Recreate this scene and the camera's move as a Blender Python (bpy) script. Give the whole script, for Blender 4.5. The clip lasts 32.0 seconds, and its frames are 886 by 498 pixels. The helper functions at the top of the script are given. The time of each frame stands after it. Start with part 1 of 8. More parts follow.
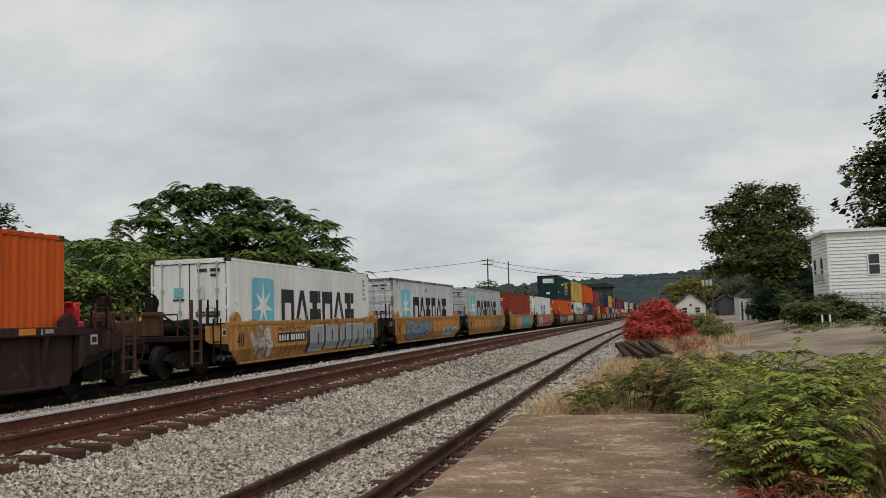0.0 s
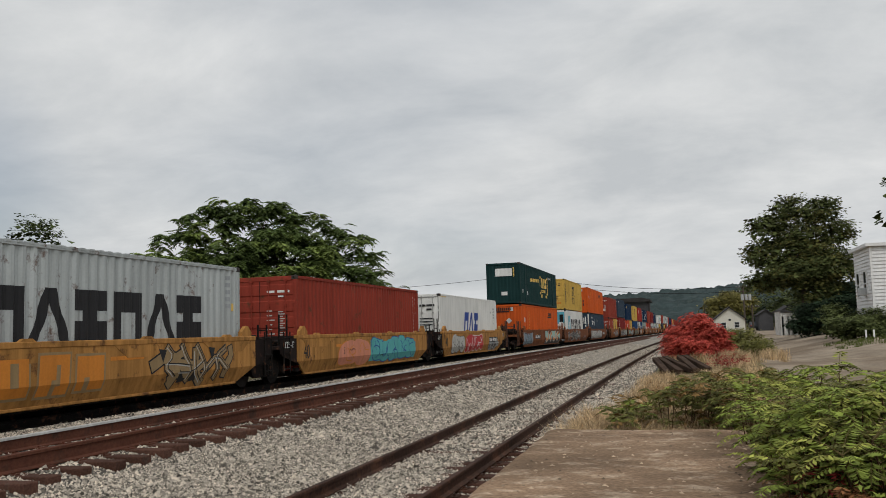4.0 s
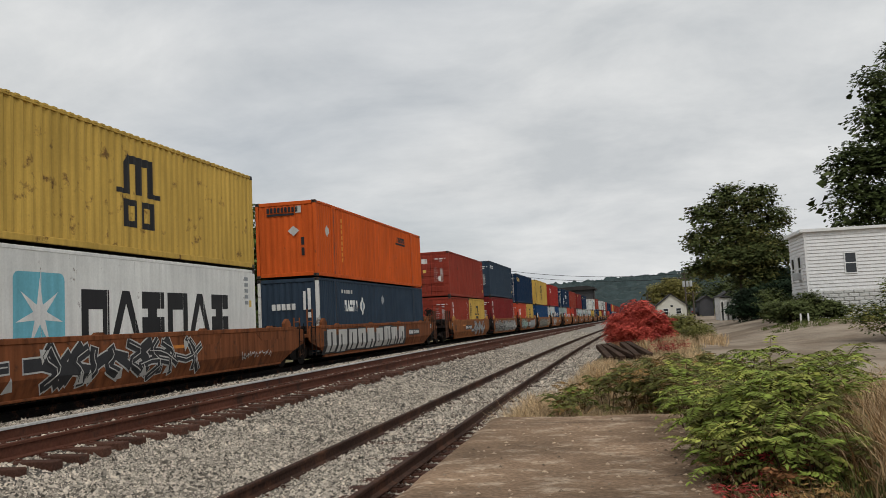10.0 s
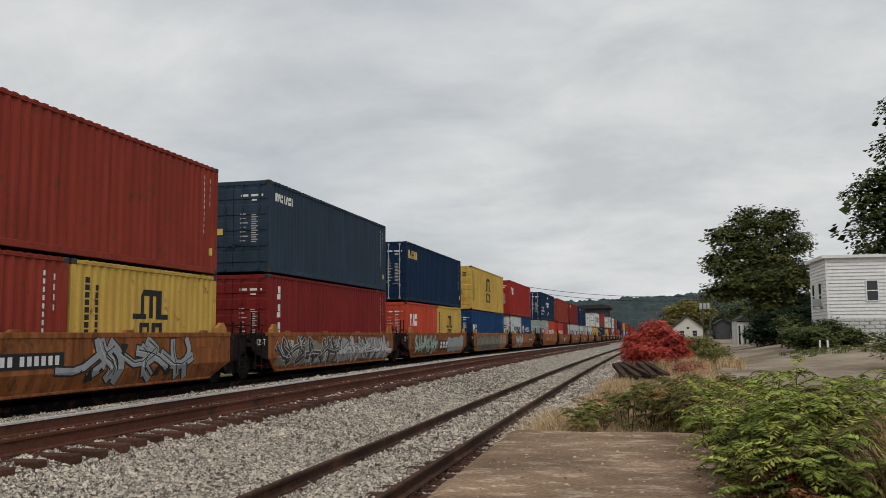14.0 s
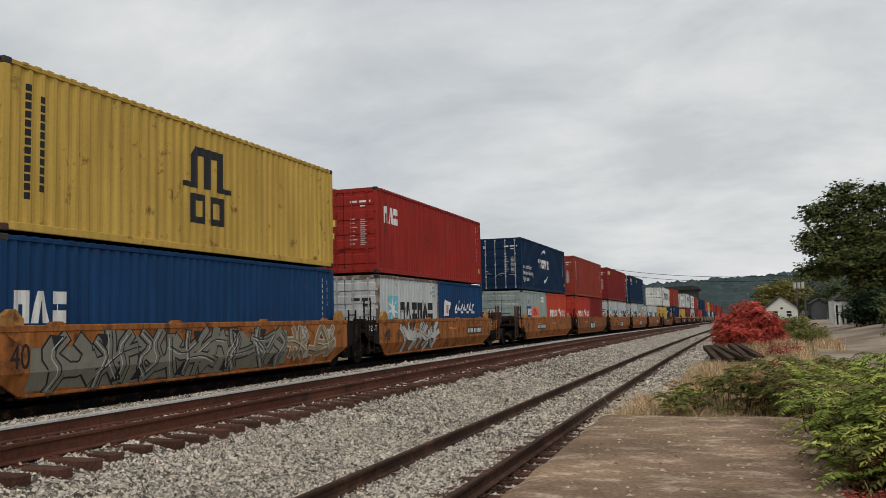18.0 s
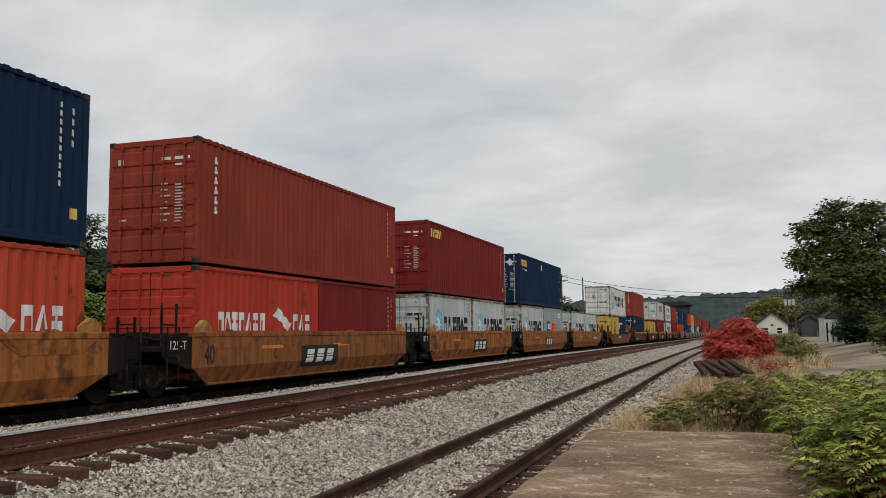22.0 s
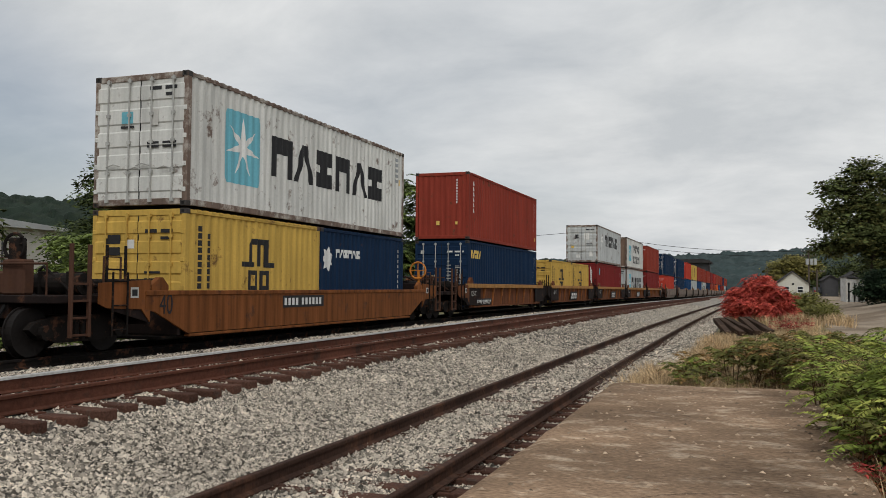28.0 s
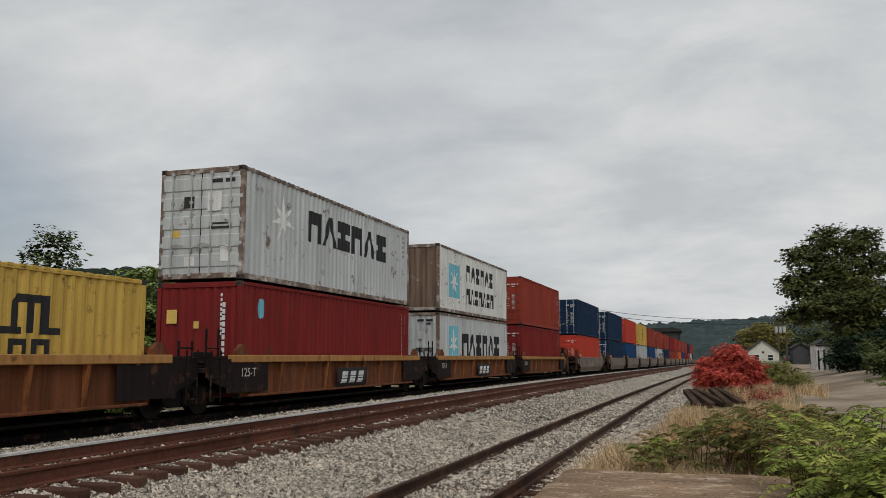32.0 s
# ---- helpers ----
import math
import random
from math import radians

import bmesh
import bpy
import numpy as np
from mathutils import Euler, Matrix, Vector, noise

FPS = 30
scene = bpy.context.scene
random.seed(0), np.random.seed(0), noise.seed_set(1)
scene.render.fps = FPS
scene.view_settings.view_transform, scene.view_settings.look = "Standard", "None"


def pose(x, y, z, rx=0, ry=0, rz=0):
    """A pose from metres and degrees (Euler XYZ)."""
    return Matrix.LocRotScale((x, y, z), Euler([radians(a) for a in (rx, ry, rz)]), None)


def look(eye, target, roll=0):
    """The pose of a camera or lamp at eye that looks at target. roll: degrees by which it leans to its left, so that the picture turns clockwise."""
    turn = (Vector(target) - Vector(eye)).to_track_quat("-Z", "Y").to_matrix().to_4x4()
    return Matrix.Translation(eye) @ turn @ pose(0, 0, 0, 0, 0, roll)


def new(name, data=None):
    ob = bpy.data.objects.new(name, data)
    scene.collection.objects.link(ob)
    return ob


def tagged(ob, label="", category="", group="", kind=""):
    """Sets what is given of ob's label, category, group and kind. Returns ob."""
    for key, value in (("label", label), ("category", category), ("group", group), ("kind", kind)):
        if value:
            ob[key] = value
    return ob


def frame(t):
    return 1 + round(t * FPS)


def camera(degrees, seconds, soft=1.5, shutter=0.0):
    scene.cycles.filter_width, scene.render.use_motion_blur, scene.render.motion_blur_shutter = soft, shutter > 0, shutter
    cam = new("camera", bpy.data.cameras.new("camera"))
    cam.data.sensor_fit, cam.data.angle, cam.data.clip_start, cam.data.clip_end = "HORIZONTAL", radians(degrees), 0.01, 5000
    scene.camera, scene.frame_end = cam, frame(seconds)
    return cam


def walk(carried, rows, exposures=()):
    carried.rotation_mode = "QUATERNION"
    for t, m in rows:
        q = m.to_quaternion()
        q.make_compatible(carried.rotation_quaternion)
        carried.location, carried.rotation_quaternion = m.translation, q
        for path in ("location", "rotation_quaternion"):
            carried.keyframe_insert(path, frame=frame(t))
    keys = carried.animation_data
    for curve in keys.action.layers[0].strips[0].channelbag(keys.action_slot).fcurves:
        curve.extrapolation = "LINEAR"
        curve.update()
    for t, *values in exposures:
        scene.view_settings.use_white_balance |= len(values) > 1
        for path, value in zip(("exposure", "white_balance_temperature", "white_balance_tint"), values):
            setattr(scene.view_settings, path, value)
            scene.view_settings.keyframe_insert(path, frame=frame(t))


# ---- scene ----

cam = camera(54.53, 32.0, soft=0.6)
# seconds, eye x, y, z, yaw, pitch, roll
PATH = [
    (0, 0.021, 0.008, 1.326, 13.25, 4.46, 1.76),
    (0.5, 0.047, -0.007, 1.331, 7.59, 5.12, 1.81),
    (1, 0.043, 0.016, 1.312, 7.87, 5.39, 1.94),
    (1.5, 0.035, 0.009, 1.308, 8.5, 5.4, 2.21),
    (2, 0.021, 0.023, 1.308, 8.92, 5.46, 1.75),
    (2.5, 0.015, 0.017, 1.31, 10.4, 5.71, 0.91),
    (3, 0.01, -0.003, 1.309, 15.23, 5.8, 0.87),
    (3.5, 0.016, 0.001, 1.308, 15.83, 5.58, 1.56),
    (5.5, 0.019, 0.015, 1.312, 14.64, 5.46, 1.78),
    (6, 0.023, 0.019, 1.309, 14.54, 5.47, 1.74),
    (6.5, 0.027, 0.024, 1.314, 14.27, 5.39, 1.68),
    (7, 0.021, 0.009, 1.317, 13.88, 5.25, 1.44),
    (7.5, 0.034, -0.001, 1.321, 13.64, 5.15, 1.28),
    (8, 0.066, -0.013, 1.32, 13.46, 5.25, 1.52),
    (8.5, 0.081, -0.025, 1.32, 13.1, 5.25, 1.85),
    (9, 0.085, -0.011, 1.321, 12.71, 5.23, 2.29),
    (9.5, 0.089, -0.021, 1.316, 12.45, 5.05, 2.53),
    (10, 0.09, -0.001, 1.31, 12.12, 4.75, 2.69),
    (10.5, 0.083, -0.012, 1.314, 11.7, 4.5, 2.62),
    (11, 0.064, 0.032, 1.31, 11.28, 4.35, 2.59),
    (11.5, 0.047, -0.002, 1.307, 11.07, 4.16, 2.08),
    (12, 0.011, 0.033, 1.292, 11, 4.19, 1.48),
    (12.5, -0.018, -0.003, 1.3, 11.45, 4.75, 0.9),
    (13, -0.036, 0.004, 1.275, 11.75, 5.18, 0.52),
    (13.5, -0.036, -0.02, 1.266, 12.21, 5.21, 0.26),
    (14, -0.031, -0.019, 1.261, 13.02, 5.64, 0.46),
    (14.5, -0.028, -0.028, 1.264, 14.62, 5.97, 1.04),
    (16.5, -0.062, -0.044, 1.27, 18.71, 6.09, 1.54),
    (17, -0.07, -0.028, 1.275, 18.73, 5.28, 1.37),
    (17.5, -0.074, -0.047, 1.275, 18.61, 4.96, 1.25),
    (18, -0.075, -0.036, 1.274, 18.62, 4.73, 1.32),
    (18.5, -0.066, -0.042, 1.273, 18.71, 4.64, 1.5),
    (19, -0.061, -0.039, 1.275, 18.45, 4.81, 1.36),
    (19.5, -0.057, -0.059, 1.276, 17.7, 5.45, 1.22),
    (20, -0.058, -0.049, 1.278, 17.4, 5.62, 1.05),
    (20.5, -0.064, -0.052, 1.276, 17.38, 5.72, 0.92),
    (21, -0.063, -0.035, 1.269, 17.58, 5.75, 0.83),
    (21.5, -0.061, -0.037, 1.267, 17.81, 5.7, 0.74),
    (22, -0.065, -0.037, 1.265, 18.04, 5.57, 0.65),
    (22.5, -0.062, -0.053, 1.272, 18.28, 5.35, 0.57),
    (23, -0.06, -0.064, 1.269, 18.44, 5.19, 0.46),
    (23.5, -0.067, -0.069, 1.268, 18.58, 4.91, 0.28),
    (24, -0.077, -0.042, 1.263, 18.79, 4.59, 0.09),
    (24.5, -0.074, -0.054, 1.262, 18.88, 4.29, -0.03),
    (25, -0.067, -0.047, 1.263, 19.03, 4.01, 0.03),
    (25.5, -0.057, -0.066, 1.265, 18.85, 3.74, 0.02),
    (27.5, -0.106, -0.093, 1.258, 19.46, 2.85, -0.43),
    (28, -0.122, -0.047, 1.24, 19.27, 2.45, -0.41),
    (28.5, -0.065, 0.064, 1.263, 19.6, 2.1, -0.32),
    (29, -0.073, 0.196, 1.245, 16.52, 2.41, -0.61),
    (29.5, -0.111, 0.343, 1.276, 9.57, 5.43, -0.76),
    (30, -0.19, 0.507, 1.318, 13.08, 6.66, 0.18),
    (30.5, -0.081, 0.655, 1.274, 15.62, 7.22, -0.61),
    (31, -0.121, 0.843, 1.294, 9.75, 7.62, -1.32),
    (31.5, -0.103, 1.044, 1.297, 10.68, 7.42, -0.52),
    (32, -0.051, 1.261, 1.291, 17.43, 7.15, 0.12),
]
walk(cam, [(t, pose(x, y, z, 90 + p, r, w)) for t, x, y, z, w, p, r in PATH],
     [(0, -0.07), (2, -0.06), (3.5, -0.06), (6, -0.08), (7, -0.10), (9, -0.01), (12, -0.05), (14, -0.06), (17, 0.0), (25, 0.0), (28.5, 0.0), (30, -0.05), (31, -0.06), (32, -0.12)])

# ---- world and sun: overcast day ----
world = bpy.data.worlds.new("sky")
scene.world = world
world.use_nodes = True
wn, wl = world.node_tree.nodes, world.node_tree.links
wn.clear()


def wnode(kind, **kw):
    n = wn.new(kind)
    for k, v in kw.items():
        n.inputs[k].default_value = v
    return n


w_out = wn.new("ShaderNodeOutputWorld")
w_bg = wn.new("ShaderNodeBackground")
w_sky = wn.new("ShaderNodeTexSky")
w_sky.sky_type = "NISHITA"
w_sky.sun_disc = False
w_sky.sun_elevation, w_sky.sun_rotation = radians(48), radians(200)
w_sky.air_density, w_sky.dust_density = 1.0, 2.0
w_sc = wn.new("ShaderNodeVectorMath")
w_sc.operation = "SCALE"
w_sc.inputs["Scale"].default_value = 0.085
wl.new(w_sky.outputs[0], w_sc.inputs[0])
# a flat layer of cloud overhead: direction divided by its height
w_co = wn.new("ShaderNodeTexCoord")
w_sep = wn.new("ShaderNodeSeparateXYZ")
wl.new(w_co.outputs["Generated"], w_sep.inputs[0])
w_h = wn.new("ShaderNodeMath")
w_h.operation = "MAXIMUM"
w_h.inputs[1].default_value = 0.0
wl.new(w_sep.outputs["Z"], w_h.inputs[0])
w_h2 = wn.new("ShaderNodeMath")
w_h2.inputs[1].default_value = 0.30
wl.new(w_h.outputs[0], w_h2.inputs[0])
w_cmb = wn.new("ShaderNodeCombineXYZ")
for ax, lean in (("X", 0.75), ("Y", 1.0)):
    d = wn.new("ShaderNodeMath")
    d.operation = "DIVIDE"
    wl.new(w_sep.outputs[ax], d.inputs[0])
    wl.new(w_h2.outputs[0], d.inputs[1])
    m_ = wn.new("ShaderNodeMath")
    m_.operation = "MULTIPLY"
    m_.inputs[1].default_value = lean
    wl.new(d.outputs[0], m_.inputs[0])
    wl.new(m_.outputs[0], w_cmb.inputs[ax])
w_n1 = wnode("ShaderNodeTexNoise", Scale=2.7, Detail=9.0, Roughness=0.60, Distortion=0.25)
w_n2 = wnode("ShaderNodeTexNoise", Scale=0.45, Detail=2.0, Roughness=0.5)
for n in (w_n1, w_n2):
    wl.new(w_cmb.outputs[0], n.inputs["Vector"])
w_r1 = wn.new("ShaderNodeValToRGB")
w_r1.color_ramp.elements[0].position, w_r1.color_ramp.elements[1].position = 0.34, 0.68
w_r1.color_ramp.elements[0].color = (0.55, 0.575, 0.595, 1)
w_r1.color_ramp.elements[1].color = (0.765, 0.775, 0.775, 1)
wl.new(w_n1.outputs["Fac"], w_r1.inputs[0])
# thin places where blue shows, low over the horizon only by chance of the noise
w_r2 = wn.new("ShaderNodeValToRGB")
w_r2.color_ramp.elements[0].position, w_r2.color_ramp.elements[1].position = 0.30, 0.48
w_r2.color_ramp.elements[0].color = (0.55, 0.55, 0.55, 1)
w_r2.color_ramp.elements[1].color = (1, 1, 1, 1)
wl.new(w_n2.outputs["Fac"], w_r2.inputs[0])
w_mix = wn.new("ShaderNodeMix")
w_mix.data_type = "RGBA"
# the cloud thins towards the clearing horizon on the far side of the tracks
w_dot = wn.new("ShaderNodeVectorMath")
w_dot.operation = "DOT_PRODUCT"
w_dot.inputs[1].default_value = Vector((-0.76, 0.64, 0.10)).normalized()
wl.new(w_co.outputs["Generated"], w_dot.inputs[0])
w_thin = wn.new("ShaderNodeMapRange")
w_thin.interpolation_type = "SMOOTHSTEP"
for k_, v_ in (("From Min", 0.972), ("From Max", 1.0), ("To Min", 1.0), ("To Max", 0.4)):
    w_thin.inputs[k_].default_value = v_
wl.new(w_dot.outputs["Value"], w_thin.inputs["Value"])
w_fac = wn.new("ShaderNodeMath")
w_fac.operation = "MULTIPLY"
wl.new(w_r2.outputs[0], w_fac.inputs[0])
wl.new(w_thin.outputs[0], w_fac.inputs[1])
wl.new(w_fac.outputs[0], w_mix.inputs["Factor"])
wl.new(w_sc.outputs[0], w_mix.inputs[6])
wl.new(w_r1.outputs[0], w_mix.inputs[7])
wl.new(w_mix.outputs[2], w_bg.inputs["Color"])
w_bg.inputs["Strength"].default_value = 1.0
wl.new(w_bg.outputs[0], w_out.inputs["Surface"])

sun = new("sun", bpy.data.lights.new("sun", "SUN"))
sun.data.energy, sun.data.angle, sun.data.color = 1.1, radians(25), (1.0, 0.97, 0.92)
sun.matrix_world = look((0, 0, 40), (-18, 34, 0))
scene.view_settings.exposure = 0.0

# ---- materials ----
MATS = {}


def mat(name, col, rough=0.8, metal=0.0, broad=0.18, fine=0.10, bump=0.15, scale=1.0, stain=None, amount=0.0, streak=0.0, spot=2.5, bscale=30.0, island=0.0, stretch=None):
    """A surface of one base colour with broad and fine variation, run-down streaks, stains with ragged edges and a fine relief."""
    if name in MATS:
        return MATS[name]
    m = MATS[name] = bpy.data.materials.new(name)
    m.use_nodes = True
    nt_, lk = m.node_tree.nodes, m.node_tree.links
    b = nt_["Principled BSDF"]
    b.inputs["Roughness"].default_value, b.inputs["Metallic"].default_value = rough, metal
    b.inputs["Specular IOR Level"].default_value = 0.5 if rough < 0.45 else (0.28 if rough < 0.72 else 0.12)
    co = nt_.new("ShaderNodeTexCoord")
    oi = nt_.new("ShaderNodeObjectInfo")
    add = nt_.new("ShaderNodeVectorMath")
    rnd = nt_.new("ShaderNodeMath")
    rnd.operation = "MULTIPLY"
    rnd.inputs[1].default_value = 37.0
    lk.new(oi.outputs["Random"], rnd.inputs[0])
    if stretch:
        sm = nt_.new("ShaderNodeMapping")
        sm.inputs["Scale"].default_value = stretch
        lk.new(co.outputs["Object"], sm.inputs["Vector"])
        lk.new(sm.outputs[0], add.inputs[0])
    else:
        lk.new(co.outputs["Object"], add.inputs[0])
    lk.new(rnd.outputs[0], add.inputs[1])

    def noise_(sc, detail=4.0, vec=None, rg=0.55):
        n = nt_.new("ShaderNodeTexNoise")
        n.inputs["Scale"].default_value, n.inputs["Detail"].default_value, n.inputs["Roughness"].default_value = sc, detail, rg
        lk.new(vec or add.outputs[0], n.inputs["Vector"])
        return n.outputs["Fac"]

    def ramp(fac, lo, hi, a, c):
        r = nt_.new("ShaderNodeMapRange")
        r.inputs["From Min"].default_value, r.inputs["From Max"].default_value = lo, hi
        r.inputs["To Min"].default_value, r.inputs["To Max"].default_value = a, c
        lk.new(fac, r.inputs["Value"])
        return r.outputs[0]

    def times(a, c):
        n = nt_.new("ShaderNodeMath")
        n.operation = "MULTIPLY"
        lk.new(a, n.inputs[0])
        lk.new(c, n.inputs[1])
        return n.outputs[0]

    f = times(ramp(noise_(0.55 * scale), 0.3, 0.7, 1 - broad, 1 + broad), ramp(noise_(18 * scale, 3.0), 0.3, 0.7, 1 - fine, 1 + fine))
    if streak:
        mp = nt_.new("ShaderNodeMapping")
        mp.inputs["Scale"].default_value = (5.0, 5.0, 0.35)
        lk.new(add.outputs[0], mp.inputs["Vector"])
        f = times(f, ramp(noise_(1.0, 5.0, mp.outputs[0]), 0.35, 0.7, 1 + streak * 0.4, 1 - streak))
    if island:
        ge = nt_.new("ShaderNodeNewGeometry")
        f = times(f, ramp(ge.outputs["Random Per Island"], 0, 1, 1 - island, 1 + island))
    rgb = nt_.new("ShaderNodeRGB")
    rgb.outputs[0].default_value = (*col, 1)
    out = rgb.outputs[0]
    if stain:
        mx = nt_.new("ShaderNodeMix")
        mx.data_type = "RGBA"
        mx.inputs[7].default_value = (*stain, 1)
        lk.new(ramp(noise_(spot * scale, 8.0, rg=0.68), 0.68 - 0.3 * amount, 0.74 - 0.2 * amount, 0.0, 0.85), mx.inputs["Factor"])
        lk.new(out, mx.inputs[6])
        out = mx.outputs[2]
    sc_ = nt_.new("ShaderNodeVectorMath")
    sc_.operation = "SCALE"
    lk.new(out, sc_.inputs[0])
    lk.new(f, sc_.inputs["Scale"])
    lk.new(sc_.outputs[0], b.inputs["Base Color"])
    if bump:
        bp = nt_.new("ShaderNodeBump")
        bp.inputs["Strength"].default_value, bp.inputs["Distance"].default_value = bump, 0.02
        lk.new(noise_(bscale * scale, 5.0), bp.inputs["Height"])
        lk.new(bp.outputs[0], b.inputs["Normal"])
    return m


RUST, DIRT = (0.10, 0.045, 0.025), (0.07, 0.055, 0.045)


def paint(name, col, rough=0.55, rust=0.35, streak=0.22):
    return mat("paint_" + name, col, rough, 0.0, 0.10, 0.05, 0.05, 1.0, RUST, rust, streak, 2.2)


PAINT = {
    "white": (0.66, 0.66, 0.63), "reefer": (0.74, 0.74, 0.71), "grey": (0.42, 0.45, 0.45), "silver": (0.50, 0.52, 0.52),
    "red": (0.31, 0.028, 0.022), "rust_red": (0.262, 0.043, 0.027), "maroon": (0.190, 0.021, 0.020), "orange": (0.58, 0.10, 0.018), "scarlet": (0.46, 0.05, 0.03),
    "navy": (0.008, 0.025, 0.062), "blue": (0.012, 0.050, 0.135), "slate": (0.032, 0.05, 0.075), "teal_black": (0.011, 0.038, 0.038), "yellow": (0.56, 0.365, 0.085),
    "sage": (0.30, 0.36, 0.34), "coral": (0.50, 0.07, 0.035),
}
for k_, c_ in PAINT.items():
    paint(k_, c_, 0.73, 0.10 if k_ in ("reefer", "teal_black", "orange", "navy", "blue", "slate") else 0.30, 0.12 if k_ == "reefer" else 0.2)
paint("car_yellow", (0.365, 0.130, 0.036), 0.75, 0.60, 0.46)
paint("car_umber", (0.155, 0.055, 0.024), 0.8, 0.5, 0.45)
paint("car_ladder", (0.085, 0.042, 0.028), 0.8, 0.5, 0.3)
paint("car_rim", (0.40, 0.205, 0.070), 0.8, 0.35, 0.3)
paint("car_brown", (0.205, 0.070, 0.028), 0.8, 0.45, 0.5)
paint("car_orange", (0.20, 0.070, 0.022), 0.75, 0.4, 0.5)
paint("car_maroon", (0.042, 0.024, 0.021), 0.8, 0.35, 0.4)
paint("car_gold", (0.42, 0.205, 0.060), 0.75, 0.40, 0.42)
paint("car_grey", (0.23, 0.185, 0.155), 0.8, 0.5, 0.4)
paint("car_rust", (0.27, 0.098, 0.034), 0.8, 0.45, 0.5)
paint("rusty_end", (0.60, 0.53, 0.44), 0.8, 1.75, 0.5)
paint("rusty_white", (0.60, 0.56, 0.50), 0.7, 1.15, 0.35)
paint("car_dark", (0.018, 0.012, 0.011), 0.8, 0.35, 0.3)
IRON = mat("black_iron", (0.011, 0.009, 0.008), 0.8, 0.0, 0.3, 0.2, 0.2, 1, RUST, 0.45, 0, 4)
WHEEL = mat("wheel_steel", (0.016, 0.013, 0.012), 0.7, 0.3, 0.3, 0.2, 0.1)
ROD = mat("galvanised_rod", (0.42, 0.42, 0.40), 0.5, 0.3, 0.2, 0.1, 0.05)
GASKET = mat("black_rubber", (0.015, 0.015, 0.015), 0.8)
CAST = mat("casting_steel", (0.05, 0.045, 0.042), 0.7, 0.2, 0.3, 0.2, 0.2, 1, RUST, 0.6)
RAIL = mat("rusty_rail", (0.105, 0.041, 0.026), 0.8, 0.0, 0.3, 0.2, 0.3, 1, (0.05, 0.03, 0.022), 0.5)
# worn railhead with the sky's reflection painted in as a pale base
RAILTOP = mat("worn_skylit_railhead", (0.50, 0.49, 0.47), 0.5, 0.0, 0.2, 0.2, 0.1)
TIE = mat("weathered_tie", (0.092, 0.046, 0.033), 0.95, 0.0, 0.35, 0.3, 0.6, 2.0, (0.075, 0.055, 0.045), 0.4, 0, 3.0)
STONE = mat("ballast_stone", (0.395, 0.345, 0.283), 0.9, 0.0, 0.16, 0.25, 0.4, 1.0, island=0.86)
SIDING = mat("dark_siding_rail", (0.052, 0.028, 0.020), 0.8, 0.0, 0.35, 0.25, 0.3, 1, (0.095, 0.045, 0.028), 0.6)
DECAL = {k: mat("mark_" + k, c, 0.6, 0, 0.08, 0.06, 0.03, 1, None, 0, 0.15) for k, c in {
    "black": (0.018, 0.018, 0.02), "white": (0.72, 0.72, 0.70), "sky": (0.16, 0.46, 0.56), "yellow": (0.66, 0.42, 0.07), "gold": (0.70, 0.48, 0.12),
    "royal": (0.02, 0.06, 0.30), "red": (0.50, 0.03, 0.03), "teal": (0.10, 0.42, 0.42), "grey": (0.30, 0.32, 0.33), "salmon": (0.62, 0.24, 0.15), "mint": (0.32, 0.50, 0.44),
    "orange": (0.62, 0.22, 0.03), "charcoal": (0.03, 0.03, 0.033), "slateblue": (0.16, 0.22, 0.27), "dirty_white": (0.50, 0.49, 0.46), "khaki": (0.30, 0.205, 0.10), "olive_grey": (0.21, 0.20, 0.155)}.items()}


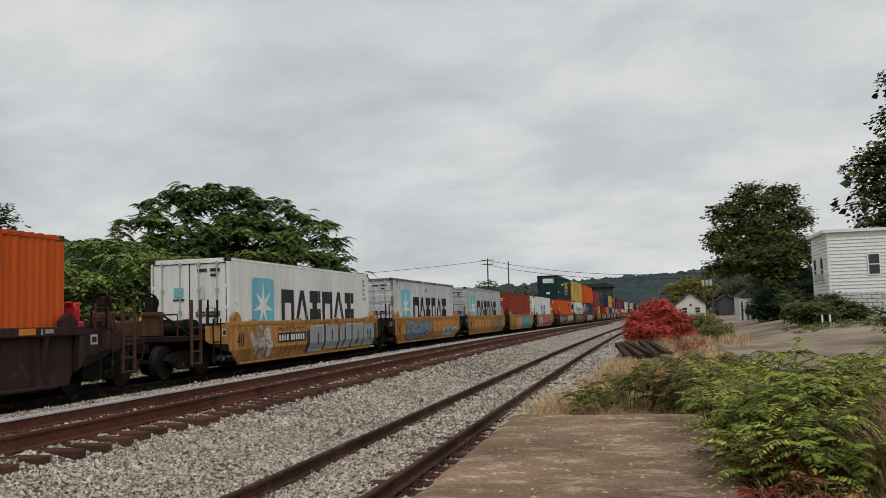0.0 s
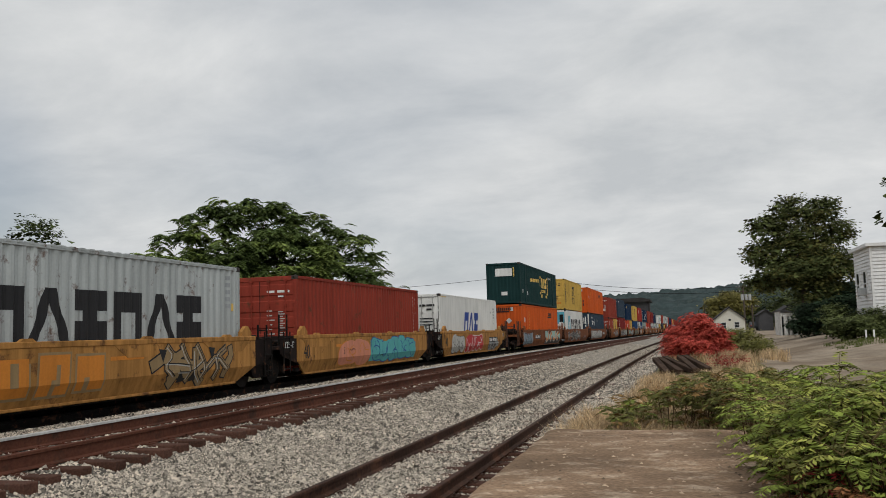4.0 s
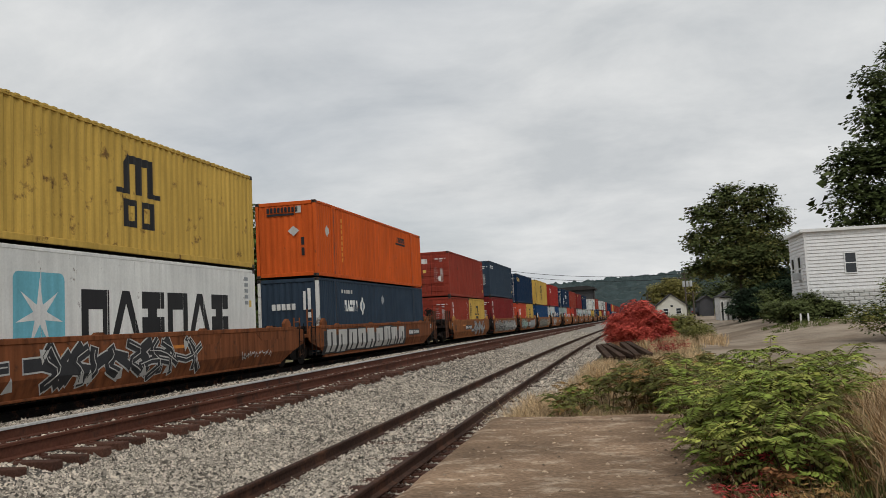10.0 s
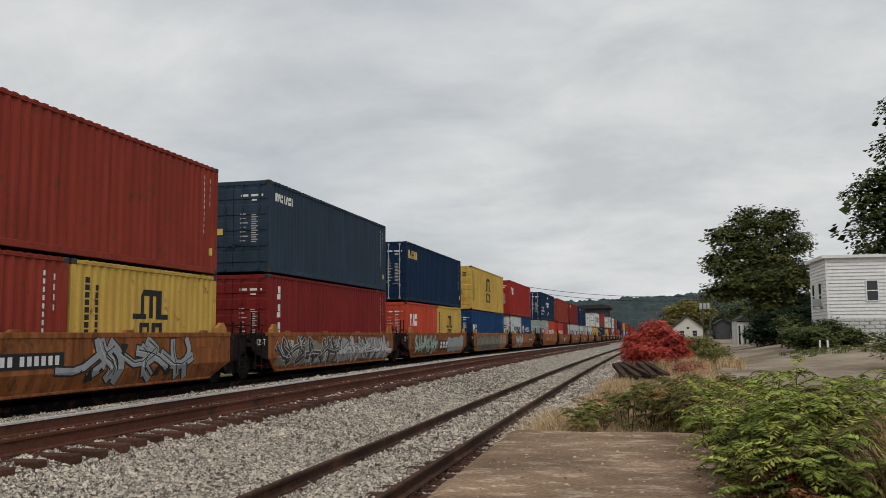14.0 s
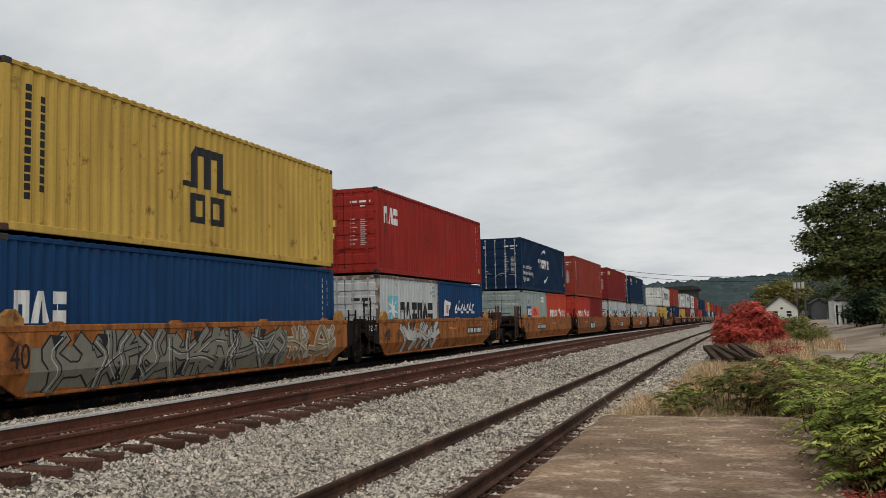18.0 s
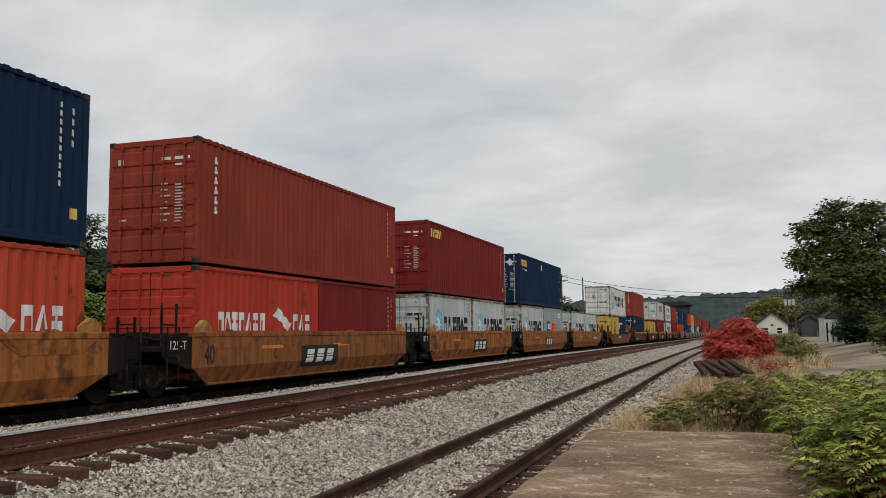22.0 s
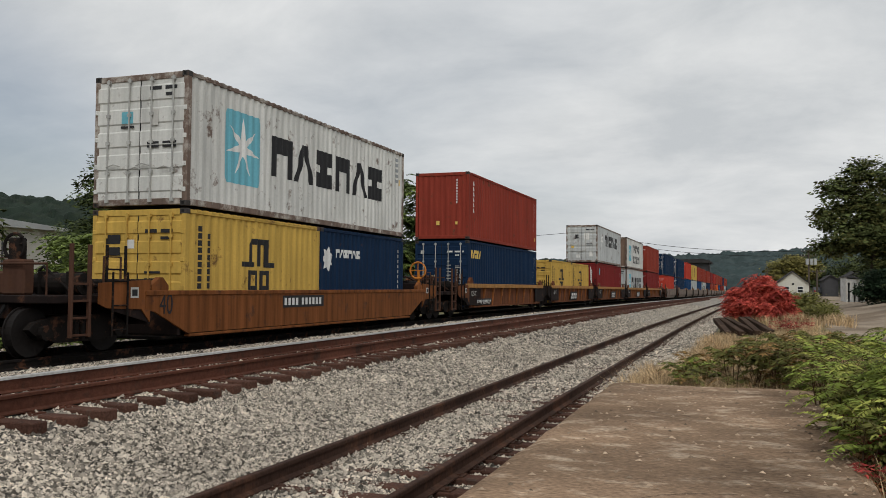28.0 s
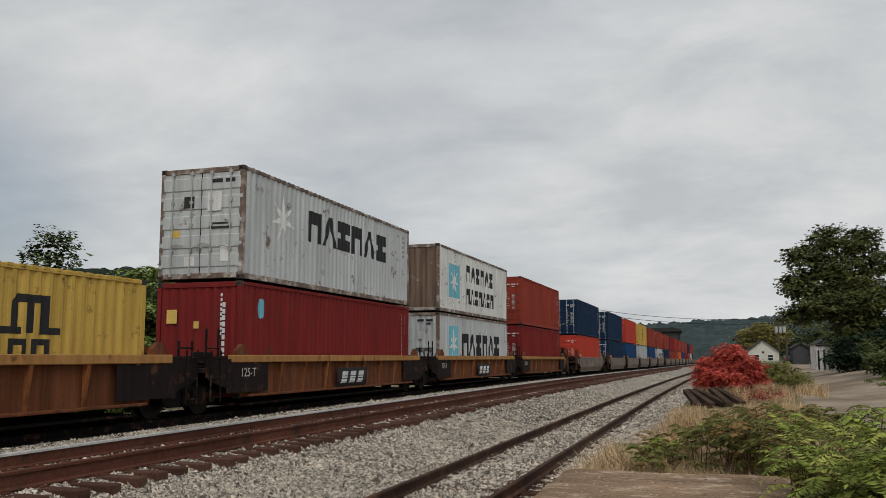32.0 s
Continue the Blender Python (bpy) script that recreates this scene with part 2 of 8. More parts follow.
# ---- mesh helpers ----
class MB:
    """Collects boxes, tubes and prisms into one mesh; every face remembers its material slot."""

    def __init__(self):
        self.v, self.f, self.m = [], [], []

    def add(self, vs, fs, mi=0):
        o = len(self.v)
        self.v += [tuple(p) for p in vs]
        self.f += [tuple(i + o for i in q) for q in fs]
        self.m += [mi] * len(fs)
        return self

    def box(self, x0, x1, y0, y1, z0, z1, mi=0):
        return self.add([(x, y, z) for z in (z0, z1) for y in (y0, y1) for x in (x0, x1)],
                        [(0, 2, 3, 1), (4, 5, 7, 6), (0, 1, 5, 4), (2, 6, 7, 3), (0, 4, 6, 2), (1, 3, 7, 5)], mi)

    def cbox(self, x0, x1, y0, y1, z0, z1, c=0.01, mi=0):
        """A box with chamfered edges."""
        lo, hi, vs = (x0, y0, z0), (x1, y1, z1), []
        for k in range(8):
            s = [(k >> a) & 1 for a in range(3)]
            for ax in range(3):
                vs.append(tuple((hi[a] if s[a] else lo[a]) + (0 if a == ax else (-c if s[a] else c)) for a in range(3)))
        fs = []
        for ax in range(3):
            u, w = [a for a in range(3) if a != ax]
            for s in (0, 1):
                q = [((s << ax) | (i << u) | (j << w)) * 3 + ax for i, j in ((0, 0), (1, 0), (1, 1), (0, 1))]
                fs.append(q if (s == 1) == (ax != 1) else q[::-1])
            for i in (0, 1):
                for j in (0, 1):
                    a0, a1 = (i << u) | (j << w), (1 << ax) | (i << u) | (j << w)
                    fs.append([a0 * 3 + u, a1 * 3 + u, a1 * 3 + w, a0 * 3 + w])
        for k in range(8):
            fs.append([k * 3, k * 3 + 1, k * 3 + 2])
        return self.add(vs, fs, mi)

    def prism(self, poly, ax, a, b, mi=0):
        """A polygon in the plane across axis ax (0, 1, 2), drawn out from a to b along it."""
        n = len(poly)

        def at(p, h):
            return {0: (h, p[0], p[1]), 1: (p[0], h, p[1]), 2: (p[0], p[1], h)}[ax]
        return self.add([at(p, a) for p in poly] + [at(p, b) for p in poly],
                        [tuple(range(n))[::-1], tuple(range(n, 2 * n))] + [(i, (i + 1) % n, n + (i + 1) % n, n + i) for i in range(n)], mi)

    def tube(self, pts, r, n=8, r1=None, mi=0, cap=True):
        """A round bar along points, tapering from r to r1."""
        r1 = r if r1 is None else r1
        pts = [Vector(p) for p in pts]
        rings, vs, fs = len(pts), [], []
        for i, p in enumerate(pts):
            d = (pts[min(i + 1, rings - 1)] - pts[max(i - 1, 0)]).normalized()
            a = d.orthogonal().normalized()
            b = d.cross(a)
            rr = r + (r1 - r) * i / max(rings - 1, 1)
            vs += [tuple(p + rr * (math.cos(2 * math.pi * k / n) * a + math.sin(2 * math.pi * k / n) * b)) for k in range(n)]
        for i in range(rings - 1):
            fs += [(i * n + k, i * n + (k + 1) % n, (i + 1) * n + (k + 1) % n, (i + 1) * n + k) for k in range(n)]
        if cap:
            fs += [tuple(range(n))[::-1], tuple(range((rings - 1) * n, rings * n))]
        return self.add(vs, fs, mi)

    def mesh(self, name, mats, weld=False):
        me = bpy.data.meshes.new(name)
        me.from_pydata(self.v, [], self.f)
        for m in mats if isinstance(mats, (list, tuple)) else [mats]:
            me.materials.append(m)
        if any(self.m):
            me.polygons.foreach_set("material_index", self.m)
        bm = bmesh.new()
        bm.from_mesh(me)
        if weld:
            bmesh.ops.remove_doubles(bm, verts=bm.verts, dist=2e-4)
        bmesh.ops.recalc_face_normals(bm, faces=bm.faces)
        bm.to_mesh(me)
        bm.free()
        me.update()
        return me


def part(name, mb, mats, parent=None, label=""):
    me = mb.mesh(name, mats) if isinstance(mb, MB) else mb
    ob = new(name, me)
    if parent is not None:
        ob.parent = parent
    return tagged(ob, label) if label else ob


def fast_mesh(name, verts, faces_flat, per, mats, smooth=False):
    """A mesh from arrays: every face has the same number of corners."""
    me = bpy.data.meshes.new(name)
    n = len(faces_flat) // per
    me.vertices.add(len(verts))
    me.vertices.foreach_set("co", np.asarray(verts, dtype=np.float32).ravel())
    me.loops.add(n * per)
    me.loops.foreach_set("vertex_index", np.asarray(faces_flat, dtype=np.int32))
    me.polygons.add(n)
    me.polygons.foreach_set("loop_start", np.arange(0, n * per, per, dtype=np.int32))
    for m in mats if isinstance(mats, (list, tuple)) else [mats]:
        me.materials.append(m)
    me.update(calc_edges=True)
    me.validate()
    return me


# ---- the line of the tracks: straight near the dock, a slight bend and fall far off ----
def soft_(x, w):
    return w * math.log1p(math.exp(min(x / w, 60)))


def bend(y):
    return 0.0148 * soft_(y - 35, 12)


def fall(y):
    return -0.0045 * soft_(y - 50, 12)


X_TRAIN, X_MAIN, X_SIDE = -12.48, -8.59, -3.67
Z_TRAIN, Z_MAIN, Z_SIDE = -0.05, 0.0, -0.50

# ---- ground, ballast and tracks ----
def ground_z(x, y):
    """Height of the ground: level with the ties under the two main tracks, lower at the siding, then the yard."""
    k = x - bend(y)
    xs = (-400, -60, -24, -17, -15.4, -11.7, -11.2, -10.1, -9.7, -7.75, -7.35, -6.9, -5.3, -2.2, -1.0, 2.0, 30, 400)
    zs = (-1.6, -1.4, -1.1, -0.95, -0.225, -0.245, -0.165, -0.165, -0.225, -0.235, -0.295, -0.385, -0.682, -0.69, -0.62, -0.42, -0.40, 0.5)
    ease = [q * q * (3 - 2 * q) for q in (min(1.0, max(0.0, (k - 4.5) / 6)), min(1.0, max(0.0, (y - 28) / 25)))]
    knoll = 0.75 * ease[0] * ease[1] * min(1.0, max(0.0, (100 - y) / 25))
    up = knoll + min(0.45, 0.006 * max(0.0, y - 90)) * min(1.0, max(0.0, (k - 3) / 4))
    dip = 0.05 * min(1.0, max(0.0, (17 - y) / 4)) * min(1.0, max(0.0, 1.6 - 2 * abs(k + 2.75)))
    return float(np.interp(k, xs, zs)) - dip + fall(y) * (1 if k < 0 else max(0.0, 1 - k / 6)) + up


GX = sorted(set([-2500, -1500, -900, -500, -300, -200, -150, -110, -80, -60, -45, -35, -30, -24, -20] + [round(-17 + 0.3 * i, 3) for i in range(70)] + [4.5, 5, 5.5, 6, 7, 8, 9, 10, 11, 12, 13, 14, 15, 16, 18, 20, 23, 26, 30, 36, 45, 60, 80, 120, 200, 350, 600, 1000, 1700, 2600]))
GY = sorted(set([-2500, -1200, -500, -200, -100, -60, -40, -30] + [-24 + 2 * i for i in range(62)] + [104, 110, 116, 124, 132, 142, 155, 170, 190, 215, 250, 290, 340, 400, 480, 600, 800, 1100, 1500, 2100, 3000]))
gv = [(x + (bend(y) if -60 < x < 3 else 0), y, ground_z(x + (bend(y) if -60 < x < 3 else 0), y)) for y in GY for x in GX]
gf, gm = [], []
for j in range(len(GY) - 1):
    for i in range(len(GX) - 1):
        a = j * len(GX) + i
        gf.append((a, a + 1, a + 1 + len(GX), a + len(GX)))
        cx, cy = (GX[i] + GX[i + 1]) / 2, (GY[j] + GY[j + 1]) / 2
        lot = 20 < cy < 94 and 2.6 + 0.062 * (cy - 30) < cx < 46
        street = 93 <= cy < 260 and 7.2 + 0.055 * (cy - 93) < cx < 12.5 + 0.075 * (cy - 93)
        # slot 3: the strip under the train, its shade put into the colour
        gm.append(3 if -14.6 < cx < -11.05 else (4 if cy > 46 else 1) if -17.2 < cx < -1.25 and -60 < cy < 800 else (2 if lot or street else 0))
# near bed is coloured dark to paint the shade in gaps between stones
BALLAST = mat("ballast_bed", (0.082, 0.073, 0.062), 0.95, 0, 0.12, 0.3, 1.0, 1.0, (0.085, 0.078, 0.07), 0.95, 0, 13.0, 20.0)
DRYGROUND = mat("dry_grassy_soil", (0.20, 0.16, 0.085), 0.95, 0, 0.3, 0.3, 0.6, 1.0, (0.09, 0.10, 0.04), 0.7, 0, 1.2)
LOT = mat("worn_pavement", (0.345, 0.282, 0.215), 0.95, 0, 0.16, 0.16, 0.3, 0.8, (0.20, 0.15, 0.105), 0.85, 0, 0.30)
gme = bpy.data.meshes.new("ground")
gme.from_pydata(gv, [], gf)
# near-black colour standing for the shade beneath the train
TRAINSHADE = mat("train_shade", (0.022, 0.019, 0.017), 0.95, 0, 0.3, 0.3, 0.9, 1.0, (0.05, 0.044, 0.038), 0.6, 0, 12.0, 22.0)
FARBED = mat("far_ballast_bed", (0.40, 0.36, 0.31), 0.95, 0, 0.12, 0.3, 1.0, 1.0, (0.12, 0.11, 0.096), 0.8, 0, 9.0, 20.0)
for m in (DRYGROUND, BALLAST, LOT, TRAINSHADE, FARBED):
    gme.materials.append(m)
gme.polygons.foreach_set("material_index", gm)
gme.polygons.foreach_set("use_smooth", [True] * len(gf))
ground = tagged(new("ground", gme), "ballast bed beside worn tan pavement and dry grassy soil", "ground", kind="structure")


def along(x, y):
    return x + bend(y)


def build_track(name, xc, zt, y0, y1, tie_y1, tie_half, label, sink, worn, drop=0.172, shift=0.0, steel=None, wood=None):
    """Two rails on wooden ties; xc is the track's middle, zt the top of the rails."""
    tr = tagged(new(name), label, "track", kind="structure")
    prof = [(-0.07, -drop), (0.07, -drop), (0.07, -drop + 0.015), (0.012, -drop + 0.035), (0.010, -0.05), (0.036, -0.04), (0.036, -0.008), (0.028, 0.0),
            (-0.028, 0.0), (-0.036, -0.008), (-0.036, -0.04), (-0.010, -0.05), (-0.012, -drop + 0.035), (-0.07, -drop + 0.015)]
    ys = [y for y in [y0 + 4 * i for i in range(30)] + [y0 + 120 + 12 * i for i in range(40)] if y < y1] + [y1]
    n = len(prof)
    for s in (-0.7525, 0.7525):
        mb = MB()
        vs = [(along(xc + s + px, y), y, zt + pz + fall(y)) for y in ys for px, pz in prof]
        fs, ms = [], []
        for j in range(len(ys) - 1):
            for k in range(n):
                a, b = j * n + k, j * n + (k + 1) % n
                mb.add([], [], 0)
                fs.append((a, b, b + n, a + n))
                ms.append(1 if k in worn else 0)
        mb.v, mb.f, mb.m = vs, fs, ms
        # only the far rail's worn faces take the painted sky reflection
        part("rail", mb, [steel or RAIL, RAILTOP if s < 0 and not steel else (steel or RAIL)], tr)
    tie_meshes = []
    for k in range(5):
        mb = MB()
        h = tie_half + random.uniform(-0.05, 0.05)
        mb.cbox(-h, h, -0.115, 0.115, -0.17, 0.0, 0.012)
        for sx in (-0.7525, 0.7525):
            mb.box(sx - 0.17, sx + 0.17, -0.09, 0.09, 0.0, 0.014, 1)
            for q in (-0.12, 0.12):
                mb.box(sx + q - 0.016, sx + q + 0.016, -0.06, -0.03, 0.014, 0.035, 1)
        tie_meshes.append(mb.mesh("tie", [wood or TIE, steel or RAIL]))
    y, k = y0 + 0.3, 0
    while y < tie_y1:
        ob = part("tie", tie_meshes[k % 5], None, tr)
        ob.matrix_basis = pose(along(xc + shift + random.uniform(-0.06, 0.06), y), y, zt - drop - random.uniform(0, sink) + fall(y), 0, 0, random.uniform(-1.6, 1.6))
        y += 0.53 + random.uniform(-0.03, 0.03)
        k += 1
    mb = MB()
    while y < 150:
        x, z = along(xc + shift, y), zt - drop - 0.012 + fall(y)
        mb.cbox(x - tie_half, x + tie_half, y - 0.115, y + 0.115, z - 0.15, z, 0.012)
        y += 0.53
    tagged(part("far_ties", mb, wood or TIE, tr), kind="stuff")
    return tr


build_track("track_1", X_SIDE, Z_SIDE, -10, 420, 52, 1.28, "rusty siding rails on old wooden ties in ballast", 0.03, (), steel=SIDING)
build_track("track_2", X_MAIN, Z_MAIN, -10, 420, 60, 1.46, "brown main line rails on wooden ties", 0.02, (5, 6, 7, 8), 0.215, 0.0)
# rails and ties coloured near-black too, as painted shade under the cars
build_track("track_3", X_TRAIN, Z_TRAIN, -24, 420, 40, 1.30, "main line rails under the container train", 0.02, (7,), steel=IRON, wood=TRAINSHADE)


def stones(name, boxes, size, seed, label):
    """Loose crushed stones lying on the bed: (x0, x1, y0, y1, count) patches."""
    rng = np.random.default_rng(seed)
    base = np.array([(1, 0, -0.3), (-1, 0, -0.3), (0, 1, -0.3), (0, -1, -0.3), (0, 0, 1)], float)
    tri = np.array([(0, 2, 4), (2, 1, 4), (1, 3, 4), (3, 0, 4)])
    V, F, o = [], [], 0
    for x0, x1, y0, y1, n, *own in boxes:
        k, y = rng.uniform(x0, x1, n), rng.uniform(y0, y1, n)
        bd = np.array([bend(t) for t in y])
        z = np.array([ground_z(a + b, c) for a, b, c in zip(k, bd, y)])
        s = (own[0] if own else size) * rng.lognormal(0, 0.30, n)
        p = base[None] * rng.uniform(0.55, 1.25, (n, 5, 1)) * s[:, None, None] + rng.normal(0, 0.22, (n, 5, 3)) * s[:, None, None]
        a = rng.uniform(0, 6.283, n)
        t = rng.uniform(-0.55, 0.55, n)
        c_, s_ = np.cos(t), np.sin(t)
        q = p.copy()
        q[..., 0], q[..., 2] = p[..., 0] * c_[:, None] - p[..., 2] * s_[:, None], p[..., 0] * s_[:, None] + p[..., 2] * c_[:, None]
        r = q.copy()
        r[..., 0], r[..., 1] = q[..., 0] * np.cos(a)[:, None] - q[..., 1] * np.sin(a)[:, None], q[..., 0] * np.sin(a)[:, None] + q[..., 1] * np.cos(a)[:, None]
        r[..., 2] *= 0.75
        r += np.stack([k + bd, y, z + s * rng.uniform(-0.2, 0.5, n)], -1)[:, None]
        V.append(r.reshape(-1, 3))
        F.append((np.arange(n)[:, None, None] * 5 + tri[None] + o).reshape(-1))
        o += n * 5
    ob = new(name, fast_mesh(name, np.concatenate(V), np.concatenate(F), 3, STONE))
    return tagged(ob, label, "gravel", kind="stuff")


stones("ballast_stones", [(-5.0, -1.9, 1.5, 3.5, 4000), (-7.0, -4.4, 3.5, 14, 54000, 0.0215), (-7.0, -4.4, 14, 26, 32000, 0.024), (-4.4, -3.2, 3.5, 14, 16000, 0.0215), (-3.2, -1.9, 3.5, 14, 14000, 0.0215), (-4.4, -1.9, 14, 26, 19000, 0.024), (-7.0, -1.5, 26, 48, 22000), (-1.9, -1.1, 13, 34, 3500), (-7.0, -1.9, 48, 100, 16000), (-7.75, -7.0, 3, 14, 8000, 0.0215), (-7.75, -7.0, 14, 45, 9000, 0.025), (-11.05, -9.5, 4, 20, 20000, 0.0225), (-11.08, -9.5, 20, 60, 18000), (-9.3, -7.95, 4, 18, 4000, 0.022), (-9.3, -7.95, 18, 50, 4500, 0.025), (-11.1, -9.4, 60, 120, 5500), (-9.3, -6.9, 50, 120, 7000), (-17, -14.6, 4, 30, 3000)],
       0.031, 5, "loose grey crushed stone ballast between the tracks")

# ---- the old concrete loading dock that the view is taken from ----
CONCRETE = mat("worn_concrete", (0.278, 0.186, 0.120), 0.95, 0, 0.45, 0.32, 1.0, 1.4, (0.45, 0.35, 0.255), 0.52, 0, 2.2, stretch=(0.85, 1.25, 1.0))
JOINT = mat("dock_edge", (0.20, 0.165, 0.13), 0.95, 0, 0.2, 0.2, 0.5)
dock = tagged(new("loading_dock"), "old cracked tan concrete loading dock slab", "dock", kind="structure")
mb = MB()
nx, ny = 26, 90
xs = np.linspace(-1.88, 0.74, nx)
ys = np.linspace(-4, 12.4, ny)


def dock_z(x, y):
    w = noise.noise((x * 0.8, y * 0.5, 3.0)) * 0.018 + noise.noise((x * 3.1, y * 5.5, 7.0)) * 0.008
    return -0.10 + w


vs = [(x + (noise.noise((y * 1.7, 2.0, 0)) * 0.03 if i == 0 else 0), y + (noise.noise((x * 2.3, 9.0, 0)) * 0.06 if j == ny - 1 else 0), dock_z(x, y) - (0.03 if i in (0, nx - 1) or j == ny - 1 else 0)) for j, y in enumerate(ys) for i, x in enumerate(xs)]
fs = [(j * nx + i, j * nx + i + 1, (j + 1) * nx + i + 1, (j + 1) * nx + i) for j in range(ny - 1) for i in range(nx - 1)]
mb.add(vs, fs)
part("slab_top", mb, CONCRETE, dock)
# cross joints and cracks, broken edge stones, scraps
CRACK = mat("dark_crack", (0.06, 0.045, 0.035), 0.95)
rk = random.Random(4)
for y0_ in (11.55,):
    mb = MB()
    pts = [(-1.86 + 2.58 * i / 18, y0_ + rk.uniform(-0.02, 0.02)) for i in range(19)]
    mb.add([(p[0], p[1] + w, dock_z(*p) + 0.004) for w in (-0.007, 0.008) for p in pts], [(i, i + 1, 20 + i, 19 + i) for i in range(18)])
    part("joint", mb, CRACK, dock)
for k in range(5):
    x_, y_, a_ = rk.uniform(-1.6, 0.3), rk.uniform(2.5, 11.5), rk.uniform(-0.5, 0.5)
    pts = []
    for i in range(12):
        pts.append((x_, y_))
        a_ += rk.uniform(-0.5, 0.5)
        x_, y_ = min(0.7, max(-1.8, x_ + 0.13 * math.cos(a_))), y_ + 0.09 * math.sin(a_)
    mb = MB()
    mb.add([(p[0], p[1] + w * rk.uniform(0.4, 1.2), dock_z(*p) + 0.004) for w in (-0.006, 0.006) for p in pts], [(i, i + 1, 13 + i, 12 + i) for i in range(11)])
    part("crack", mb, CRACK, dock)
mb = MB()
mb.box(-1.86, 0.73, -4, 12.36, -0.85, -0.16)
part("slab_body", mb, JOINT, dock)

# grit and dry scraps lying on the slab
rng_ = np.random.default_rng(77)
LITTER = mat("dock_grit", (0.36, 0.27, 0.19), 0.95, 0, 0.2, 0.2, 0.2, island=0.6)
mb = MB()
for k in range(620):
    x_, y_ = rng_.uniform(-1.82, 0.7), 2.5 + 9.7 * rng_.uniform() ** 0.8
    if k % 3 == 0:
        x_ = 0.7 - abs(rng_.normal(0, 0.22))
    r_, a_ = rng_.uniform(0.006, 0.022), rng_.uniform(0, 6.28)
    z_ = dock_z(x_, y_)
    c_, s_ = math.cos(a_) * r_, math.sin(a_) * r_
    mb.add([(x_ + c_ * 1.6, y_ + s_ * 1.6, z_), (x_ - s_, y_ + c_, z_ + r_ * 0.2), (x_ - c_ * 1.4, y_ - s_ * 1.4, z_), (x_ + s_, y_ - c_, z_ + r_ * 0.1), (x_, y_, z_ + r_ * 0.9)],
           [(0, 1, 4), (1, 2, 4), (2, 3, 4), (3, 0, 4), (3, 2, 1, 0)])
tagged(part("dock_grit", mb, LITTER), "small grit and dry scraps on the concrete dock", "grit", kind="stuff")

# ---- containers ----
BW = 1.219
THINGS = []


def corr(y, L, p=0.278, d=0.034):
    """Depth of a corrugated wall at y."""
    k = ((y + L / 2) / p) % 1.0
    if k < 0.26:
        return 0.0
    if k < 0.5:
        return -d * (k - 0.26) / 0.24
    if k < 0.76:
        return -d
    return -d * (1 - (k - 0.76) / 0.24)


def corr_breaks(a, b, L, p=0.278):
    out, n0 = [], int((a + L / 2) / p) - 1
    for n in range(n0, int((b + L / 2) / p) + 2):
        out += [-L / 2 + (n + q) * p for q in (0.0, 0.26, 0.5, 0.76)]
    return [y for y in out if a < y < b]


def clip_y(poly, lo, hi):
    for lim, sgn in ((lo, 1), (hi, -1)):
        out = []
        for i, p in enumerate(poly):
            q = poly[(i + 1) % len(poly)]
            a, b = sgn * (p[0] - lim), sgn * (q[0] - lim)
            if a >= 0:
                out.append(p)
            if (a > 0) != (b > 0) and abs(a - b) > 1e-9:
                t = a / (a - b)
                out.append((lim, p[1] + t * (q[1] - p[1])))
        poly = out
        if len(poly) < 3:
            return []
    return poly


CREASE, TUCK = 0.62, 0.42  # the lower side of a well is bent inwards


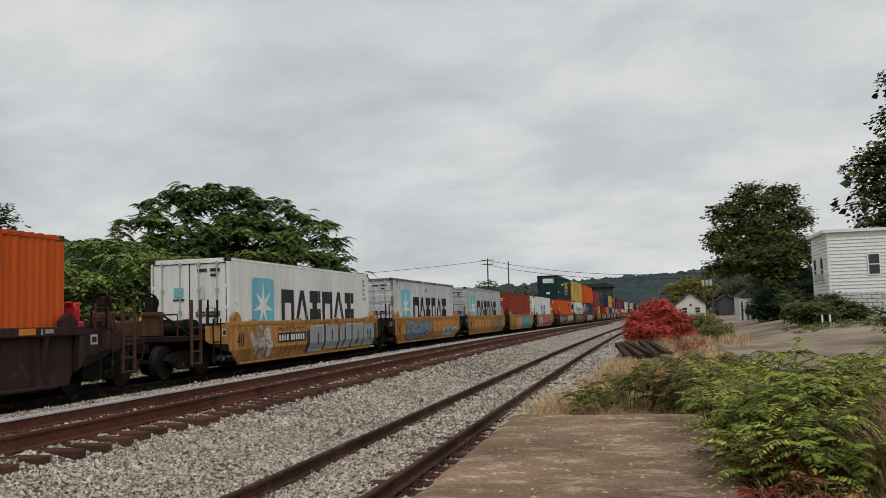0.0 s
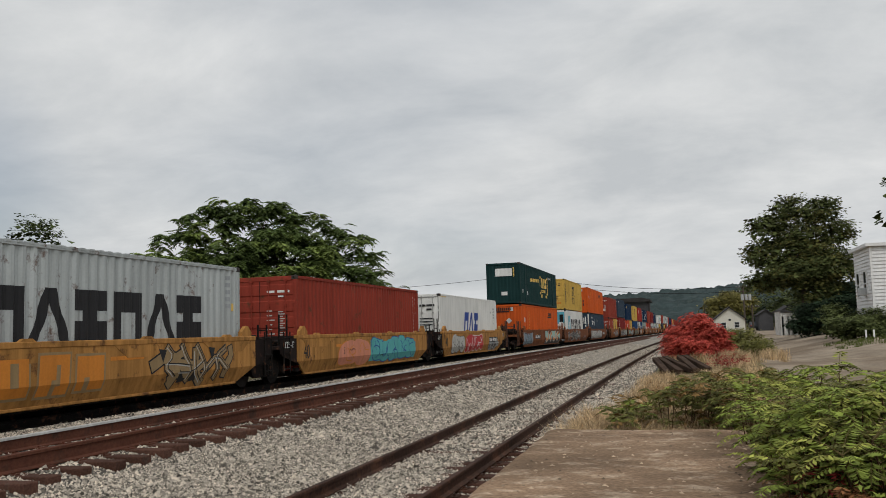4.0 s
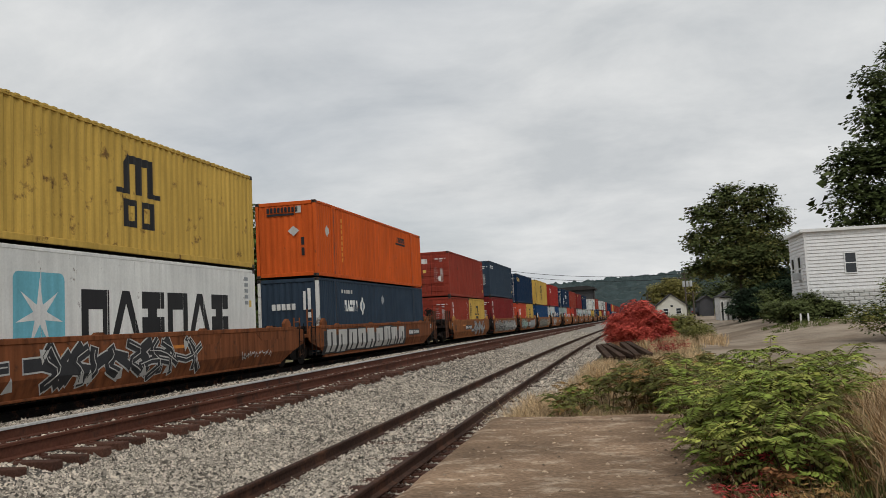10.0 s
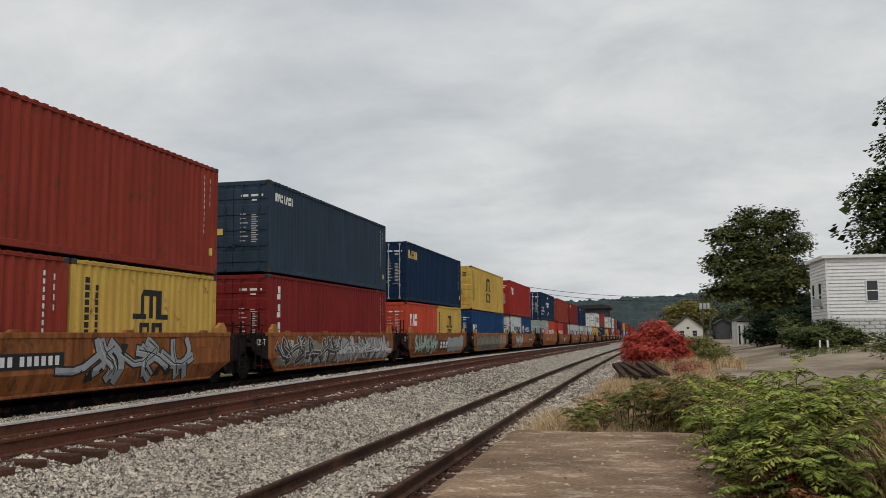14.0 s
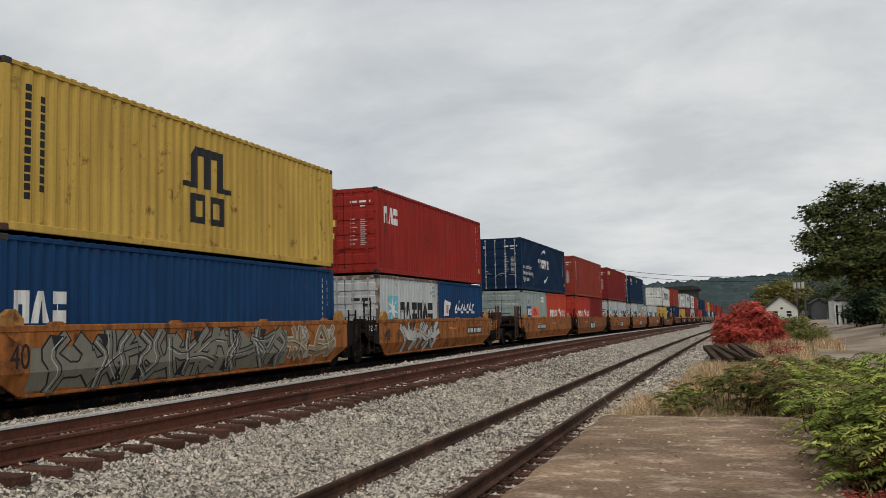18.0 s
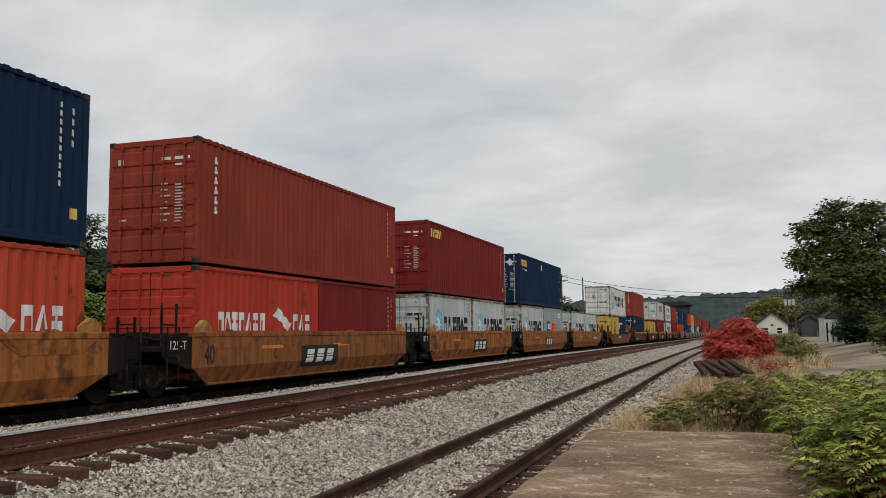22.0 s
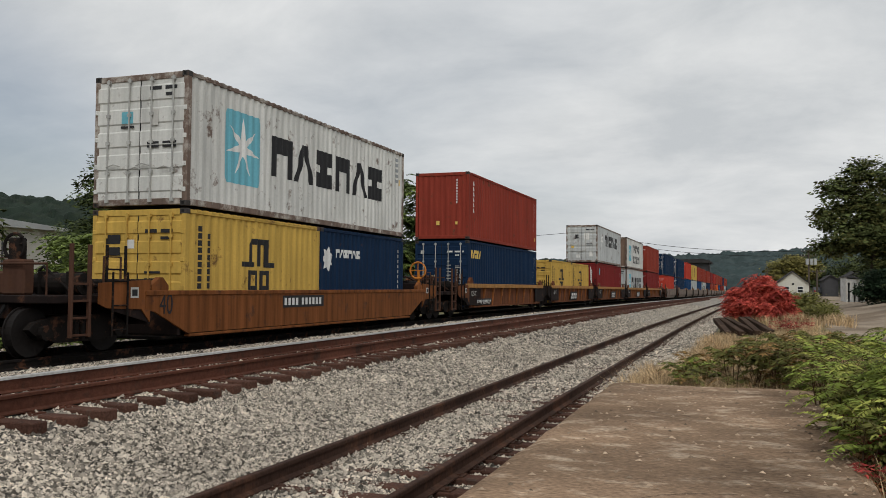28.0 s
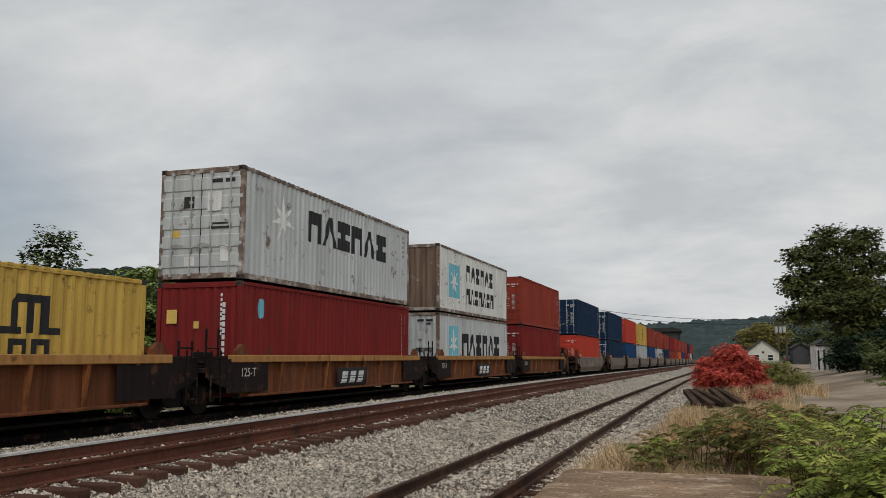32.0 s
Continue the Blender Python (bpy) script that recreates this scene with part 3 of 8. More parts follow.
class Marks:
    """Painted shapes on the near wall of a container: polygons in (y, z) that follow the wall. Each shape is a part; tiny ones go together."""

    def __init__(self, wall, L, breaks):
        self.wall, self.L, self.breaks, self.groups, self.small = wall, L, breaks, [], None
        self.tuck = False

    def group(self, name="painted_mark", kind=""):
        self.groups.append((name, kind, MB(), []))
        return self.groups[-1]

    def tiny(self):
        if self.small is None:
            self.small = self.group("small_mark", "stuff")
        return self.small

    def poly(self, pts, col, lift=0.004, g=None):
        ys, zs = [p[0] for p in pts], [p[1] for p in pts]
        if g is None:
            g = self.group() if (max(ys) - min(ys)) * (max(zs) - min(zs)) > 0.09 else self.tiny()
        if col not in g[3]:
            g[3].append(col)
        mi = g[3].index(col)
        if self.tuck and min(zs) < CREASE - 0.01 and max(zs) > CREASE + 0.01:
            turned = [(p[1], p[0]) for p in pts]
            for lo, hi in ((min(zs), CREASE), (CREASE, max(zs))):
                c = clip_y(list(turned), lo, hi)
                if len(c) >= 3:
                    self.poly([(p[1], p[0]) for p in c], col, lift, g)
            return
        cuts = [min(ys)] + self.breaks(min(ys), max(ys)) + [max(ys)]
        for a, b in zip(cuts, cuts[1:]):
            c = clip_y(list(pts), a + 1e-6, b - 1e-6)
            if len(c) >= 3:
                g[2].add([(self.wall(p[0]) + lift, p[0], p[1]) for p in c], [tuple(range(len(c)))], mi)

    def rect(self, y0, y1, z0, z1, col, lift=0.004, g=None):
        self.poly([(y0, z0), (y1, z0), (y1, z1), (y0, z1)], col, lift, g)

    def panel(self, y0, y1, z0, z1, col, r=0.15):
        """A rectangle with rounded corners."""
        pts = []
        for cy, cz, a0 in ((y1 - r, z1 - r, 0), (y0 + r, z1 - r, 90), (y0 + r, z0 + r, 180), (y1 - r, z0 + r, 270)):
            pts += [(cy + r * math.cos(radians(a0 + k)), cz + r * math.sin(radians(a0 + k))) for k in (0, 30, 60, 90)]
        self.poly(pts, col)

    def stroke(self, pts, w, col, lift, g, smooth=2):
        """A thick bent line: one ribbon with shared corners, rising a little along its way."""
        pts = list(pts)
        for _ in range(smooth):
            q = [pts[0]]
            for a, b in zip(pts, pts[1:]):
                q += [(a[0] * 0.75 + b[0] * 0.25, a[1] * 0.75 + b[1] * 0.25), (a[0] * 0.25 + b[0] * 0.75, a[1] * 0.25 + b[1] * 0.75)]
            pts = q + [pts[-1]]
        a, b = pts[0], pts[1]
        n = math.hypot(b[0] - a[0], b[1] - a[1]) or 1
        pts[0] = (a[0] - (b[0] - a[0]) / n * w * 0.35, a[1] - (b[1] - a[1]) / n * w * 0.35)
        a, b = pts[-1], pts[-2]
        n = math.hypot(b[0] - a[0], b[1] - a[1]) or 1
        pts[-1] = (a[0] - (b[0] - a[0]) / n * w * 0.35, a[1] - (b[1] - a[1]) / n * w * 0.35)
        if self.tuck:
            q = [pts[0]]
            for a, b in zip(pts, pts[1:]):
                cut = [0.5] if math.hypot(b[0] - a[0], b[1] - a[1]) > 0.2 else []
                if (a[1] - CREASE) * (b[1] - CREASE) < 0:
                    cut = sorted(cut + [(CREASE - a[1]) / (b[1] - a[1])])
                q += [(a[0] + (b[0] - a[0]) * f, a[1] + (b[1] - a[1]) * f) for f in cut] + [b]
            pts = q
        m = len(pts)
        rows = [[], [], []]
        for k, p in enumerate(pts):
            a, b = pts[max(k - 1, 0)], pts[min(k + 1, m - 1)]
            n = math.hypot(b[0] - a[0], b[1] - a[1]) or 1
            ny, nz = -(b[1] - a[1]) / n * w / 2, (b[0] - a[0]) / n * w / 2
            x = self.wall(p[0]) + lift + 0.0022 * k / m
            f = (CREASE - (p[1] - nz)) / (2 * nz) if self.tuck and abs(nz) > 1e-4 else 0.5
            f = f if 0.05 < f < 0.95 else 0.5
            for r, t in zip(rows, (0.0, f, 1.0)):
                r.append((x, p[0] - ny + 2 * ny * t, p[1] - nz + 2 * nz * t))
        if col not in g[3]:
            g[3].append(col)
        g[2].add(rows[0] + rows[1] + rows[2], [(o + k, o + k + 1, o + m + k + 1, o + m + k) for o in (0, m) for k in range(m - 1)], g[3].index(col))

    def word(self, y0, z0, h, n, col, w=0.62, thick=0.2, lean=0.0, lift=0.004):
        """A row of n plain upright shapes of height h, standing for a brand's lettering."""
        st = h * (w + 0.16)
        for i in range(n):
            a, b, t = y0 + i * st, y0 + i * st + h * w, h * thick

            g = self.group("painted_shape") if h > 0.3 else self.tiny()

            def q(pts):
                self.poly([(p + lean * r, z0 + r) for p, r in pts], col, lift, g)
            k, c = i % 3, (a + b) / 2
            if k == 0:
                q([(a, 0), (a + t, 0), (a + t, h * 0.58), (a + t, h), (a, h)])
                q([(b - t, 0), (b, 0), (b, h), (b - t, h), (b - t, h * 0.58)])
                q([(a + t, h * 0.58), (b - t, h * 0.58), (b - t, h), (a + t, h)])
            elif k == 1:
                q([(a - t * 0.2, 0), (a + t * 0.8, 0), (c, h * 0.72), (c, h), (c - t * 0.6, h)])
                q([(b - t * 0.8, 0), (b + t * 0.2, 0), (c + t * 0.6, h), (c, h), (c, h * 0.72)])
            else:
                q([(a, 0), (b, 0), (b, h * 0.4), (a, h * 0.4)])
                q([(a, h * 0.6), (b, h * 0.6), (b, h), (a, h)])
                q([(a + t, h * 0.4), (b - t * 1.4, h * 0.4), (b - t * 1.4, h * 0.6), (a + t, h * 0.6)])

    def column(self, y0, z1, n, col, s=0.13, gap=0.06, wd=None):
        """A column of small plain bars standing for writing that runs down the wall."""
        for i in range(n):
            z = z1 - i * (s + gap)
            self.rect(y0, y0 + (wd or s * 0.8), z - s, z, col, 0.004, self.tiny())

    def star(self, yc, zc, r, col, lift=0.007, n=7):
        pts = []
        for i in range(2 * n):
            a = math.pi * i / n
            rr = r if i % 2 == 0 else r * 0.28
            pts.append((yc + rr * math.sin(a), zc + rr * math.cos(a)))
        g = self.group("painted_star")
        for i in range(n):
            p, q = pts[2 * i - 1], pts[2 * i + 1]
            self.poly([(yc, zc), p, pts[2 * i], q], col, lift, g)

    def finish(self, parent, name="painted_mark"):
        for nm, kind, mb, cols in self.groups:
            if self.tuck:
                mb.v = [(x - TUCK * max(0.0, CREASE - z), y, z) for x, y, z in mb.v]
            if mb.f:
                nm = nm if name == "painted_mark" else name
                ob = part(nm, mb.mesh(nm, [DECAL[c] for c in cols], True), None, parent)
                if kind:
                    tagged(ob, kind=kind)


def castings(ob, L, H, far=False):
    if far:
        mb = MB()
        for y in (-L / 2 + 0.084, L / 2 - 0.084):
            for x in (-BW + 0.08, BW - 0.08):
                for z in (0.06, H - 0.06):
                    mb.cbox(x - 0.081, x + 0.081, y - 0.086, y + 0.086, z - 0.06, z + 0.06, 0.012)
        return tagged(part("corner_casting", mb, CAST, ob), kind="stuff")
    for y in (-L / 2, L / 2):
        for x in (-BW, BW):
            for z in (0, H - 0.118):
                mb = MB()
                x0, y0 = (x - 0.002 if x < 0 else x - 0.16), (y - 0.002 if y < 0 else y - 0.17)
                mb.cbox(x0, x0 + 0.162, y0, y0 + 0.172, z - 0.001, z + 0.12, 0.012)
                yy = y - 0.004 if y < 0 else y + 0.004
                mb.box(x0 + 0.05, x0 + 0.11, min(yy, y), max(yy, y), z + 0.03, z + 0.09, 1)
                part("corner_casting", mb, [CAST, GASKET], ob)


def door_end(ob, L, H, m, ribs, rods, flat=False):
    """Two hinged doors with lock rods on the end at -y."""
    y = -L / 2
    for s in (-1, 1):
        x0, x1 = (0.012, BW - 0.09) if s > 0 else (-BW + 0.09, -0.012)
        prof = [(y + 0.07, 0.16), (y + 0.02, 0.16)]
        hh = (H - 0.42) / ribs
        for i in range(0 if flat else ribs):
            z = 0.22 + i * hh
            prof += [(y + 0.02, z + 0.09), (y - 0.004, z + 0.12), (y - 0.004, z + hh - 0.08), (y + 0.02, z + hh - 0.05)]
        prof += [(y + 0.02, H - 0.14), (y + 0.07, H - 0.14)]
        mb = MB().prism(prof, 0, x0, x1)
        d = part("door", mb, m, ob)
        for k in range(2):
            xr = x0 + (x1 - x0) * (0.27 + 0.5 * k)
            mb = MB()
            mb.tube([(xr, y - 0.035, 0.10), (xr, y - 0.035, H - 0.09)], 0.019, 8)
            for z in (0.13, 0.75, 1.4, 2.0, H - 0.15):
                mb.box(xr - 0.045, xr + 0.045, y - 0.05, y - 0.003, z - 0.035, z + 0.035)
            zb = 0.88 if k == 0 else 0.80
            mb.tube([(xr, y - 0.06, zb), (xr + 0.2 * (1 if s < 0 else -1) * (1 if k == 0 else 1), y - 0.06, zb + 0.05), (xr + 0.36 * (1 if s < 0 else -1), y - 0.06, zb)], 0.014, 6)
            part("lock_rod", mb, rods, d)
        for z in (0.35, 0.9, 1.5, 2.1):
            xo = x1 + 0.02 if s > 0 else x0 - 0.02
            part("hinge", MB().cbox(xo - 0.05, xo + 0.05, y - 0.012, y + 0.03, z - 0.05, z + 0.05, 0.01), m, d)
    mb = MB()
    mb.box(-0.012, 0.012, y + 0.01, y + 0.05, 0.16, H - 0.14)
    if flat:
        for x in (-BW + 0.075, BW - 0.095):
            mb.box(x, x + 0.02, y - 0.004, y + 0.03, 0.16, H - 0.14)
        for z in (0.145, H - 0.155):
            mb.box(-BW + 0.09, BW - 0.09, y - 0.004, y + 0.03, z, z + 0.018)
    part("door_seal", mb, GASKET, ob)


def end_marks(ob, L, H, col, rows):
    """Small plain bars on the doors for numbers and plates that cannot be read or repeated."""
    mb = MB()
    y = -L / 2 - 0.012
    for x0, x1, z0, z1 in rows:
        mb.box(x0, x1, y, y + 0.006, z0, z1)
    tagged(part("small_mark", mb, DECAL[col], ob), kind="stuff")


def text(ob, body, size, col, m, squeeze=1.0, name="lettering"):
    cu = bpy.data.curves.new("lettering", "FONT")
    cu.body, cu.size, cu.align_x, cu.align_y, cu.extrude = body, size, "LEFT", "BOTTOM", 0.002
    tmp = bpy.data.objects.new("lettering", cu)
    scene.collection.objects.link(tmp)
    me = bpy.data.meshes.new_from_object(tmp.evaluated_get(bpy.context.evaluated_depsgraph_get()))
    bpy.data.objects.remove(tmp)
    me.materials.clear()
    me.materials.append(DECAL[col])
    o = new(name, me)
    o.parent = ob
    o.matrix_basis = m @ Matrix.Diagonal((squeeze, 1, 1, 1))
    return o


def side_pose(y, z, x=BW + 0.004):
    """Writing on the near wall: runs along +y, upright."""
    return Matrix.Translation((x, y, z)) @ Matrix(((0, 0, 1, 0), (1, 0, 0, 0), (0, 1, 0, 0), (0, 0, 0, 1)))


def end_pose(x, z, y):
    """Writing on the end at -y: runs along +x, upright."""
    return Matrix.Translation((x, y, z)) @ Matrix(((1, 0, 0, 0), (0, 0, -1, 0), (0, 1, 0, 0), (0, 0, 0, 1)))


def container(kind, col, label, marks=None, door="door", frame_col=None, ribs=5, far=False):
    """kind: c20, c40, c40h (corrugated steel), r40 (smooth refrigerated), d53 (domestic, exposed posts)."""
    L = {"c20": 6.058, "c40": 12.192, "c40h": 12.192, "r40": 12.192, "d53": 16.154}[kind]
    H = {"c20": 2.591, "c40": 2.591, "c40h": 2.896, "r40": 2.896, "d53": 2.896}[kind]
    m = MATS["paint_" + col]
    fm = MATS["paint_" + frame_col] if frame_col else m
    ob = new("shipping_container" if kind[0] != "r" else "refrigerated_container")
    tagged(ob, label, "container", "containers on the train")
    smooth = kind == "r40"
    p, d = (0.278, 0.034) if kind[0] == "c" else (0.20, 0.022)

    def wall(y):
        return BW - 0.008 if smooth else BW - 0.012 + corr(y, L, p, d)

    def breaks(a, b):
        return [] if smooth else corr_breaks(a, b, L, p)
    # walls
    for s in (-1, 1):
        mb = MB()
        ys = [-L / 2 + 0.15] + breaks(-L / 2 + 0.15, L / 2 - 0.15) + [L / 2 - 0.15]
        n = len(ys)
        mb.add([(s * wall(y), y, z) for z in (0.14, H - 0.09) for y in ys], [(i, i + 1, n + i + 1, n + i) for i in range(n - 1)])
        mb.box(min(s * (BW - 0.1), s * (BW - 0.06)), max(s * (BW - 0.1), s * (BW - 0.06)), -L / 2 + 0.1, L / 2 - 0.1, 0.1, H - 0.08)
        for k in range(1, 11 if smooth and s > 0 else 1):
            yy = -L / 2 + L * k / 11
            part("panel_seam", MB().box(BW - 0.01, BW - 0.004, yy - 0.012, yy + 0.012, 0.2, H - 0.12), m, ob)
        part("side_wall", mb, m, ob)
        mb = MB()
        xa, xb = (BW - 0.06, BW) if s > 0 else (-BW, -BW + 0.06)
        mb.cbox(xa, xb, -L / 2 + 0.16, L / 2 - 0.16, 0.02, 0.16, 0.01)
        part("bottom_rail", mb, fm, ob)
        mb = MB()
        mb.cbox(xa, xb, -L / 2 + 0.16, L / 2 - 0.16, H - 0.10, H - 0.015, 0.01)
        if not smooth:
            yy = -L / 2 + 0.4
            while yy < L / 2 - 0.3:
                mb.box(xa - 0.01 if s < 0 else xa, xb + 0.008 if s > 0 else xb, yy, yy + 0.13, H - 0.05, H - 0.004)
                yy += 0.278 * 1.0
        part("top_rail", mb, fm, ob)
        for y in (-L / 2, L / 2):
            mb = MB()
            ya = y + 0.004 if y < 0 else y - 0.15
            mb.cbox(xa - (0.06 if s > 0 else 0), xb + (0.06 if s < 0 else 0), ya, ya + 0.146, 0.11, H - 0.11, 0.012)
            part("corner_post", mb, MATS["paint_white"] if kind == "d53" and col == "slate" and y < 0 else fm, ob)
    if kind == "d53":
        for y in (-6.096, 6.096):
            for s in (-1, 1):
                for q in (-0.21, 0.04):
                    mb = MB()
                    mb.cbox(min(s * (BW - 0.05), s * (BW + 0.012)), max(s * (BW - 0.05), s * (BW + 0.012)), y + q, y + q + 0.17, 0.05, H - 0.02, 0.012)
                    part("lifting_post", mb, fm, ob)
                mb = MB()
                mb.box(min(s * (BW - 0.05), s * (BW - 0.004)), max(s * (BW - 0.05), s * (BW - 0.004)), y - 0.04, y + 0.04, 0.05, H - 0.02)
                part("post_groove", mb, CAST, ob)
    mb = MB()
    mb.cbox(-BW + 0.05, BW - 0.05, -L / 2 + 0.03, L / 2 - 0.03, H - 0.06, H - 0.012, 0.012)
    part("roof", mb, m, ob)
    mb = MB()
    mb.box(-BW + 0.06, BW - 0.06, -L / 2 + 0.08, L / 2 - 0.08, 0.04, 0.15)
    part("floor_frame", mb, CAST, ob)
    # ends
    for y, doors in ((-L / 2, door == "door"), (L / 2, False)):
        s = -1 if y < 0 else 1
        for z0, z1, nm in ((0.03, 0.17, "end_sill"), (H - 0.15, H - 0.012, "end_header")):
            part(nm, MB().cbox(-BW + 0.15, BW - 0.15, min(y, y - s * 0.1), max(y, y - s * 0.1), z0, z1, 0.012), fm, ob)
        if doors:
            door_end(ob, L, H, m, ribs, ROD if col in ("grey", "silver", "white", "reefer", "navy") else m, smooth)
        elif y < 0 and door == "machine":
            machine_end(ob, L, H)
        else:
            mb = MB()
            n = 17
            xs = [-BW + 0.15 + i * (2 * BW - 0.3) / (2 * n) for i in range(2 * n + 1)]
            yy = [y - s * (0.02 if (i // 1) % 4 < 2 else 0.05) for i in range(2 * n + 1)]
            mb.add([(x, v, z) for z in (0.15, H - 0.13) for x, v in zip(xs, yy)], [(i, i + 1, 2 * n + 2 + i, 2 * n + 1 + i) for i in range(2 * n)])
            mb.box(-BW + 0.12, BW - 0.12, min(y - s * 0.06, y - s * 0.1), max(y - s * 0.06, y - s * 0.1), 0.14, H - 0.12)
            part("end_wall", mb, MATS["paint_rusty_end"] if marks is m_two_lines else m, ob)
    castings(ob, L, H, far)
    if marks:
        mk = Marks(wall, L, breaks)
        mk.end = door
        marks(mk, ob, L, H)
        mk.finish(ob)
    ob["h"] = H
    return ob


def machine_end(ob, L, H):
    """Pale blue cooling machine in the end at -y of a refrigerated container."""
    y = -L / 2
    TEAL = mat("paint_machine_blue", (0.11, 0.40, 0.52), 0.5, 0, 0.15, 0.1, 0.05, 1, DIRT, 0.4, 0.2)
    mb = MB()
    mb.cbox(-BW + 0.18, BW - 0.18, y + 0.01, y + 0.12, 0.2, H - 0.18, 0.02)
    part("end_panel", mb, MATS["paint_reefer"], ob)
    mb = MB()
    mb.cbox(-1.06, 1.06, y - 0.05, y + 0.1, 1.72, 2.72, 0.03)
    mb.cbox(-0.98, 0.6, y - 0.08, y + 0.02, 1.62, 1.98, 0.03)
    mb.cbox(-0.9, 0.5, y - 0.06, y + 0.02, 2.06, 2.62, 0.02)
    mach = part("cooling_unit", mb, TEAL, ob, "pale blue refrigeration machine")
    for x0 in (-0.85, -0.1):
        mb = MB()
        for i in range(6):
            mb.box(x0, x0 + 0.5, y - 0.075, y - 0.05, 2.10 + i * 0.08, 2.13 + i * 0.08)
        part("fan_grille", mb, GASKET, mach)
    mb = MB()
    mb.cbox(0.62, 0.98, y - 0.06, y - 0.02, 1.62, 2.5, 0.02)
    mb.box(0.3, 0.95, y - 0.062, y - 0.05, 1.5, 1.78, 1)
    part("control_box", mb, [GASKET, DECAL["white"]], mach)
    mb = MB()
    for x in (-0.8, -0.55, 0.75):
        mb.tube([(x, y - 0.03, 0.4), (x, y - 0.05, 1.45)], 0.03, 6)
    part("coolant_pipe", mb, ROD, mach)


# ---- railway cars ----
def truck(ob, y):
    """A four-wheel bogie with cast side frames."""
    t = part("bogie", MB().cbox(-0.9, 0.9, y - 0.2, y + 0.2, 0.45, 0.72, 0.03).cbox(-0.4, 0.4, y - 0.35, y + 0.35, 0.6, 0.85, 0.03), IRON, ob)
    for s in (-1, 1):
        x = s * 1.02
        mb = MB()
        poly = [(y - 1.2, 0.5), (y - 1.05, 0.62), (y - 0.5, 0.72), (y + 0.5, 0.72), (y + 1.05, 0.62), (y + 1.2, 0.5), (y + 1.05, 0.4), (y + 0.55, 0.25), (y - 0.55, 0.25), (y - 1.05, 0.4)]
        mb.prism(poly, 0, x - 0.07, x + 0.07)
        for yy in (y - 0.889, y + 0.889):
            mb.tube([(x - 0.1, yy, 0.44), (x + 0.16 * s + 0.0, yy, 0.44)], 0.13, 12)
        for q in (-0.16, 0.0, 0.16):
            mb.tube([(x + 0.09 * s, y + q, 0.3), (x + 0.09 * s, y + q, 0.6)], 0.055, 8)
        part("side_frame", mb, IRON, t)
    for yy in (y - 0.889, y + 0.889):
        for s in (-1, 1):
            mb = MB()
            x = s * 0.75
            mb.tube([(x - 0.07, yy, 0.44), (x + 0.07, yy, 0.44)], 0.42, 24)
            mb.tube([(x - s * 0.10, yy, 0.44), (x - s * 0.07, yy, 0.44)], 0.45, 24)
            part("wheel", mb, WHEEL, t)
        mb = MB()
        mb.tube([(-0.95, yy, 0.44), (0.95, yy, 0.44)], 0.08, 10)
        part("axle", mb, IRON, t)


def ladder(ob, x, y0, y1, z0, z1, m):
    mb = MB()
    for y in (y0, y1):
        mb.tube([(x, y, z0), (x, y, z1)], 0.02, 6)
    for i in range(3):
        z = z0 + (z1 - z0) * (0.1 + 0.38 * i)
        mb.tube([(x, y0, z), (x, y1, z)], 0.015, 6)
    part("ladder", mb, m, ob)


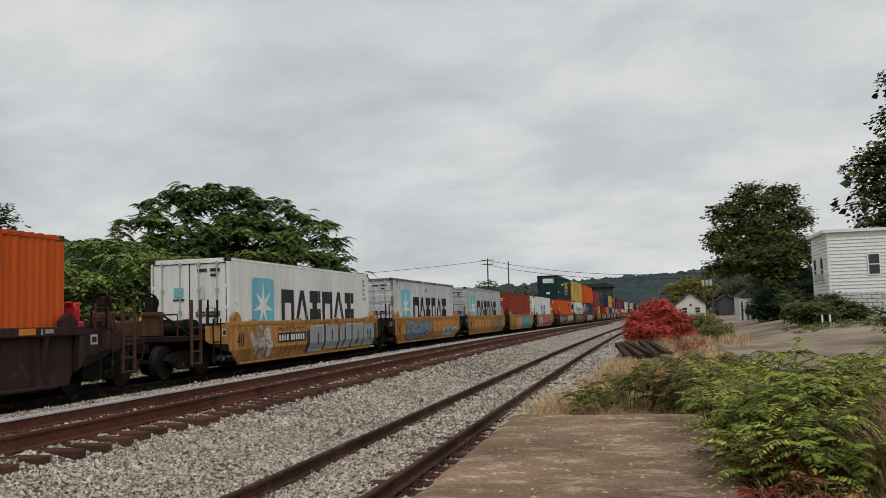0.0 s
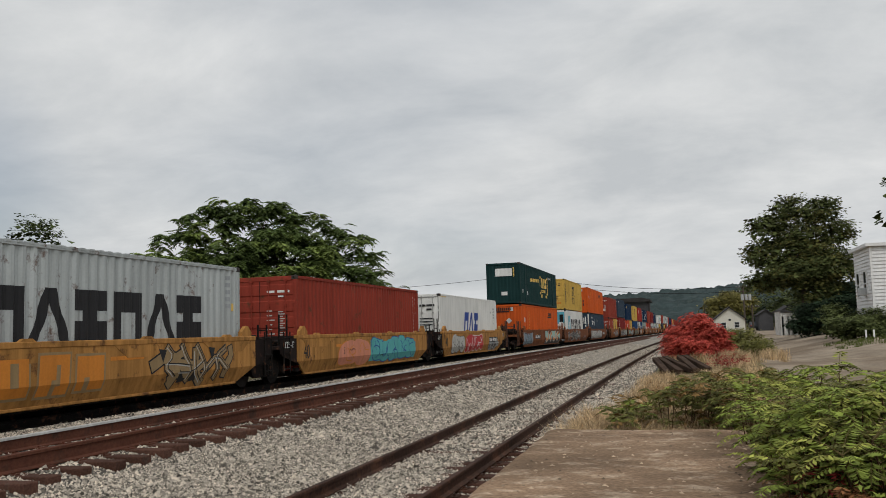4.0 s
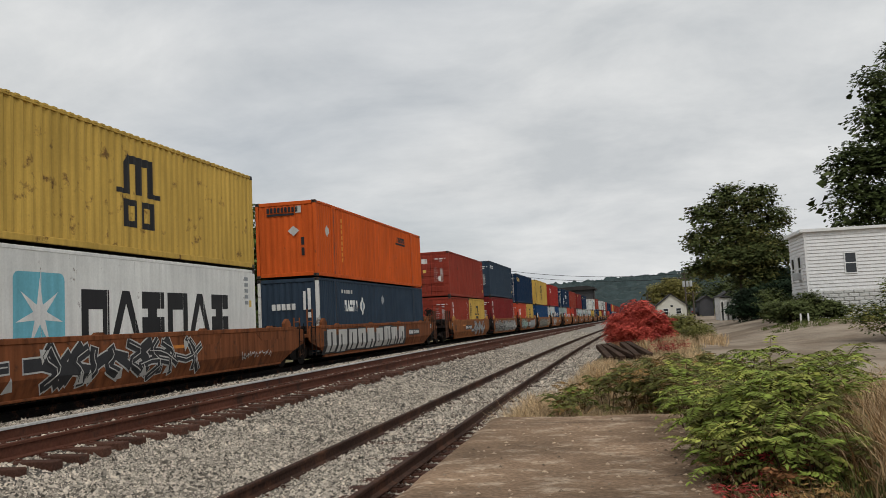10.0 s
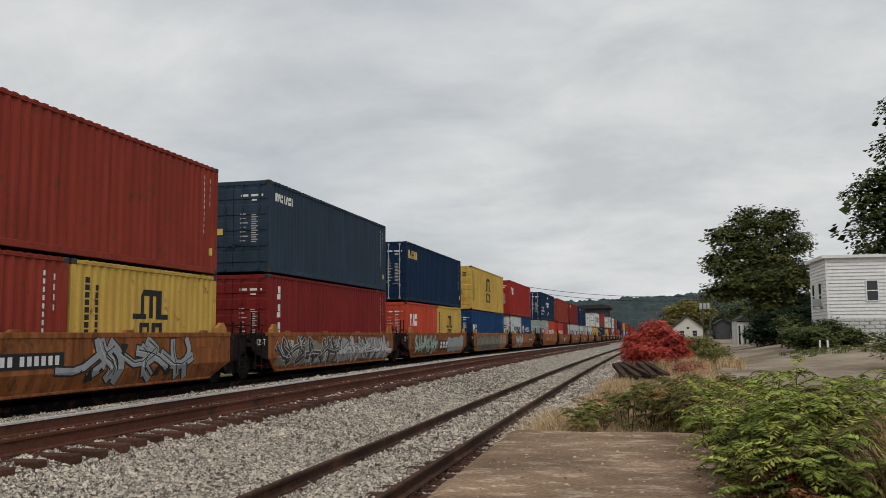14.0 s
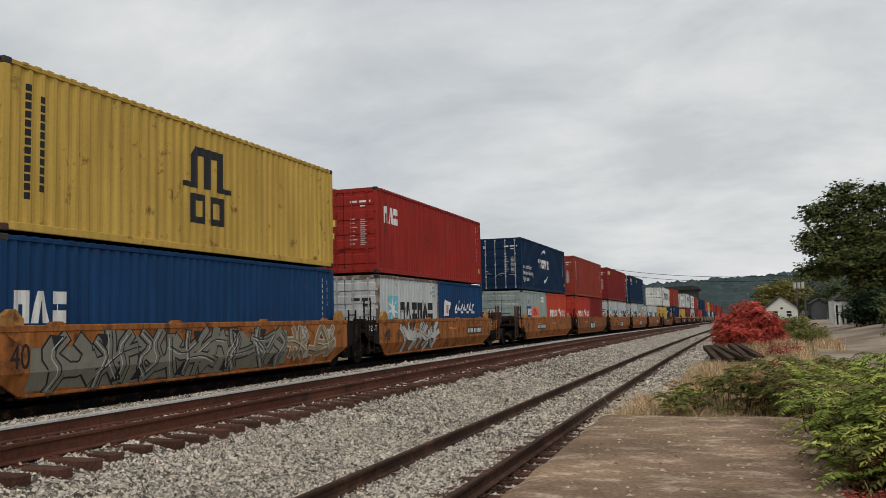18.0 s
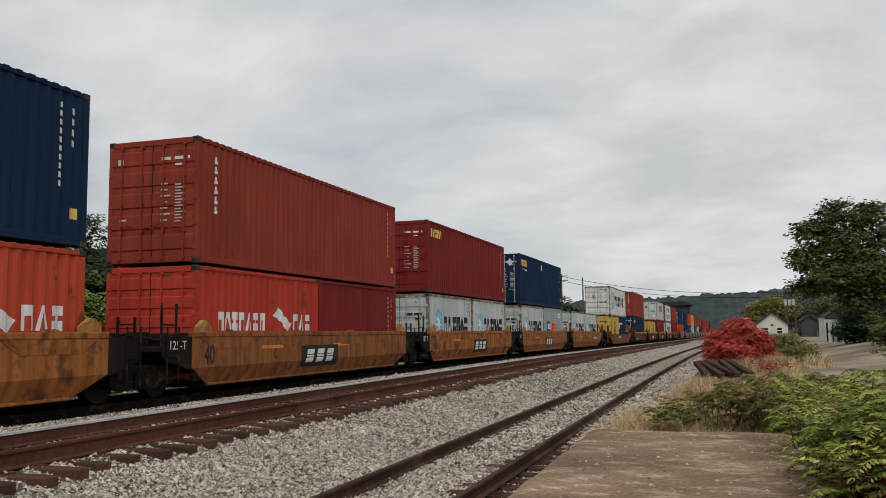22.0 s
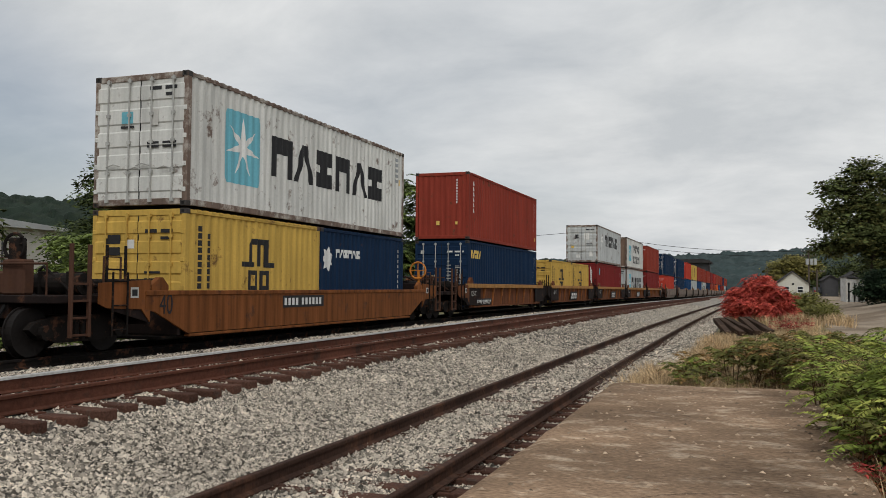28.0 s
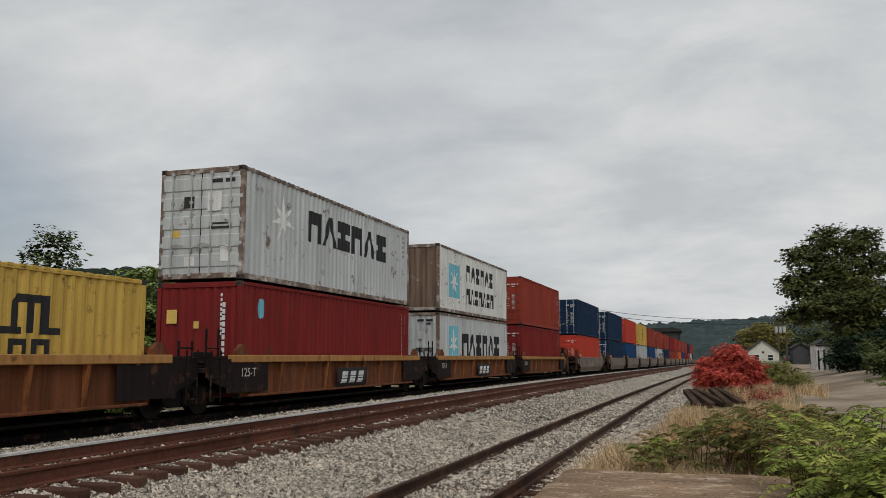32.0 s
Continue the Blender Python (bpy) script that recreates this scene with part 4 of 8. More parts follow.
def coupler_end(ob, e, hl, m, seed, pm):
    """The end of a set of cars: a deck with stencilled cheek plates, tall ladders, a hand brake, cylinders, hoses and the coupler."""
    def b(y0, y1):
        return min(e * y0, e * y1), max(e * y0, e * y1)
    rnd = random.Random(seed)
    part("end_deck", MB().cbox(-1.32, 1.32, *b(hl + 1.0, hl + 2.35), 0.94, 1.08, 0.015).cbox(-0.42, 0.42, *b(hl + 0.9, hl + 2.3), 0.66, 0.95, 0.02), m, ob)
    part("coupler", MB().cbox(-0.12, 0.12, *b(hl + 2.2, hl + 2.62), 0.74, 0.94, 0.02).cbox(-0.2, 0.12, *b(hl + 2.42, hl + 2.66), 0.70, 0.98, 0.03), IRON, ob)
    for x in (-1.43, 1.40):
        # the side sheet runs on past the well and rises over the bogie
        yy = [e * (hl - 0.15), e * (hl + 1.25), e * (hl + 1.25), e * (hl + 1.05), e * (hl + 0.1), e * (hl - 0.15)]
        zz = [1.37, 1.30, 0.92, 0.84, 0.80, 0.55]
        part("cheek_plate", MB().prism(list(zip(yy, zz)), 0, x, x + 0.035), pm, ob)
    mb = MB()
    mb.box(1.436, 1.441, *b(hl + 0.20, hl + 0.42), 1.02, 1.22)
    part("stencil_plate", mb, DECAL["dirty_white"], ob)
    mb = MB()
    mb.box(1.442, 1.445, *b(hl + 0.235, hl + 0.385), 1.06, 1.18)
    part("stencil_figure", mb, DECAL["black"], ob)
    # ladders: two rusty stiles with rungs, from the step to well above the deck
    for x in (-1.36, 1.36):
        mb = MB()
        for y in (hl + 1.42, hl + 1.86):
            mb.cbox(x - 0.035, x + 0.035, *b(y - 0.03, y + 0.03), 0.34, 1.98, 0.008)
        for k in range(4):
            mb.cbox(x - 0.02, x + 0.02, *b(hl + 1.42, hl + 1.86), 0.36 + 0.30 * k, 0.40 + 0.30 * k, 0.006)
        part("end_ladder", mb, MATS["paint_car_ladder"], ob, "rusty end ladder")
        mb = MB()
        mb.tube([(x - 0.06, e * (hl + 0.55), 1.1), (x - 0.06, e * (hl + 0.55), 1.78), (x - 0.06, e * (hl + 1.0), 1.78), (x - 0.06, e * (hl + 1.0), 1.1)], 0.022, 6)
        part("grab_iron", mb, MATS["paint_car_ladder"], ob)
    mb = MB()
    mb.tube([(-1.2, e * (hl + 2.25), 1.05), (-1.2, e * (hl + 2.25), 1.62), (1.2, e * (hl + 2.25), 1.62), (1.2, e * (hl + 2.25), 1.05)], 0.022, 6)
    part("cross_rail", mb, MATS["paint_car_ladder"], ob)
    # brake gear heaped on the deck
    mb = MB()
    mb.cbox(-1.0, -0.15, *b(hl + 1.15, hl + 1.75), 1.08, 1.50, 0.04)
    mb.cbox(0.15, 0.65, *b(hl + 1.95, hl + 2.2), 1.08, 1.70, 0.03)
    part("valve_box", mb, MATS["paint_car_ladder"], ob, "rusty brake valve housing")
    mb = MB()
    mb.tube([(0.1, e * (hl + 1.3), 1.28), (1.15, e * (hl + 1.3), 1.28)], 0.20, 14)
    mb.tube([(0.05, e * (hl + 1.3), 1.28), (1.2, e * (hl + 1.3), 1.28)], 0.06, 8)
    for x in (0.3, 0.95):
        mb.cbox(x - 0.03, x + 0.03, *b(hl + 1.08, hl + 1.52), 1.06, 1.5, 0.008)
    part("air_tank", mb, IRON, ob)
    for k in range(3):
        z = 1.2 + 0.16 * k
        part("pipe", MB().tube([(-1.1 + 0.3 * k, e * (hl + 0.7), z), (0.2, e * (hl + 0.9 + 0.2 * k), z + rnd.uniform(0.0, 0.15)), (1.15, e * (hl + 1.1 + 0.25 * k), 1.12)], 0.028, 6), IRON, ob)
    mb = MB()
    mb.tube([(0.35, e * (hl + 2.3), 0.9), (0.42, e * (hl + 2.6), 0.55), (0.38, e * (hl + 2.9), 0.5)], 0.03, 6)
    part("air_hose", mb, GASKET, ob)
    if seed % 2:
        yb, zc, xc = e * (hl + 2.12), 1.92, 0.35
        mb = MB()
        mb.tube([(xc + 0.23 * math.cos(i * math.pi / 8), yb, zc + 0.23 * math.sin(i * math.pi / 8)) for i in range(17)], 0.03, 6, cap=False)
        for a in (0.3, 2.4, 4.5):
            mb.tube([(xc, yb, zc), (xc + 0.23 * math.cos(a), yb, zc + 0.23 * math.sin(a))], 0.02, 5)
        mb.cbox(xc - 0.14, xc + 0.14, yb - 0.02, yb + 0.16, 1.6, 2.08, 0.03)
        part("brake_wheel", mb, IRON, ob)


def well_car(kind, label, far_truck=False, mark="40", brake=False, seed=0):
    """One well of an articulated container car; origin on the rails under its middle, the near end at -y."""
    rnd = random.Random(seed)
    ob = new("well_car")
    tagged(ob, label, "railway car", "well cars of the train")
    hl = {"y40": 6.5, "b53": 8.55, "rib40": 6.75, "one48": 7.6, "dark53": 8.4}[kind]
    pm = MATS[{"y40": "paint_car_yellow", "b53": "paint_car_brown", "rib40": "paint_car_umber", "one48": "paint_car_orange", "dark53": "paint_car_maroon"}[kind]]
    if kind == "y40" and seed >= 25:
        pm = MATS["paint_car_grey"]
    if kind == "y40" and seed <= 5:
        pm = MATS["paint_car_gold"]
    if seed in (9, 10, 11, 15):
        pm = MATS["paint_car_rust"]
    px = 1.44
    for s in (-1, 1):
        lo, hi = (px - 0.05, px) if s > 0 else (-px, -px + 0.05)
        mb = MB()
        if kind == "one48":
            mb.prism([(-hl, 1.12), (-hl, 0.80), (-hl + 0.3, 0.74), (-hl + 1.35, 0.28), (hl - 1.35, 0.28), (hl - 0.3, 0.74), (hl, 0.80), (hl, 1.12)], 0, lo, hi)
        elif kind in ("rib40", "dark53"):
            c = lo - 0.12 if s > 0 else lo + 0.12
            zb = 0.25 if kind == "dark53" else 0.38
            t0, t1, t2 = (0.0, 0.05, 0.32) if kind == "dark53" else (0.3, 0.35, 0.6)
            mb.prism([(-hl + t0, 1.24), (-hl + t1, 0.80), (-hl + t2, zb), (hl - t2, zb), (hl - t1, 0.80), (hl - t0, 1.24)], 0, c, c + 0.05)
        else:
            mb.prism([(-hl, 1.36), (-hl, CREASE), (hl, CREASE), (hl, 1.36)], 0, lo, hi)
            out, ins = (hi, hi - TUCK * (CREASE - 0.24)) if s > 0 else (lo, lo + TUCK * (CREASE - 0.24))
            th = -0.05 * s
            vs = [(out, -hl, CREASE), (out, hl, CREASE), (ins, hl - 0.75, 0.24), (ins, -hl + 0.75, 0.24)]
            mb.add(vs + [(x + th, y, z) for x, y, z in vs], [(0, 1, 2, 3), (7, 6, 5, 4), (0, 4, 5, 1), (1, 5, 6, 2), (2, 6, 7, 3), (3, 7, 4, 0)])
        part("side_sheet", mb, pm, ob)
        mb = MB()
        top = (1.22, 1.40) if kind in ("rib40", "dark53") else ((1.06, 1.16) if kind == "one48" else (1.28, 1.40))
        mb.cbox(lo - 0.08 if s > 0 else lo - 0.02, hi + 0.02 if s > 0 else hi + 0.08, -hl, hl, *top, 0.015)
        part("top_chord", mb, MATS["paint_car_rim"] if kind == "rib40" else pm, ob)
        mb = MB()
        b0 = {"rib40": 0.38, "dark53": 0.23}.get(kind, 0.20)
        ti = s * (0.15 if kind in ("y40", "b53") else 0.0)
        mb.cbox((lo - 0.08 if s > 0 else lo - 0.015) - ti, (hi + 0.015 if s > 0 else hi + 0.08) - ti, -hl + (1.4 if kind == "one48" else 0.8), hl - (1.4 if kind == "one48" else 0.8), b0, b0 + 0.06, 0.012)
        part("bottom_chord", mb, pm, ob)
        if kind in ("rib40", "dark53"):
            n = 9
            for i in range(n):
                y = -hl + 1.1 + i * (2 * hl - 2.2) / (n - 1)
                mb = MB()
                xo = (hi - 0.005) if s > 0 else (lo + 0.005)
                xi = xo - 0.16 * s
                # each post stands out at the rim and dies into the sheet below
                mb.add([(xi, y - 0.05, 0.42), (xi, y + 0.05, 0.42), (xi - 0.01 * s, y + 0.05, 1.24), (xi - 0.01 * s, y - 0.05, 1.24), (xi + 0.05 * s, y - 0.05, 0.42), (xi + 0.05 * s, y + 0.05, 0.42), (xo, y + 0.05, 1.24), (xo, y - 0.05, 1.24)],
                       [(0, 1, 2, 3), (7, 6, 5, 4), (0, 4, 5, 1), (1, 5, 6, 2), (2, 6, 7, 3), (3, 7, 4, 0)])
                part("side_post", mb, MATS["paint_car_rust"] if kind == "rib40" else pm, ob)
        else:
            ys = [-hl * 0.78, -hl * 0.27, hl * 0.27, hl * 0.78] if kind != "one48" else []
            for y in ys:
                mb = MB()
                mb.prism([(y - 0.20, 1.40), (y - 0.10, 1.455), (y + 0.10, 1.455), (y + 0.20, 1.40), (y + 0.18, 1.36), (y - 0.18, 1.36)], 0, lo - 0.02, hi + 0.012)
                part("container_guide", mb, pm, ob)
                mb = MB()
                mb.prism([(y - 1.15, 1.29), (y - 0.72, 1.02), (y + 0.72, 1.02), (y + 1.15, 1.29)], 0, hi if s > 0 else lo - 0.008, hi + 0.008 if s > 0 else lo)
                part("side_bracket", mb, pm, ob)
        if kind == "rib40" and s > 0:
            for e in (-1, 1):
                mb = MB()
                y0, y1 = e * (hl + 0.2), e * (hl - 1.75)
                mb.prism([(min(y0, y1), 1.21), (min(y0, y1), 0.5), (max(y0, y1), 0.5), (max(y0, y1), 1.21)], 0, hi - 0.03, hi - 0.012)
                part("end_panel", mb, MATS["paint_car_dark"], ob, "black painted end panel")
        # corner stops that hold the container's ends
        for e in (-1, 1):
            mb = MB()
            y = e * (hl - 0.45)
            zt = 1.16 if kind == "one48" else 1.40
            mb.prism([(y - 0.24, zt), (y - 0.24, zt + 0.11), (y - 0.02, zt + 0.26), (y + 0.08, zt + 0.26), (y + 0.26, zt + 0.10), (y + 0.26, zt)], 0, lo - 0.07, hi - 0.01)
            part("corner_guide", mb, MATS["paint_car_gold"] if kind == "y40" else pm, ob)
    mb = MB()
    mb.cbox(-px + 0.22, px - 0.22, -hl + 0.8, hl - 0.8, 0.16, 0.22, 0.01)
    part("well_floor", mb, IRON, ob)
    if kind == "one48":
        for e in (-1, 1):
            part("bulkhead", MB().cbox(-1.38, 1.38, e * 6.45 - 0.05, e * 6.45 + 0.05, 0.24, 1.10, 0.01), MATS["paint_car_dark"], ob)
    for e in (-1, 1):
        y0 = e * (hl - 0.12)
        y1 = e * (hl + 1.0)
        a, b = min(y0, y1), max(y0, y1)
        dk = MATS["paint_car_dark"] if kind != "b53" else pm
        mb = MB()
        mb.cbox(-1.38, 1.38, a, b, 0.98, 1.10, 0.015)
        mb.cbox(-0.5, 0.5, min(y0, e * (hl + 1.3)), max(y0, e * (hl + 1.3)), 0.70, 1.0, 0.02)
        mb.cbox(-1.40, 1.40, min(y0, y0 - e * 0.1), max(y0, y0 - e * 0.1), 0.5, 1.38, 0.015)
        part("end_platform", mb, dk, ob)
        mb = MB()
        mb.prism([(a, 1.30), (b, 1.30), (b, 0.88), (y1 - e * 0.1, 0.80), (y0, 0.55)] if e > 0 else [(b, 1.30), (a, 1.30), (a, 0.88), (y1 + 0.1, 0.80), (y0, 0.55)], 0, 1.36, 1.41)
        part("end_sill", mb, dk, ob)
        ladder(ob, 1.45, e * (hl + 0.52), e * (hl + 0.92), 0.32, 1.5, IRON)
        mb = MB()
        for q in (0.42, 0.92):
            yy = e * (hl + q)
            mb.tube([(1.30, yy, 1.1), (1.30, yy, 2.0 if e < 0 else 1.7)], 0.028, 6)
        mb.tube([(1.30, e * (hl + 0.42), 1.55), (1.30, e * (hl + 0.92), 1.55)], 0.018, 6)
        part("grab_post", mb, IRON if kind != "b53" else pm, ob)
        mb = MB()
        for x in (-0.9, -0.3, 0.4, 0.95):
            mb.cbox(x - 0.16, x + 0.16, e * (hl + 0.5) - 0.2, e * (hl + 0.5) + 0.2, 1.10, 1.22 + rnd.random() * 0.25, 0.02)
        mb.tube([(-1.1, e * (hl + 0.75), 1.2), (0.3, e * (hl + 0.8), 1.36), (1.2, e * (hl + 0.7), 1.2)], 0.03, 6)
        part("brake_gear", mb, IRON, ob)
        if (e < 0 and brake) or (e > 0 and far_truck):
            coupler_end(ob, e, hl, dk, seed + (e > 0), pm)
    if kind == "dark53":
        yb = hl + 0.55
        mb = MB().cbox(0.55, 0.95, yb - 0.1, yb + 0.15, 1.1, 1.5, 0.03)
        mb.tube([(0.75 + 0.17 * math.cos(i * math.pi / 8), yb - 0.12, 1.72 + 0.17 * math.sin(i * math.pi / 8)) for i in range(17)], 0.045, 6, cap=False)
        mb.cbox(0.62, 0.88, yb - 0.1, yb + 0.1, 1.5, 1.9, 0.03)
        part("brake_wheel", mb, DECAL["red"], ob, "faded red hand-brake wheel")
        sh = Sheet()
        for k in range(9):
            y_ = -hl + 0.7 + k * 1.85
            sh.rect(y_, y_ + 0.03, 1.26, 1.37, "dirty_white", 0.022)
            sh.rect(y_ + 0.1, y_ + 0.34, 1.28, 1.36, "grey", 0.022)
        sh.rect(hl - 1.9, hl - 1.45, 1.26, 1.38, "orange", 0.022)
        sh.finish(ob, "stencil")
    if kind == "one48":
        yb = hl + 0.35
        mb = MB()
        mb.tube([(1.05 + 0.30 * math.cos(i * math.pi / 8), yb, 1.85 + 0.30 * math.sin(i * math.pi / 8)) for i in range(17)], 0.035, 6, cap=False)
        for a in (0.0, 1.57, 3.14, 4.71):
            mb.tube([(1.05, yb, 1.85), (1.05 + 0.30 * math.cos(a), yb, 1.85 + 0.30 * math.sin(a))], 0.02, 5)
        mb.tube([(1.05, yb + 0.06, 1.05), (1.05, yb + 0.06, 1.85)], 0.05, 8)
        part("brake_wheel", mb, DECAL["orange"], ob, "orange hand-brake wheel")
    truck(ob, -(hl + 1.3))
    if far_truck:
        truck(ob, hl + 1.3)
    if mark:
        xx = 1.446 if kind not in ("rib40", "dark53") else 1.44
        if kind == "rib40":
            text(ob, "125-T", 0.30, "dirty_white", side_pose(-hl + 0.40, 0.82, 1.432))
        else:
            text(ob, mark, 0.58, "black", side_pose(-hl + 0.42, 0.58, xx + 0.002), 0.72)
            if kind == "y40":
                text(ob, "125-T", 0.26, "white", side_pose(-hl - 0.82, 0.98, 1.416))
                text(ob, "ABCDE"[(seed + 2) % 5], 0.34, "black", side_pose(-hl + 3.5, 0.66, 1.4485), 0.75)
    ob["hl"] = hl
    return ob


def Sheet(x=1.442):
    """Paint on the flat near side of a well car."""
    m = Marks(lambda y: x, 12.0, lambda a, b: [])
    m.tuck = True
    return m


def plate(ob, y, col="black", ink="white", w=2.2, h=0.30, z=0.72, bars=6, gap=2):
    """A painted number panel, its figures as plain bars."""
    s = Sheet()
    g = s.group("number_panel")
    s.rect(y, y + w, z, z + h, col, 0.004, g)
    n = bars + 4
    st = (w - 0.16) / (n + 0.6)
    k = 0
    for i in range(n):
        if i == 4:
            k = 0.6
        s.rect(y + 0.08 + (i + k) * st, y + 0.08 + (i + k) * st + st * 0.62, z + h * 0.2, z + h * 0.8, ink, 0.008, g)
    s.finish(ob, "number_panel")


def brand_plate(ob, y, w=2.3, h=0.58, z=0.44):
    s = Sheet()
    g = s.group("painted_emblem")
    s.rect(y, y + w, z, z + h, "black", 0.004, g)
    for i in range(3):
        a = y + 0.24 + i * 0.62
        s.poly([(a, z + h * 0.2), (a + 0.42, z + h * 0.2), (a + 0.56, z + h * 0.82), (a + 0.14, z + h * 0.82)], "white", 0.008, g)
        s.rect(a + 0.02, a + 0.5, z + h * 0.42, z + h * 0.46, "black", 0.011, g)
        s.rect(a + 0.02, a + 0.5, z + h * 0.55, z + h * 0.59, "black", 0.011, g)
    s.finish(ob, "painted_emblem")


def graffiti(ob, y0, y1, fill, line, n, seed, z0=0.24, z1=1.24, back=None, style="bubble"):
    """A sprayed piece on the car's side. bubble: fat rounded shapes; wild: interlocked bent bars with spikes; block: straight heavy bars side by side."""
    rnd = random.Random(seed)
    s = Sheet()
    if back:
        g = s.group("sprayed_patch")
        k = 12
        top = [(y0 - 0.25 + (y1 - y0 + 0.5) * i / k, z1 - rnd.uniform(0, 0.14)) for i in range(k + 1)]
        bot = [(p[0] + rnd.uniform(-0.05, 0.05), z0 + rnd.uniform(0, 0.08)) for p in top]
        for i in range(k):
            s.poly([bot[i], bot[i + 1], top[i + 1], top[i]], back, 0.003, g)
    st = (y1 - y0) / n
    h = z1 - z0

    def band(pts, w, j, smooth=2):
        """A sprayed bar: a rim, the fill, and a thin pale or dark accent along it."""
        s.stroke(pts, w + 0.07, line, 0.0045 + j, s.group("sprayed_outline"), smooth)
        s.stroke(pts, w, fill, 0.0085 + j, s.group("sprayed_shape"), smooth)
    if style == "wild":
        light = "dirty_white" if line in ("black", "charcoal") else "black"
        ga = s.group("sprayed_accent", "stuff")
        for i in range(n):
            yc, j = y0 + st * (i + 0.5), 0.0009 * (i % 6)
            for q in range(3):
                a, lean, w = yc + st * rnd.uniform(-0.55, 0.55), rnd.uniform(-0.5, 0.6) * st, rnd.uniform(0.14, 0.26)
                zs = sorted((z0 + h * rnd.uniform(0.0, 0.22), z1 - h * rnd.uniform(0.0, 0.2)))
                pts = [(a - lean * 0.5, zs[0]), (a + st * rnd.uniform(-0.4, 0.4), zs[0] + 0.35 * (zs[1] - zs[0])), (a + st * rnd.uniform(-0.4, 0.4), zs[0] + 0.7 * (zs[1] - zs[0])), (a + lean * 0.5, zs[1])]
                if q == 2:
                    pts = [(a - st * 0.6, z0 + h * rnd.uniform(0.25, 0.75)), (a, z0 + h * rnd.uniform(0.2, 0.8)), (a + st * 0.6, z0 + h * rnd.uniform(0.2, 0.8))]
                band(pts, w, j + 0.0011 * q, 1)
                if rnd.random() < 0.75:
                    s.stroke([(p[0] - w * 0.3, p[1]) for p in pts], 0.022, light, 0.0150 + j, ga, 1)
                    s.stroke([(p[0] + w * 0.12, p[1] + 0.02) for p in pts], 0.026, line, 0.0165 + j, ga, 1)
            # a spike where a bar ends
            a, b_ = yc + st * rnd.uniform(-0.5, 0.5), rnd.choice((z0 + 0.05, z1 - 0.05))
            up = 1 if b_ < (z0 + z1) / 2 else -1
            s.poly([(a - 0.14, b_), (a + 0.16, b_ + 0.03 * up), (a + rnd.uniform(-0.1, 0.1), b_ + 0.30 * up)], line, 0.0135 + j, ga)
        s.finish(ob)
        return
    if style == "block":
        gs = s.group("sprayed_slit", "stuff")
        for i in range(n):
            # a heavy upright slab with a rim and one or two dark slits, no letters
            gl, gf = s.group("sprayed_outline"), s.group("sprayed_shape")
            a, b_, lean = y0 + st * (i + 0.05), y0 + st * (i + 0.93), rnd.uniform(-0.07, 0.07)
            zt, zb, j = z1 - rnd.uniform(0.02, 0.07), z0 + rnd.uniform(0.02, 0.07), 0.0006 * (i % 4)
            s.poly([(a, zb), (b_, zb), (b_ + lean, zt), (a + lean, zt)], line, 0.0045 + j, gl)
            s.poly([(a + 0.05, zb + 0.05), (b_ - 0.05, zb + 0.05), (b_ + lean - 0.05, zt - 0.05), (a + lean + 0.05, zt - 0.05)], fill, 0.0085 + j, gf)
            dark = line if line in ("black", "charcoal", "khaki") else "charcoal"
            for q in range(1 + rnd.randrange(2)):
                c, w = a + (b_ - a) * rnd.uniform(0.32, 0.68), rnd.uniform(0.05, 0.10) * min(1.0, st)
                za, zc = (zb + h * rnd.uniform(0.12, 0.3), zt - h * rnd.uniform(0.12, 0.3)) if rnd.random() < 0.6 else (zb + h * 0.05, zb + h * rnd.uniform(0.3, 0.45))
                s.poly([(c - w, za), (c + w, za), (c + w + lean * 0.6, zc), (c - w + lean * 0.6, zc)], dark, 0.0125 + j + 0.0006 * q, gs)
        s.finish(ob)
        return
    for i in range(n):
        # fat rounded blobs with a dark rim and a few curls, no letters
        yc, zc, ph, ps = y0 + st * (i + 0.5), (z0 + z1) / 2 + rnd.uniform(-0.04, 0.04), rnd.uniform(0, 6.28), rnd.uniform(0, 6.28)
        hy, hz, lean = 0.60 * st, 0.47 * h, rnd.uniform(-0.15, 0.2)
        j = 0.0007 * (i % 5)

        def rim(grow):
            out = []
            for k in range(26):
                a = 2 * math.pi * k / 26
                ca, sa = math.cos(a), math.sin(a)
                r = (abs(ca) ** 3.2 + abs(sa) ** 3.2) ** (-1 / 3.2) * (1 + 0.10 * math.sin(2 * a + ph) + 0.08 * math.sin(3 * a + ps))
                zz = zc + (hz * r + grow) * sa
                out.append((yc + (hy * r + grow) * ca + lean * (zz - zc), zz))
            return out
        s.poly(rim(0.035), line, 0.005 + j, s.group("sprayed_outline"))
        s.poly(rim(0.0), fill, 0.0085 + j, s.group("sprayed_shape"))
        g = s.group("sprayed_curl", "stuff")
        for k in range(4):
            a = rnd.uniform(0, 6.28)
            p0 = (yc + 0.8 * hy * math.cos(a), zc + 0.8 * hz * math.sin(a))
            p2 = (yc + rnd.uniform(-0.35, 0.35) * hy, zc + rnd.uniform(-0.4, 0.4) * hz)
            p1 = ((p0[0] + p2[0]) / 2 + rnd.uniform(-0.3, 0.3) * hy, (p0[1] + p2[1]) / 2 + rnd.uniform(-0.3, 0.3) * hz)
            s.stroke([p0, p1, p2], 0.035, line, 0.0120 + 0.0022 * k, g)
